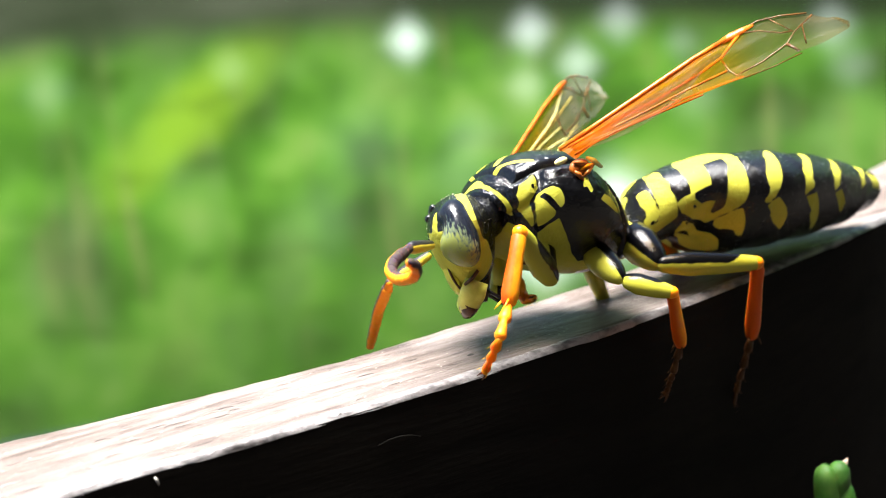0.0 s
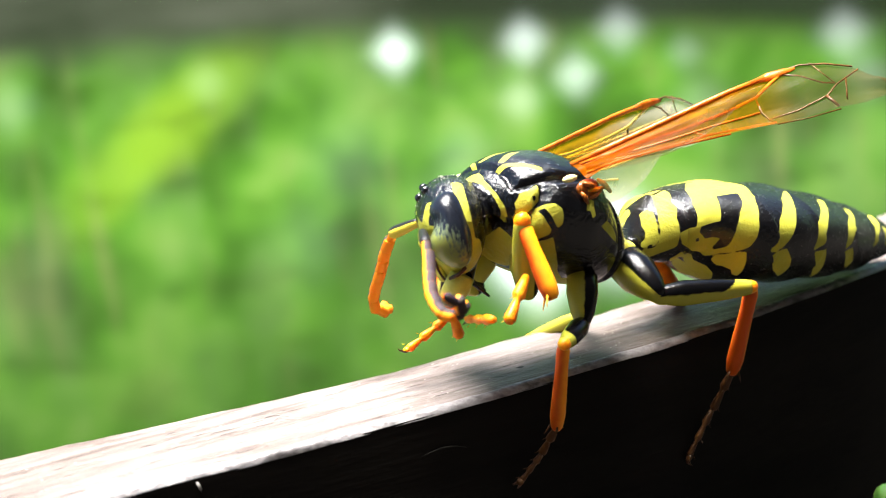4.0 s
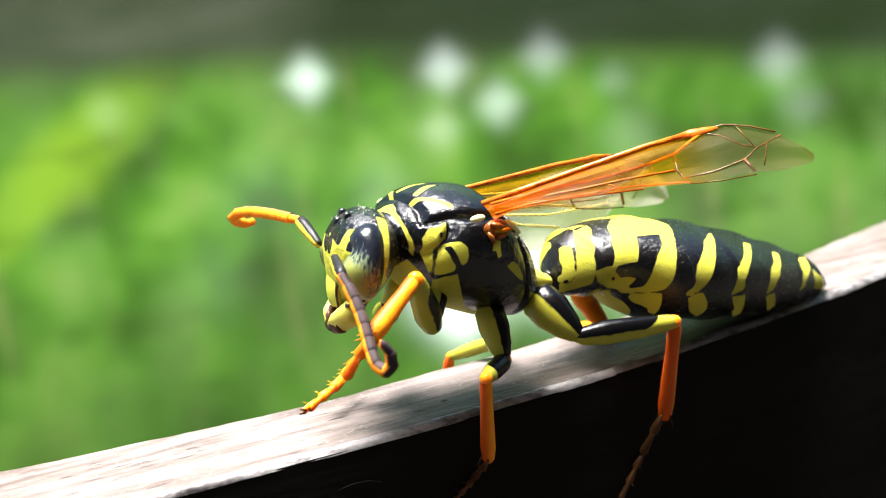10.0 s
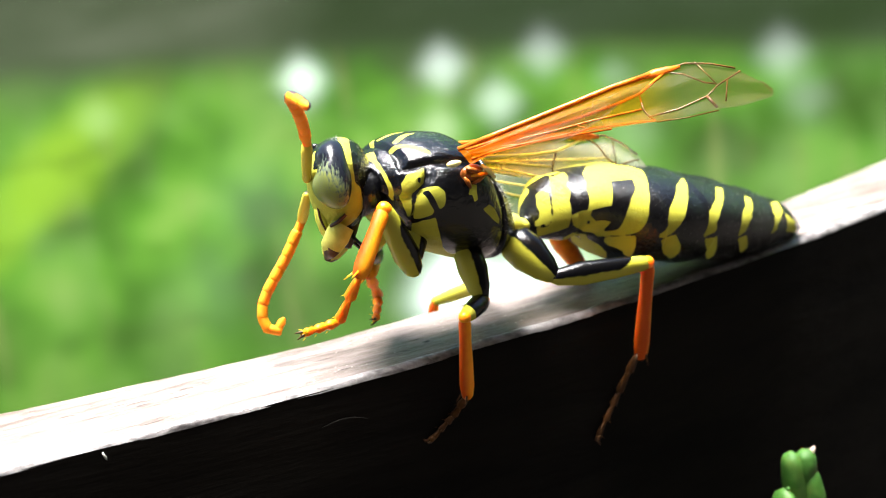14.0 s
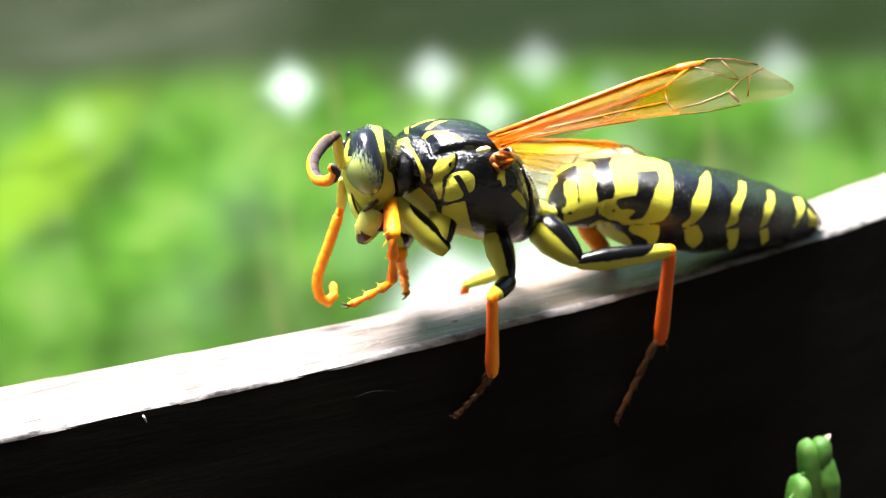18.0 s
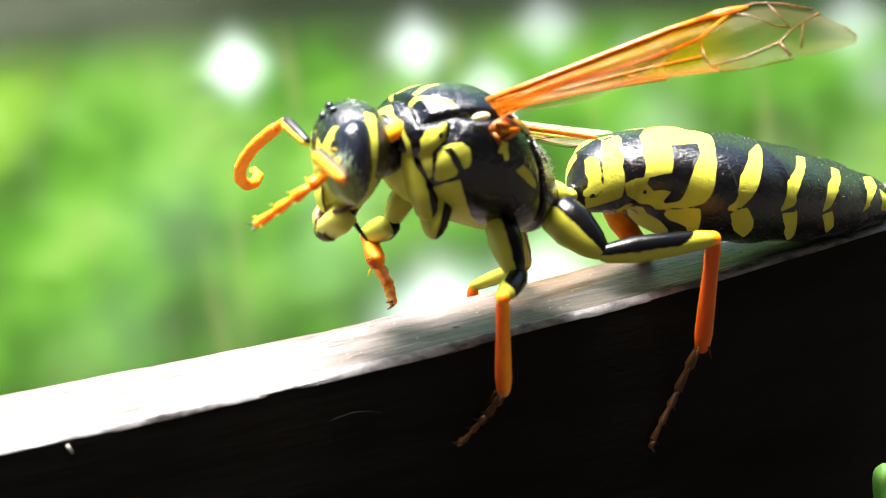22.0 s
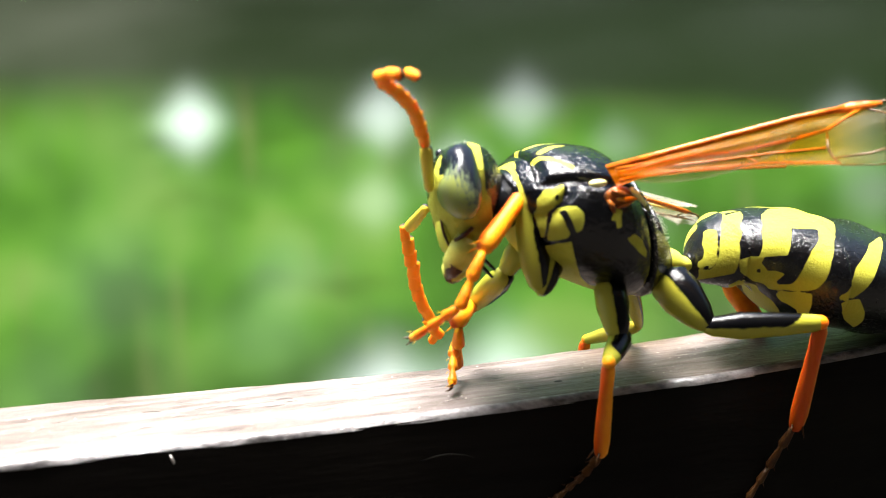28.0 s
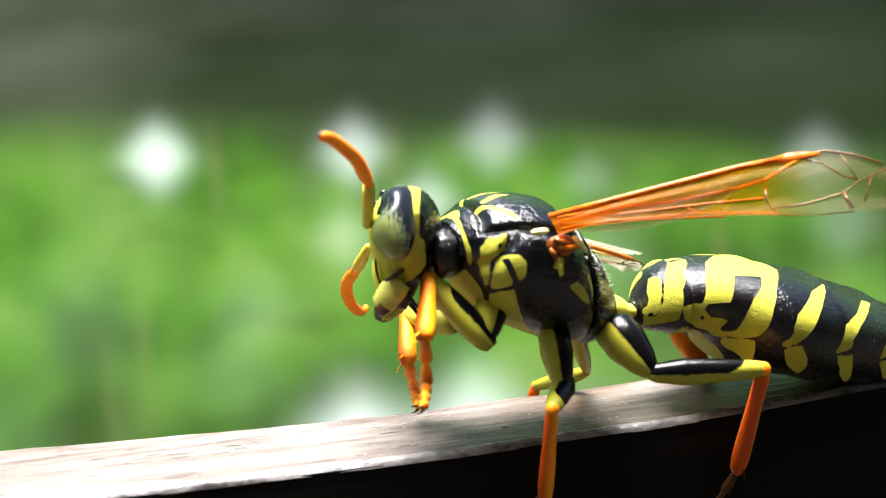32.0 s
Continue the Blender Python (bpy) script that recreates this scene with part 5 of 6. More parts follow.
# seconds, then the joints from the base outwards, in millimetres
ANTENNA_LEFT = [
    (0, -1.88, 0.04, 2.99, -2.58, -0.26, 3.11, -2.9, -0.4, 3.07, -3.21, -0.54, 3.03, -3.47, -0.72, 2.91, -3.62, -1, 2.77, -3.68, -1.33, 2.73, -3.74, -1.66, 2.74, -3.85, -1.95, 2.88, -4.12, -2.11, 3),
    (1, -1.99, -0.13, 2.95, -2.63, -0.43, 2.62, -2.83, -0.53, 2.36, -3.02, -0.64, 2.1, -3.22, -0.75, 1.84, -3.42, -0.86, 1.59, -3.59, -1, 1.33, -3.63, -1.24, 1.1, -3.51, -1.53, 1.16, -3.69, -1.51, 1.41),
    (2, -1.89, 0, 3.12, -2.37, -0.54, 2.83, -2.58, -0.7, 2.6, -2.78, -0.85, 2.37, -3.02, -0.98, 2.16, -3.26, -1.11, 1.95, -3.45, -1.29, 1.73, -3.56, -1.54, 1.53, -3.53, -1.81, 1.6, -3.64, -1.92, 1.88),
    (3, -1.84, 0.04, 3.12, -2.32, -0.58, 3.08, -2.55, -0.78, 2.93, -2.78, -0.98, 2.78, -3.04, -1.17, 2.65, -3.27, -1.37, 2.52, -3.41, -1.66, 2.4, -3.44, -2, 2.39, -3.54, -2.23, 2.59, -3.75, -2.36, 2.82),
    (6, -1.53, -0.02, 2.62, -1.88, -0.7, 2.49, -1.85, -0.94, 2.24, -1.83, -1.18, 2, -1.82, -1.42, 1.75, -1.81, -1.65, 1.5, -1.77, -1.91, 1.28, -1.6, -2.2, 1.23, -1.53, -2.31, 1.51, -1.76, -2.25, 1.69),
    (7, -1.77, -0.08, 3.44, -1.96, -0.44, 4.1, -2.24, -0.56, 4.26, -2.54, -0.69, 4.35, -2.85, -0.82, 4.39, -3.12, -1.01, 4.3, -3.23, -1.3, 4.16, -3.24, -1.63, 4.11, -3.23, -1.95, 4.19, -3.35, -2.15, 4.41),
    (8, -1.71, -0.03, 2.89, -2.18, -0.33, 2.35, -2.39, -0.58, 2.25, -2.6, -0.84, 2.16, -2.81, -1.09, 2.07, -3.03, -1.34, 1.99, -3.25, -1.6, 1.91, -3.47, -1.85, 1.84, -3.7, -2.1, 1.77, -3.94, -2.34, 1.71),
    (9, -1.76, -0.12, 2.99, -2.07, -0.55, 2.42, -2.22, -0.69, 2.15, -2.37, -0.82, 1.87, -2.54, -0.95, 1.6, -2.71, -1.08, 1.33, -2.83, -1.24, 1.06, -2.8, -1.48, 0.83, -2.63, -1.65, 1, -2.79, -1.61, 1.25),
    (10, -1.82, -0.23, 3.09, -2.13, -0.93, 2.94, -2.13, -1.19, 2.71, -2.17, -1.42, 2.46, -2.23, -1.65, 2.22, -2.32, -1.87, 1.97, -2.38, -2.11, 1.74, -2.32, -2.37, 1.67, -2.3, -2.49, 1.95, -2.48, -2.48, 2.23),
    (11, -1.78, -0.18, 3.11, -1.98, -0.93, 3.21, -2.06, -1.26, 3.16, -2.15, -1.58, 3.11, -2.26, -1.9, 3.05, -2.38, -2.22, 2.99, -2.49, -2.54, 2.93, -2.6, -2.86, 2.89, -2.71, -3.19, 2.85, -2.76, -3.53, 2.87),
    (12, -1.81, -0.18, 3.15, -2, -0.9, 3.36, -2.11, -1.23, 3.36, -2.22, -1.56, 3.35, -2.33, -1.88, 3.35, -2.44, -2.21, 3.35, -2.55, -2.53, 3.35, -2.66, -2.86, 3.37, -2.75, -3.19, 3.41, -2.85, -3.51, 3.45),
    (13, -1.73, -0.07, 3.09, -2.02, -0.41, 3.73, -2.12, -0.64, 3.96, -2.22, -0.87, 4.2, -2.33, -1.09, 4.43, -2.46, -1.31, 4.67, -2.58, -1.54, 4.89, -2.6, -1.84, 5.01, -2.61, -2.18, 4.95, -2.64, -2.51, 4.88),
    (14, -1.79, 0.08, 3.42, -1.88, -0.27, 4.11, -2.03, -0.51, 4.31, -2.17, -0.74, 4.51, -2.34, -0.97, 4.71, -2.51, -1.19, 4.9, -2.71, -1.41, 5.08, -2.83, -1.69, 5.15, -2.88, -2.02, 5.1, -2.94, -2.36, 5.04),
    (17, -1.91, 0.11, 3.42, -2.06, -0.26, 4.09, -2.36, -0.39, 4.18, -2.67, -0.53, 4.18, -2.97, -0.69, 4.14, -3.19, -0.9, 4.02, -3.23, -1.2, 3.87, -3.15, -1.54, 3.87, -3.12, -1.81, 4.04, -3.36, -1.97, 4.23),
    (18, -1.87, 0.02, 3.36, -2.09, -0.35, 4.01, -2.39, -0.52, 3.97, -2.65, -0.72, 3.88, -2.9, -0.93, 3.77, -3.06, -1.19, 3.63, -3.14, -1.49, 3.53, -3.1, -1.84, 3.54, -3.09, -2.13, 3.7, -3.3, -2.32, 3.87),
    (19, -1.81, -0.01, 3.25, -2.33, -0.5, 3.56, -2.49, -0.69, 3.32, -2.64, -0.9, 3.09, -2.76, -1.12, 2.86, -2.88, -1.35, 2.63, -2.98, -1.59, 2.4, -3, -1.87, 2.22, -2.89, -2.17, 2.22, -2.91, -2.34, 2.49),
    (20, -1.88, -0.05, 2.98, -2.48, -0.5, 2.78, -2.51, -0.65, 2.47, -2.55, -0.81, 2.17, -2.59, -0.97, 1.87, -2.6, -1.15, 1.57, -2.58, -1.34, 1.3, -2.35, -1.59, 1.27, -2.3, -1.66, 1.52, -2.6, -1.59, 1.59),
    (21, -1.84, -0.13, 2.77, -2.14, -0.8, 2.51, -2.29, -1.05, 2.33, -2.44, -1.31, 2.15, -2.59, -1.56, 1.98, -2.74, -1.82, 1.82, -2.76, -2.14, 1.69, -2.7, -2.46, 1.71, -2.7, -2.73, 1.88, -2.91, -2.88, 2.07),
    (22, -1.92, -0.3, 3.15, -2.22, -1, 3.3, -2.34, -1.33, 3.31, -2.45, -1.65, 3.31, -2.57, -1.98, 3.32, -2.68, -2.3, 3.33, -2.8, -2.62, 3.33, -2.92, -2.95, 3.35, -3.04, -3.27, 3.36, -3.15, -3.59, 3.37),
    (23, -1.92, -0.13, 3.26, -2.02, -0.31, 4.01, -2.12, -0.54, 4.25, -2.22, -0.76, 4.49, -2.35, -0.99, 4.72, -2.47, -1.21, 4.95, -2.61, -1.43, 5.18, -2.77, -1.65, 5.39, -2.93, -1.87, 5.59, -3.09, -2.1, 5.8),
    (24, -2.02, -0.34, 3, -2.4, -0.98, 2.77, -2.54, -1.09, 2.47, -2.68, -1.2, 2.18, -2.84, -1.3, 1.89, -2.98, -1.42, 1.6, -3.08, -1.56, 1.32, -3.02, -1.76, 1.07, -2.82, -1.91, 1.19, -2.93, -1.89, 1.48),
    (25, -2, -0.35, 3.13, -2.14, -0.91, 2.6, -2.18, -1.18, 2.39, -2.22, -1.45, 2.19, -2.22, -1.74, 2.01, -2.21, -2.04, 1.83, -2.17, -2.34, 1.68, -2.11, -2.65, 1.55, -2.02, -2.97, 1.46, -1.9, -3.28, 1.48),
    (26, -1.95, -0.36, 3.09, -2.11, -1.11, 3.22, -2.19, -1.44, 3.24, -2.28, -1.78, 3.26, -2.36, -2.11, 3.27, -2.44, -2.44, 3.29, -2.53, -2.78, 3.31, -2.61, -3.11, 3.34, -2.69, -3.44, 3.38, -2.77, -3.77, 3.41),
    (29, -1.99, -0.02, 3.52, -2.16, -0.25, 4.24, -2.32, -0.42, 4.5, -2.47, -0.59, 4.75, -2.69, -0.74, 4.96, -2.93, -0.9, 5.15, -3.2, -1.04, 5.31, -3.33, -1.25, 5.48, -3.21, -1.57, 5.47, -3.13, -1.88, 5.36),
    (30, -1.87, 0.17, 3.49, -2.04, -0.22, 4.15, -2.23, -0.46, 4.32, -2.41, -0.69, 4.49, -2.6, -0.92, 4.66, -2.8, -1.15, 4.81, -3, -1.38, 4.95, -3.23, -1.61, 5.06, -3.46, -1.84, 5.18, -3.69, -2.08, 5.27),
    (31, -1.96, 0.05, 3.47, -2.06, -0.2, 4.2, -2.23, -0.44, 4.36, -2.4, -0.69, 4.52, -2.58, -0.94, 4.66, -2.79, -1.18, 4.78, -2.99, -1.42, 4.9, -3.2, -1.67, 5, -3.41, -1.91, 5.1, -3.63, -2.16, 5.18),
    (32, -1.98, 0.04, 3.55, -2.04, -0.27, 4.27, -2.19, -0.52, 4.42, -2.35, -0.78, 4.58, -2.5, -1.04, 4.73, -2.69, -1.29, 4.86, -2.88, -1.54, 4.98, -3.07, -1.79, 5.09, -3.26, -2.05, 5.2, -3.48, -2.3, 5.25),
]
ANTENNA_RIGHT = [
    (0, -1.27, 0.96, 2.82, -1.96, 1.46, 2.64, -1.87, 1.77, 2.51, -1.78, 2.07, 2.39, -1.69, 2.38, 2.27, -1.6, 2.68, 2.13, -1.5, 2.98, 1.98, -1.41, 3.27, 1.84, -1.31, 3.57, 1.69, -1.22, 3.86, 1.54),
    (1, -1.52, 0.89, 3.04, -1.67, 1.57, 2.7, -1.93, 1.74, 2.55, -2.19, 1.91, 2.41, -2.45, 2.07, 2.24, -2.69, 2.2, 2.05, -2.85, 2.25, 1.76, -2.76, 2.13, 1.51, -2.53, 1.99, 1.64, -2.61, 2.11, 1.9),
    (2, -1.35, 0.97, 3.19, -1.27, 1.75, 3.17, -1.44, 1.98, 2.98, -1.58, 2.17, 2.73, -1.71, 2.33, 2.46, -1.84, 2.5, 2.19, -1.98, 2.67, 1.93, -2.04, 2.76, 1.61, -1.77, 2.69, 1.6, -1.67, 2.8, 1.84),
    (3, -1.3, 1.01, 3.26, -1.16, 1.77, 3.22, -1.23, 2.01, 2.99, -1.27, 2.22, 2.72, -1.31, 2.42, 2.44, -1.36, 2.63, 2.17, -1.4, 2.82, 1.89, -1.28, 2.89, 1.64, -0.97, 2.9, 1.66, -0.84, 3.08, 1.86),
    (6, -0.78, 0.71, 2.23, -1.23, 1.08, 1.71, -1.15, 1.32, 1.49, -1.07, 1.56, 1.26, -0.99, 1.81, 1.03, -0.91, 2.05, 0.8, -0.83, 2.29, 0.57, -0.75, 2.53, 0.34, -0.68, 2.77, 0.1, -0.6, 3, -0.14),
    (7, -1.32, 0.89, 3.08, -1.13, 1.6, 2.83, -1.16, 1.87, 2.63, -1.19, 2.14, 2.42, -1.2, 2.38, 2.17, -1.19, 2.6, 1.92, -1.03, 2.74, 1.64, -0.75, 2.84, 1.5, -0.49, 3.01, 1.57, -0.36, 3.28, 1.72),
    (8, -1.19, 0.95, 3.05, -1.1, 1.72, 2.99, -1.02, 2.04, 2.87, -0.94, 2.35, 2.75, -0.86, 2.66, 2.63, -0.78, 2.97, 2.51, -0.69, 3.28, 2.37, -0.61, 3.57, 2.23, -0.52, 3.87, 2.08, -0.43, 4.17, 1.94),
    (9, -1.35, 0.92, 3.07, -1.29, 1.61, 3.43, -1.3, 1.95, 3.46, -1.31, 2.3, 3.49, -1.34, 2.64, 3.48, -1.39, 2.97, 3.43, -1.43, 3.31, 3.39, -1.48, 3.64, 3.31, -1.43, 3.91, 3.2, -1.15, 4.05, 3.06),
    (10, -1.46, 0.83, 3.08, -1.39, 1.53, 3.42, -1.44, 1.87, 3.44, -1.49, 2.21, 3.46, -1.55, 2.55, 3.47, -1.61, 2.88, 3.47, -1.68, 3.21, 3.41, -1.68, 3.48, 3.27, -1.41, 3.6, 3.11, -1.1, 3.73, 3.09),
    (11, -1.39, 0.87, 3.1, -1.36, 1.59, 3.4, -1.4, 1.93, 3.41, -1.44, 2.27, 3.42, -1.49, 2.61, 3.42, -1.55, 2.95, 3.43, -1.61, 3.28, 3.38, -1.67, 3.6, 3.31, -1.46, 3.75, 3.12, -1.15, 3.88, 3.03),
    (12, -1.43, 0.87, 3.06, -1.22, 1.62, 3.15, -1.34, 1.94, 3.08, -1.45, 2.25, 3, -1.57, 2.56, 2.9, -1.67, 2.85, 2.75, -1.72, 3.08, 2.54, -1.51, 3.19, 2.33, -1.2, 3.29, 2.32, -1.14, 3.54, 2.43),
    (13, -1.25, 0.9, 2.82, -1.12, 1.59, 2.48, -1.25, 1.72, 2.19, -1.39, 1.84, 1.9, -1.52, 1.95, 1.6, -1.65, 2.06, 1.3, -1.74, 2.13, 0.98, -1.66, 2.12, 0.67, -1.38, 2.12, 0.73, -1.35, 2.3, 0.99),
    (14, -1.3, 1, 3.02, -1.19, 1.52, 2.45, -1.37, 1.55, 2.16, -1.56, 1.58, 1.87, -1.77, 1.62, 1.6, -1.98, 1.66, 1.34, -2.15, 1.66, 1.05, -2.22, 1.6, 0.74, -2.06, 1.47, 0.56, -1.87, 1.44, 0.8),
    (17, -1.42, 1.04, 3.04, -1.32, 1.38, 2.34, -1.46, 1.41, 2.03, -1.6, 1.45, 1.72, -1.76, 1.5, 1.42, -1.93, 1.54, 1.12, -2.06, 1.56, 0.8, -1.94, 1.47, 0.52, -1.68, 1.43, 0.68, -1.7, 1.56, 0.96),
    (18, -1.38, 0.95, 3, -1.2, 1.4, 2.39, -1.31, 1.49, 2.07, -1.42, 1.58, 1.76, -1.53, 1.68, 1.45, -1.66, 1.77, 1.15, -1.71, 1.82, 0.82, -1.63, 1.8, 0.52, -1.37, 1.79, 0.56, -1.29, 1.93, 0.83),
    (19, -1.26, 0.95, 3.07, -1.33, 1.01, 2.3, -1.32, 1.23, 2.03, -1.31, 1.45, 1.77, -1.34, 1.69, 1.53, -1.33, 1.91, 1.28, -1.24, 2.06, 0.99, -1, 2.16, 0.77, -0.69, 2.27, 0.76, -0.51, 2.49, 0.91),
    (20, -1.34, 0.92, 2.8, -1.53, 1.41, 2.22, -1.42, 1.68, 2.04, -1.3, 1.95, 1.86, -1.18, 2.22, 1.69, -1.03, 2.47, 1.51, -0.84, 2.7, 1.35, -0.63, 2.93, 1.21, -0.37, 3.15, 1.19, -0.11, 3.38, 1.17),
    (21, -1.45, 0.91, 2.94, -1.32, 1.66, 3.11, -1.38, 1.97, 2.99, -1.4, 2.24, 2.79, -1.41, 2.52, 2.58, -1.42, 2.79, 2.37, -1.43, 3.05, 2.16, -1.41, 3.3, 1.94, -1.17, 3.46, 1.78, -0.87, 3.62, 1.78),
    (22, -1.55, 0.75, 3.24, -1.54, 1.48, 3.53, -1.65, 1.77, 3.39, -1.76, 2.05, 3.23, -1.86, 2.32, 3.04, -1.93, 2.57, 2.81, -1.88, 2.76, 2.55, -1.66, 2.89, 2.41, -1.41, 3.05, 2.51, -1.41, 3.32, 2.62),
    (23, -1.54, 0.84, 2.85, -1.67, 1.17, 2.16, -1.68, 1.4, 1.9, -1.7, 1.62, 1.64, -1.71, 1.85, 1.38, -1.74, 2.07, 1.12, -1.76, 2.29, 0.86, -1.78, 2.5, 0.59, -1.79, 2.71, 0.31, -1.8, 2.91, 0.03),
    (24, -1.7, 0.73, 3.02, -1.86, 1.5, 3.07, -2.02, 1.6, 2.78, -2.17, 1.69, 2.49, -2.32, 1.78, 2.19, -2.47, 1.86, 1.9, -2.6, 1.93, 1.6, -2.44, 1.91, 1.37, -2.17, 1.93, 1.51, -2.24, 2.1, 1.76),
    (25, -1.72, 0.73, 3.17, -1.91, 1.47, 3.35, -2.1, 1.65, 3.14, -2.3, 1.83, 2.92, -2.48, 2, 2.68, -2.64, 2.15, 2.42, -2.79, 2.29, 2.15, -2.72, 2.37, 1.89, -2.41, 2.42, 1.94, -2.39, 2.61, 2.18),
    (26, -1.67, 0.72, 3.08, -1.91, 1.46, 3.16, -2.04, 1.62, 2.89, -2.18, 1.79, 2.63, -2.33, 1.95, 2.36, -2.44, 2.09, 2.07, -2.46, 2.2, 1.76, -2.25, 2.24, 1.57, -1.98, 2.33, 1.69, -2.04, 2.55, 1.84),
    (29, -1.57, 0.87, 2.98, -1.55, 1.45, 2.45, -1.45, 1.57, 2.14, -1.35, 1.69, 1.84, -1.26, 1.82, 1.53, -1.11, 1.92, 1.24, -0.95, 2, 0.95, -0.8, 2.09, 0.65, -0.66, 2.18, 0.35, -0.52, 2.26, 0.05),
    (30, -1.4, 1.07, 3.04, -1.38, 1.82, 2.8, -1.39, 2.14, 2.69, -1.35, 2.43, 2.53, -1.27, 2.7, 2.34, -1.13, 2.95, 2.15, -0.95, 3.18, 1.96, -0.72, 3.41, 1.89, -0.5, 3.66, 1.88, -0.36, 3.96, 1.98),
    (31, -1.56, 1, 3.04, -1.46, 1.72, 2.77, -1.43, 2.04, 2.63, -1.39, 2.34, 2.48, -1.27, 2.61, 2.3, -1.15, 2.88, 2.12, -1, 3.14, 1.95, -0.81, 3.38, 1.81, -0.61, 3.62, 1.67, -0.38, 3.87, 1.66),
    (32, -1.59, 0.99, 3.11, -1.59, 1.62, 2.64, -1.57, 1.92, 2.49, -1.55, 2.22, 2.34, -1.47, 2.5, 2.16, -1.37, 2.76, 1.97, -1.23, 3.01, 1.79, -1.06, 3.25, 1.63, -0.88, 3.49, 1.49, -0.66, 3.76, 1.51),
]
FORELEG_LEFT = [
    (0, -0.4, -0.7, 1.73, -1.08, -1.22, 2.64, -1.84, -1.14, 1.64, -2.61, -1.55, 1.27, -2.47, -0.73, 0.81),
    (1, -0.4, -0.7, 1.73, -0.7, -1.19, 2.84, -1.64, -1.64, 2.14, -1.36, -1.01, 1.49, -1.19, -0.38, 0.8),
    (2, -0.4, -0.7, 1.73, -0.69, -1.46, 2.68, -0.74, -1.3, 1.6, -1.21, -1.24, 1.16, -0.93, -0.66, 0.47),
    (3, -0.4, -0.7, 1.73, -0.75, -1.35, 2.74, -0.67, -1.21, 1.7, -1.03, -1.2, 1.16, -0.8, -0.63, 0.44),
    (6, -0.4, -0.7, 1.73, -0.09, -0.57, 3.11, -1.28, -0.8, 3.44, -2.16, -0.96, 3.75, -2.76, -1.08, 4.47),
    (7, -0.4, -0.7, 1.73, -0.96, -0.88, 2.83, -2.06, -1.23, 2.36, -2.05, -0.52, 1.73, -2.98, -0.66, 1.62),
    (8, -0.4, -0.7, 1.73, -0.26, -0.42, 3.11, -1.49, -0.23, 3.02, -2.42, -0.38, 3.05, -3.32, -0.32, 3.36),
    (9, -0.4, -0.7, 1.73, -1.1, -0.68, 2.76, -2.22, -0.84, 2.23, -3.1, -1.05, 1.93, -3.49, -0.35, 1.43),
    (10, -0.4, -0.7, 1.73, -0.98, -1.25, 2.69, -2.03, -1.5, 2.05, -2.29, -0.95, 1.32, -3.17, -1.24, 1.1),
    (11, -0.4, -0.7, 1.73, -1.11, -1.35, 2.52, -1.26, -0.71, 1.46, -1.82, -0.73, 0.7, -2.75, -0.92, 0.65),
    (12, -0.4, -0.7, 1.73, -1.06, -1.51, 2.41, -1.25, -0.93, 1.32, -1.99, -1.21, 0.79, -2.58, -0.54, 0.48),
    (13, -0.4, -0.7, 1.73, -0.47, -0.45, 2.95, -1.42, -0.64, 2.16, -2.24, -1.04, 1.88, -3.17, -1.19, 1.76),
    (14, -0.4, -0.7, 1.73, -0.91, -0.85, 2.86, -1.67, -1.05, 1.89, -1.9, -0.59, 1.09, -2.77, -0.97, 1.19),
    (17, -0.4, -0.7, 1.73, -0.9, -0.18, 2.96, -1.54, -1, 2.27, -1.47, -0.66, 1.39, -2.27, -1.09, 1.14),
    (18, -0.4, -0.7, 1.73, -1.03, -0.13, 2.69, -1.62, -1.12, 2.21, -1.53, -0.78, 1.33, -2.45, -0.89, 1.14),
    (19, -0.4, -0.7, 1.73, -1.25, -0.63, 2.64, -1.78, -1.61, 2.07, -1.58, -1.16, 1.26, -2.52, -1.15, 1.15),
    (20, -0.4, -0.7, 1.73, -1.18, -0.74, 2.7, -1.77, -1.49, 1.9, -1.4, -0.88, 1.28, -1.23, -0.13, 0.72),
    (21, -0.4, -0.7, 1.73, -0.44, -0.43, 3.38, -1.58, -0.16, 2.95, -2.4, -0.6, 2.79, -3.34, -0.49, 2.87),
    (22, -0.4, -0.7, 1.73, -0.48, -0.41, 3.39, -1.68, -0.68, 3.14, -2.48, -1.14, 2.92, -3.06, -0.55, 2.46),
    (23, -0.4, -0.7, 1.73, -0.7, -1, 2.9, -1.74, -1.32, 2.27, -1.96, -0.6, 1.68, -2.85, -0.3, 1.53),
    (24, -0.4, -0.7, 1.73, -0.31, -0.48, 3.28, -1.48, -0.91, 3.3, -2.42, -0.93, 3.14, -3.38, -0.59, 3.15),
    (25, -0.4, -0.7, 1.73, -1.22, -1.55, 2.13, -1.35, -1.04, 0.99, -1.11, -0.19, 0.64, -1.54, -0.86, 1.17),
    (26, -0.4, -0.7, 1.73, -0.73, -0.87, 2.92, -1.58, -1.49, 2.25, -1.91, -1.21, 1.41, -1.82, -0.72, 0.6),
    (29, -0.4, -0.7, 1.73, -0.55, -0.36, 3.25, -1.48, -0.86, 2.58, -1.99, -1.11, 1.82, -2.62, -0.52, 1.43),
    (30, -0.4, -0.7, 1.73, -1.02, -0.2, 2.72, -1.51, -1.08, 1.97, -1.27, -0.65, 1.16, -1.89, -1.36, 1.05),
    (31, -0.4, -0.7, 1.73, -1.08, -0.19, 2.68, -1.56, -1.08, 1.94, -1.3, -0.66, 1.12, -1.77, -1.48, 1.02),
    (32, -0.4, -0.7, 1.73, -1.1, -0.21, 2.69, -1.59, -1.12, 1.99, -1.4, -0.67, 1.18, -1.82, -1.52, 1.07),
]
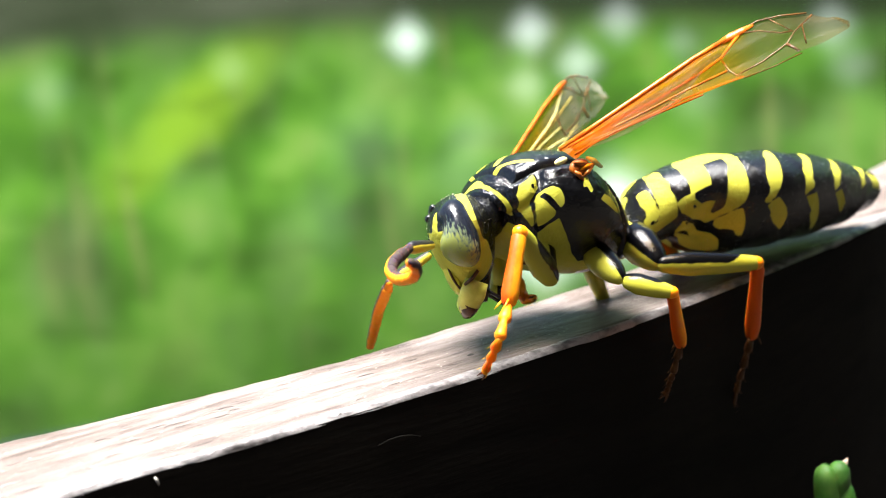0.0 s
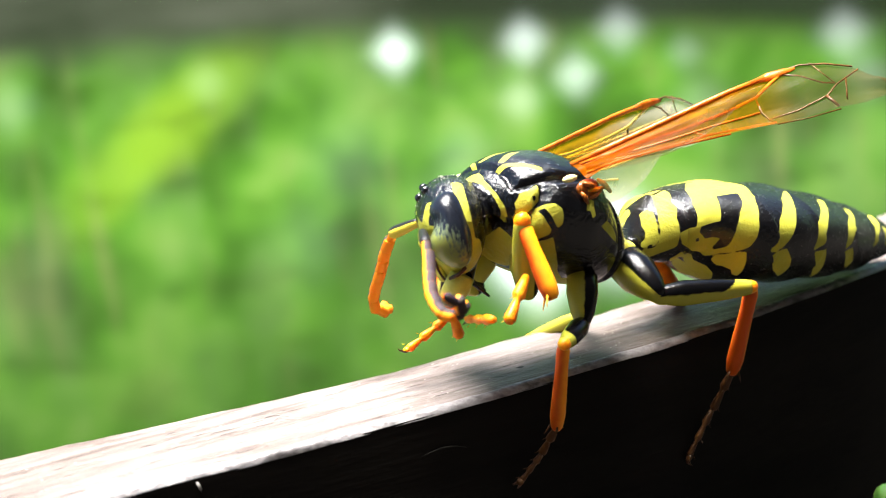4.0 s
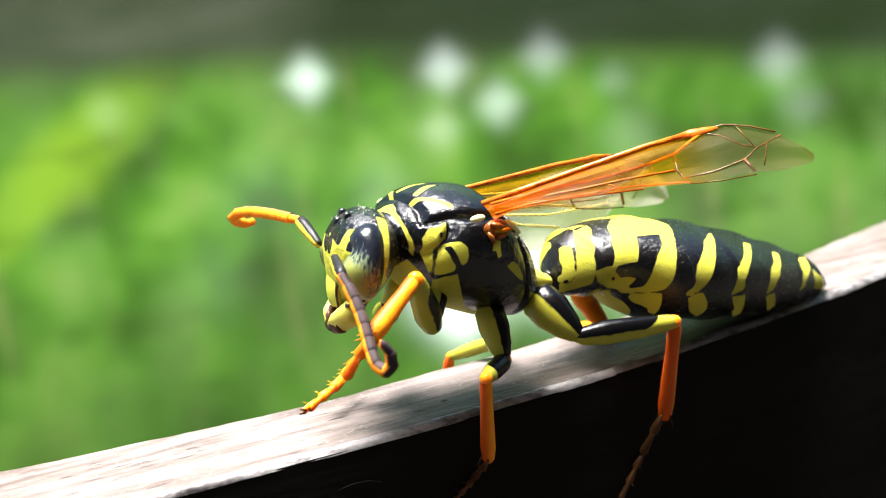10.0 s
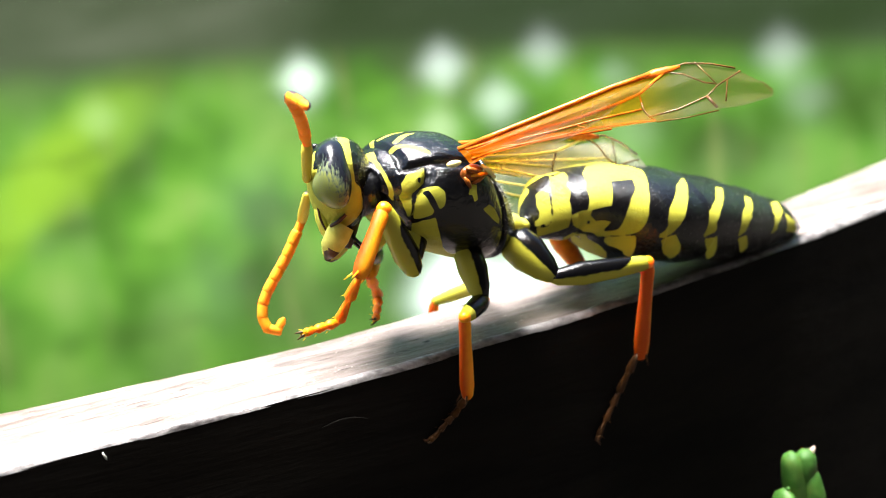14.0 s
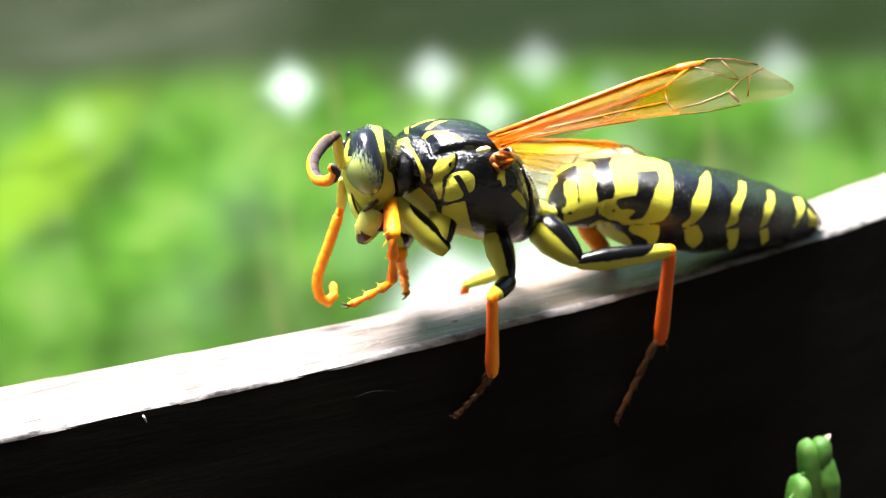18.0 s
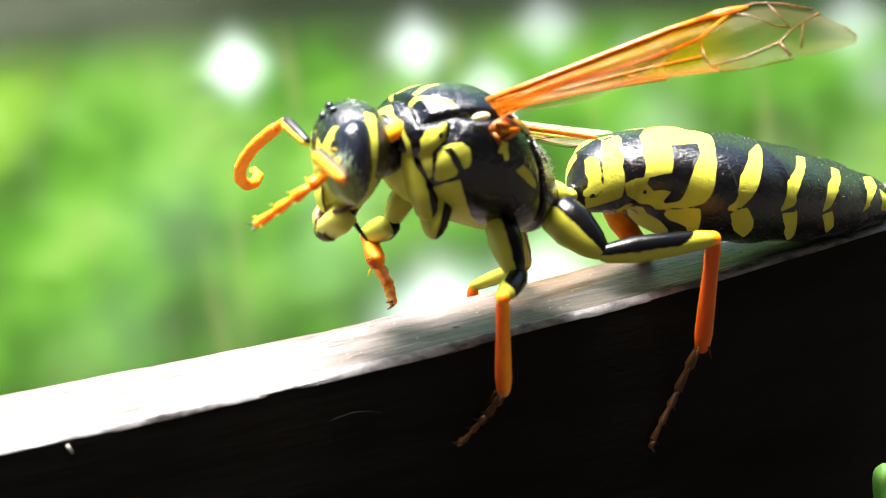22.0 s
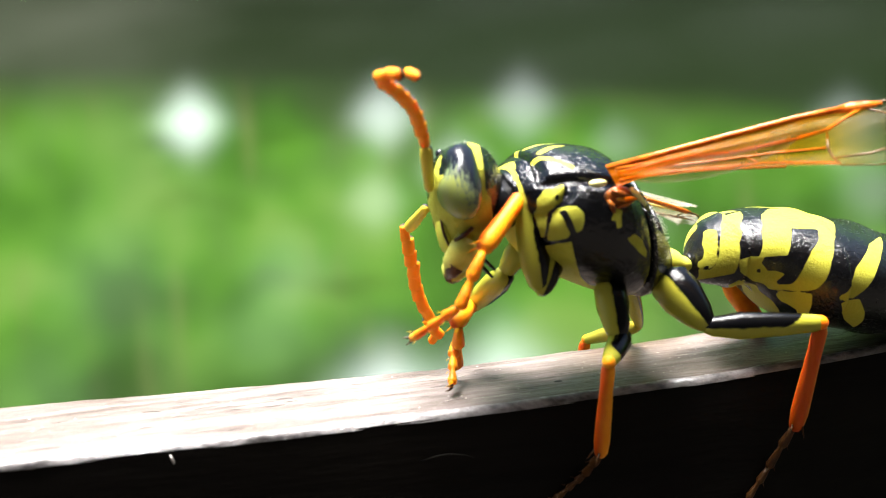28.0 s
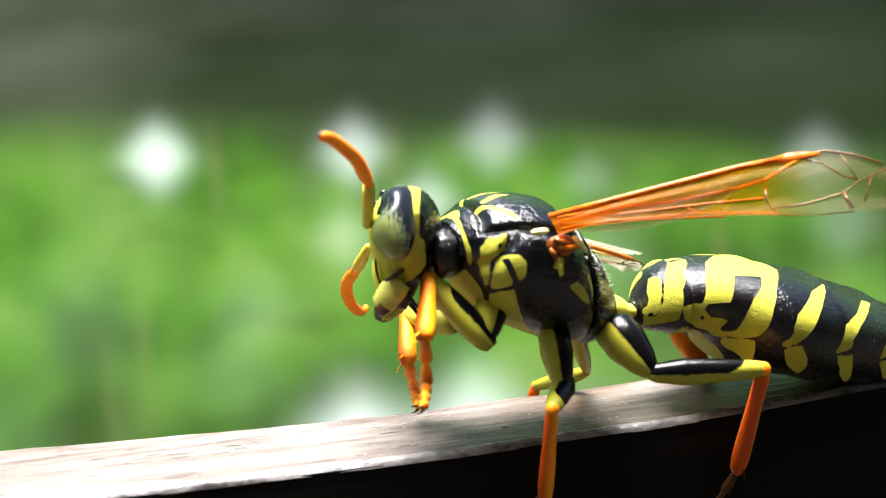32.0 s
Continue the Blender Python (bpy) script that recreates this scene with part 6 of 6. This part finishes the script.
FORELEG_RIGHT = [
    (0, -0.4, 0.7, 1.73, 0.55, 1.36, 2.2, -0.12, 0.5, 1.59, 0.5, 1.17, 1.33, 0, 0.36, 1.38),
    (1, -0.4, 0.7, 1.73, -0.8, 1.27, 3.05, -1.99, 0.88, 3.01, -2.88, 0.56, 3.11, -3.8, 0.41, 3.29),
    (2, -0.4, 0.7, 1.73, -0.13, 1.92, 1.83, -1.26, 1.39, 1.96, -2.1, 0.95, 2.01, -2.95, 0.55, 2.1),
    (3, -0.4, 0.7, 1.73, -0.01, 1.89, 1.74, -0.66, 0.82, 1.78, -0.17, 1.3, 1.12, -1.08, 1.43, 0.87),
    (6, -0.4, 0.7, 1.73, -0.42, 1.94, 1.89, -1.36, 1.13, 1.74, -2.2, 0.71, 1.58, -3.03, 0.26, 1.64),
    (7, -0.4, 0.7, 1.73, -0.02, 1.73, 1.13, -0.78, 0.74, 0.97, -0.44, 1.45, 0.44, -1, 0.7, 0.54),
    (8, -0.4, 0.7, 1.73, -0.79, 1.24, 2.85, -1.84, 0.59, 3.06, -1.78, 1.47, 2.72, -2.59, 1.05, 3),
    (9, -0.4, 0.7, 1.73, 0.15, 1.66, 1.15, -0.99, 1.22, 0.89, -1.72, 0.61, 0.79, -1.6, 1.44, 0.34),
    (10, -0.4, 0.7, 1.73, 0.28, 1.66, 1.32, -0.7, 0.91, 1.16, -0.64, 1.67, 0.6, -1.37, 1.07, 0.49),
    (11, -0.4, 0.7, 1.73, 0.32, 1.72, 1.82, -0.46, 0.86, 1.35, -0.47, 1.56, 0.72, -1.24, 1.02, 0.6),
    (12, -0.4, 0.7, 1.73, -0.19, 1.92, 1.56, -0.74, 0.81, 1.39, -0.29, 1.27, 0.69, -0.77, 0.48, 0.49),
    (13, -0.4, 0.7, 1.73, 0.25, 1.72, 1.42, -0.45, 0.69, 1.34, -0.03, 1.28, 0.72, -0.52, 0.48, 0.57),
    (14, -0.4, 0.7, 1.73, 0.33, 1.67, 1.43, -0.45, 0.7, 1.4, 0.02, 1.24, 0.78, -0.54, 0.49, 0.62),
    (17, -0.4, 0.7, 1.73, 0.16, 1.77, 1.41, -0.41, 0.66, 1.36, -0.08, 1.33, 0.77, -0.51, 0.49, 0.67),
    (18, -0.4, 0.7, 1.73, 0.2, 1.73, 1.35, -0.5, 0.7, 1.37, -0.05, 1.35, 0.84, -0.51, 0.53, 0.69),
    (19, -0.4, 0.7, 1.73, 0.32, 1.63, 1.31, -0.39, 0.61, 1.21, 0.04, 1.28, 0.69, -0.43, 0.46, 0.6),
    (20, -0.4, 0.7, 1.73, 0.16, 1.68, 1.18, -0.39, 0.57, 1.03, 0.04, 1.27, 0.56, -0.45, 0.46, 0.57),
    (21, -0.4, 0.7, 1.73, 0, 1.84, 1.4, -0.47, 0.7, 1.2, -0.04, 1.34, 0.65, -0.45, 0.48, 0.57),
    (22, -0.4, 0.7, 1.73, -0.18, 1.89, 1.43, -0.65, 0.76, 1.2, -0.18, 1.38, 0.65, -0.59, 0.52, 0.59),
    (23, -0.4, 0.7, 1.73, -0.06, 1.8, 1.25, -0.78, 0.79, 1.14, -0.38, 1.46, 0.6, -0.7, 0.57, 0.49),
    (24, -0.4, 0.7, 1.73, -0.65, 1.9, 1.47, -1.57, 1.23, 0.96, -2.26, 0.58, 0.9, -2.37, 1.46, 0.57),
    (25, -0.4, 0.7, 1.73, -0.77, 1.86, 1.46, -1.54, 0.91, 1.19, -1.74, 1.65, 0.62, -2.47, 1.04, 0.56),
    (26, -0.4, 0.7, 1.73, -0.44, 1.95, 1.7, -1.35, 1.11, 1.53, -2.1, 0.59, 1.27, -2.54, 1.31, 0.84),
    (29, -0.4, 0.7, 1.73, -0.51, 1.64, 0.92, -1.08, 0.53, 0.84, -0.75, 1.32, 0.43, -1.16, 0.47, 0.49),
    (30, -0.4, 0.7, 1.73, -0.47, 1.94, 1.89, -0.91, 1.07, 1.11, -1.48, 0.38, 0.78, -1.5, 1.24, 0.38),
    (31, -0.4, 0.7, 1.73, -0.57, 1.93, 1.61, -1.01, 0.8, 1.32, -0.7, 1.43, 0.67, -1.09, 0.58, 0.49),
    (32, -0.4, 0.7, 1.73, -0.63, 1.93, 1.72, -1.06, 0.9, 1.16, -0.71, 1.5, 0.51, -1.04, 0.61, 0.48),
]
MIDLEG_LEFT = [
    (0, 0.74, -0.75, 1.7, 0.47, -1.39, 1.19, 0.93, -1.94, 0.67, 1.63, -0.93, -0.39, 1.61, -0.5, -0.85, 1.67, -0.08, -1.19),
    (1, 0.74, -0.75, 1.7, 0.47, -1.53, 1.42, 1.06, -2.27, 1.04, 1.88, -1.46, -0.1, 1.97, -1.09, -0.6, 2.05, -0.72, -1),
    (2, 0.74, -0.75, 1.7, 0.21, -1.18, 1.17, -0.43, -1.64, 0.94, -0.16, -0.88, -0.47, -0.03, -0.41, -0.86, -0.07, -0.11, -1.15),
    (3, 0.74, -0.75, 1.7, 0.16, -1, 1.11, -0.59, -1.29, 0.95, -0.57, -0.57, -0.5, -0.7, -0.2, -1, -0.94, 0.1, -1.39),
    (5.5, 0.74, -0.75, 1.7, 0.71, -1.1, 0.91, 0, -1.5, 0.85, 0.2, -1.1, -0.71, 0.23, -0.65, -1.15, -0.14, -0.58, -1.43),
    (16.5, 0.74, -0.75, 1.7, 0.71, -1.1, 0.91, 0.04, -1.5, 0.83, 0.17, -1.07, -0.73, 0.12, -0.61, -1.17, -0.27, -0.57, -1.43),
    (23, 0.74, -0.75, 1.7, 0.71, -1.1, 0.91, 0.21, -1.5, 0.77, 0.27, -1.09, -0.8, 0.21, -0.61, -1.24, -0.18, -0.58, -1.49),
    (28.5, 0.74, -0.75, 1.7, 0.71, -1.1, 0.91, 0.3, -1.5, 0.73, 0.34, -1.1, -0.84, 0.29, -0.65, -1.28, -0.09, -0.59, -1.56),
    (32, 0.74, -0.75, 1.7, 0.71, -1.1, 0.91, 0.3, -1.5, 0.73, 0.33, -1.1, -0.84, 0.25, -0.65, -1.28, -0.12, -0.59, -1.55),
]
HINDLEG_LEFT = [
    (0, 1.88, -0.6, 1.63, 1.53, -1.34, 1.1, 3.07, -2.04, 0.42, 3.55, -0.78, -0.94, 3.75, -0.08, -1.53, 3.77, 0.45, -2.09),
    (1, 1.88, -0.6, 1.63, 1.46, -1.41, 1.29, 2.99, -1.87, 0.42, 3.26, -2.82, -1.01, 3.11, -3.09, -1.93, 2.74, -3.18, -2.91),
    (2, 1.88, -0.6, 1.63, 1.5, -1.36, 1.16, 3.16, -2.03, 0.85, 3.58, -0.84, -0.6, 3.53, -0.51, -1.17, 3.14, -0.4, -1.6),
    (3, 1.88, -0.6, 1.63, 1.49, -1.4, 1.24, 3.17, -2.02, 0.88, 3.51, -0.85, -0.61, 3.42, -0.31, -1.35, 2.95, -0.12, -1.9),
    (5.5, 1.88, -0.6, 1.63, 2.21, -1.25, 0.98, 3.97, -1.75, 0.92, 4.04, -1.18, -0.91, 3.89, -0.73, -1.72, 3.28, -0.72, -2.44),
    (32, 1.88, -0.6, 1.63, 2.21, -1.25, 0.98, 3.97, -1.75, 0.92, 3.82, -1.16, -0.9, 3.59, -0.73, -1.7, 2.98, -0.72, -2.41),
]
WING_LEFT = [
    (0, 0.2, 3.9, -1.4, 0.5, -1.28, 3.56),
    (1, 0.4, 6.4, -0.8, 0.5, -1.28, 3.56),
    (2, -1.1, 5.1, 1.2, 0.5, -1.28, 3.56),
    (6, -7.0, 4.1, 2.5, 0.5, -1.28, 3.56),
    (8, -4.3, 5.7, 1.8, 0.5, -1.28, 3.56),
    (9, -3.6, 4.8, 1.5, 0.5, -1.28, 3.56),
    (12, -4.0, 4.3, 2.9, 0.5, -1.28, 3.56),
    (13, -3.3, 3.0, 4.0, 0.5, -1.28, 3.56),
    (19, -1.0, 1.8, 3.2, 0.5, -1.28, 3.56),
    (23, 1.4, 0.9, 6.0, 0.5, -1.28, 3.56),
    (26, 0.5, 1.0, 2.0, 0.5, -1.28, 3.56),
    (31, 2.4, 0.8, 1.0, 0.5, -1.28, 3.56),
    (32, 2.4, 0.8, 1.0, 0.5, -1.28, 3.56),
]
WING_RIGHT = [
    (0, 4.33, 1.99, 4.77),
    (1, 4.24, 1.99, 4.98),
    (2, 4.59, 1.55, 4.18),
    (3, 4.67, 1.04, 3.95),
    (6, 4.66, 0.79, 3.95),
    (9, 4.67, 0.55, 3.71),
    (13, 4.62, 0.19, 3.05),
    (17, 4.6, 0.18, 2.88),
    (19, 4.61, 0.67, 2.42),
    (23, 4.42, 2.05, 2.14),
    (26, 4.27, 2.45, 2.06),
    (32, 4.18, 2.63, 2.02),
]
WING_X, WING_Y = (0.874, -0.417, 0.249), (-0.084, -0.636, -0.767)


def turned(row):
    """A pose from a rotation vector in degrees and a place in millimetres."""
    v = Vector(row[1:4])
    m = Matrix.Rotation(radians(v.length), 4, v.normalized()) if v.length > 1e-6 else Matrix.Identity(4)
    m.translation = Vector(row[4:7]) * MM
    return m


def joints(row):
    return [Vector(row[i:i + 3]) for i in range(1, len(row), 3)]


def held(rows):
    """Rows stretched to the clip's whole length."""
    rows = list(rows)
    if rows[0][0] > 0:
        rows.insert(0, (0, rows[0][1]))
    if rows[-1][0] < 32:
        rows.append((32, rows[-1][1]))
    return rows


def move_antenna(pieces, table, side):
    rows = [[] for _ in pieces]
    for row in table:
        p = joints(row)
        whip = p[1:]
        # the dark side lies outwards where the whip hangs, and turns away where it stands
        up = max(-1.0, min(1.0, (whip[3] - whip[0]).normalized().z * 2.5))
        dark = Vector((0.35, up if side < 0 else 1.0, 0.15))
        rows[0].append((row[0], aim(p[0], p[1], Vector((0.5, 0.25, 0.8)))))
        along = np.concatenate([[0], np.cumsum([(b - a).length for a, b in zip(whip, whip[1:])])])
        at = lambda s: Vector([float(np.interp(s, along, [q[k] for q in whip])) for k in range(3)])
        step = along[-1] / FLAG_COUNT
        for k in range(FLAG_COUNT):
            rows[k + 1].append((row[0], aim(at(k * step), at((k + 1) * step), dark)))
    for piece, r in zip(pieces, rows):
        walk(piece, held(r))


def move_leg(pieces, table, hint, lengths, skip=0):
    rows = [[] for _ in pieces]
    for row in table:
        p = joints(row)[skip:]
        start = p[1] - (p[1] - p[0]).normalized() * lengths[0]
        for k in range(len(pieces)):
            # every piece begins where the one before it ends
            reach = (p[k + 1] - start).normalized() * lengths[k]
            rows[k].append((row[0], aim(start, start + reach, hint)))
            start = start + reach
    for piece, r in zip(pieces, rows):
        walk(piece, held(r))


def motions():
    walk(wasp, [(r[0], turned(r)) for r in BODY_ROWS])
    walk(head, [(r[0], turned(r)) for r in HEAD_ROWS])
    move_antenna(antenna_left, ANTENNA_LEFT, -1)
    move_antenna(antenna_right, ANTENNA_RIGHT, 1)
    move_leg(fore_left, FORELEG_LEFT, (1, 0, 0.1), FORE)
    move_leg(fore_right, FORELEG_RIGHT, (1, 0, 0.1), FORE)
    move_leg(mid_left, MIDLEG_LEFT, (1, 0, 0.3), (0.85, 1.62, 0.63, 0.55), 1)
    move_leg(hind_left, HINDLEG_LEFT, (0.2, 0, 1), (1.9, 1.92, 0.93, 0.94), 1)
    for hip, table, hint in ((mid_hip, MIDLEG_LEFT, (1, -0.7, 0.3)), (hind_hip, HINDLEG_LEFT, (0.4, 0, 1))):
        walk(hip, [(r[0], aim(joints(r)[0], joints(r)[1], hint)) for r in table])
    x, y = Vector(WING_X), Vector(WING_Y)
    rest = Matrix((x, y, x.cross(y))).transposed().to_4x4()
    rows = []
    for r in WING_LEFT:
        m = turned(r) @ rest
        rows.append((r[0], m))
    walk(wing_left, rows)
    rows = []
    for r in WING_RIGHT:
        a = Vector((0.62, 1.05, 3.3))
        # turned edge-on to fit the camera's view from the nineteenth second on
        hint = (0.28, -0.9, -0.15) if r[0] < 18 else (0.28, -0.35, -0.85) if r[0] < 21 else (-0.22, -0.15, -0.69)
        rows.append((r[0], aim(a, Vector(r[1:4]), hint)))
    walk(wing_right, rows)
    walk(belly, [(t, pose(*[c * MM for c in WAIST], 0, d, 0)) for t, d in BELLY_ROWS])
    walk(visitor, [(t, pose(x * MM, y * MM, z * MM, 0, tilt, 174)) for t, x, y, z, tilt in VISITS])
    # the backdrop is turned and slid to fit the camera's view: its brightest gap's bearing and height, and how much
    # nearer it stands
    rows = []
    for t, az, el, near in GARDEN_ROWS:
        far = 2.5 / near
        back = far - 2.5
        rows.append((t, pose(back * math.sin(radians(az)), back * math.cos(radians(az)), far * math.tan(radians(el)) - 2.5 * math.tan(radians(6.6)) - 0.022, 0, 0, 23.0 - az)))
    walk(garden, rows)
    walk(ripples, [(t, pose(37 * MM, 40 * MM, z * MM)) for t, z in ((0, -9.0), (6.2, -9.0), (6.5, -6.96), (7.9, -6.96), (8.8, -7.16), (9.2, -9.0), (32, -9.0))])


def settle(pieces, table, hint, skip=0):
    row = min(table, key=lambda r: abs(r[0] - 13))
    rest(pieces, joints(row)[skip:], hint)


def settle_antenna(pieces, table):
    p = joints(min(table, key=lambda r: abs(r[0] - 13)))
    n = len(pieces)
    pieces[0].matrix_basis = aim(p[0], p[1], (0.3, 1, 0))
    for k in range(1, n):
        a, b = (k - 1) * (len(p) - 2) / (n - 1), k * (len(p) - 2) / (n - 1)
        at = lambda s: p[1 + min(int(s), len(p) - 3)].lerp(p[2 + min(int(s), len(p) - 3)], s - min(int(s), len(p) - 3))
        pieces[k].matrix_basis = aim(at(a), at(b), (0.3, 1, 0))


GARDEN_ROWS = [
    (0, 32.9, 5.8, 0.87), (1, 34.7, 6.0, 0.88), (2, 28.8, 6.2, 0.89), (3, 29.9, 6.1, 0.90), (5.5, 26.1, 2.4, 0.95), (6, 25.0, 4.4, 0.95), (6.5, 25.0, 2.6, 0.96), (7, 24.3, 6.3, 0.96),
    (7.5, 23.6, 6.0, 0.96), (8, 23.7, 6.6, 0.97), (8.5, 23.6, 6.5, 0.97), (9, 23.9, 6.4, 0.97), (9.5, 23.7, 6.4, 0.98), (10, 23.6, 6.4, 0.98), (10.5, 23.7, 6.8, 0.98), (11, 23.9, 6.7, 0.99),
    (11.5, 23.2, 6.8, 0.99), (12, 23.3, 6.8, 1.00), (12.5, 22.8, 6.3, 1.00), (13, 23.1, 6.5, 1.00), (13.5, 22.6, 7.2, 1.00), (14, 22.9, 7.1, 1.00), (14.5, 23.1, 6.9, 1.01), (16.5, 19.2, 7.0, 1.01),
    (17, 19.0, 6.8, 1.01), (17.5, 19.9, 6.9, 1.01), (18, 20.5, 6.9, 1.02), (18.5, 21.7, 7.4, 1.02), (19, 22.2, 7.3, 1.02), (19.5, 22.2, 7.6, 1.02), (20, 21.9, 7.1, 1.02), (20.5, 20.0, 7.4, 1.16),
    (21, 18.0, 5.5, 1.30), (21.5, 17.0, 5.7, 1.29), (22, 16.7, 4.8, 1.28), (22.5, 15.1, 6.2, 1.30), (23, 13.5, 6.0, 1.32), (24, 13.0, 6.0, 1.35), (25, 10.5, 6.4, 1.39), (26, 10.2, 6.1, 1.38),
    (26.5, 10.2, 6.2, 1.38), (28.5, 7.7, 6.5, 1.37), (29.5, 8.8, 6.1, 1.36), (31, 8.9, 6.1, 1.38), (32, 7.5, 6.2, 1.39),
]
# the abdomen sinks a little towards the end; seconds, degrees
BELLY_ROWS = [(0, 0.0), (24, 0.0), (26.5, 0.3), (28.5, 1.7), (32, 1.7)]
# a second wasp alights on the water for a moment; seconds, place in millimetres, tilt
VISITS = [(0, 260, 140, 90, 0), (5.95, 260, 140, 90, 0), (6.25, 70, 48, 10, -14), (6.5, 40, 40, -5.5, -22), (6.75, 40.5, 41.0, -7.0, -4), (7.0, 37.0, 38.3, -7.0, -3), (7.4, 32.6, 36.2, -7.0, -3), (7.6, 30.5, 35.0, -7.0, -3), (7.8, 25, 20, -7.2, 0), (7.95, 40, 6, -9, 0), (8.4, 260, 0, 60, 0), (32, 260, 0, 60, 0)]
settle_antenna(antenna_left, ANTENNA_LEFT)
settle_antenna(antenna_right, ANTENNA_RIGHT)
settle(fore_left, FORELEG_LEFT, (1, 0, 0.1))
settle(fore_right, FORELEG_RIGHT, (1, 0, 0.1))
settle(mid_left, MIDLEG_LEFT, (1, 0, 0.3), 1)
settle(hind_left, HINDLEG_LEFT, (0.2, 0, 1), 1)
head.matrix_basis = turned(min(HEAD_ROWS, key=lambda r: abs(r[0] - 13)))
for wing, s in ((wing_left, -1), (wing_right, 1)):
    wing.matrix_basis = aim((0.6, s * 1.3, 3.4), (4.0, s * 2.4, 5.6 + 0.6 * s), (0.1, 1, 0.3))
visitor = tagged(copy_thing(wasp, pose(260 * MM, 140 * MM, 90 * MM, 0, 0, 174)), "second black and yellow wasp alighting on the water with raised wings", "wasp")
motions()
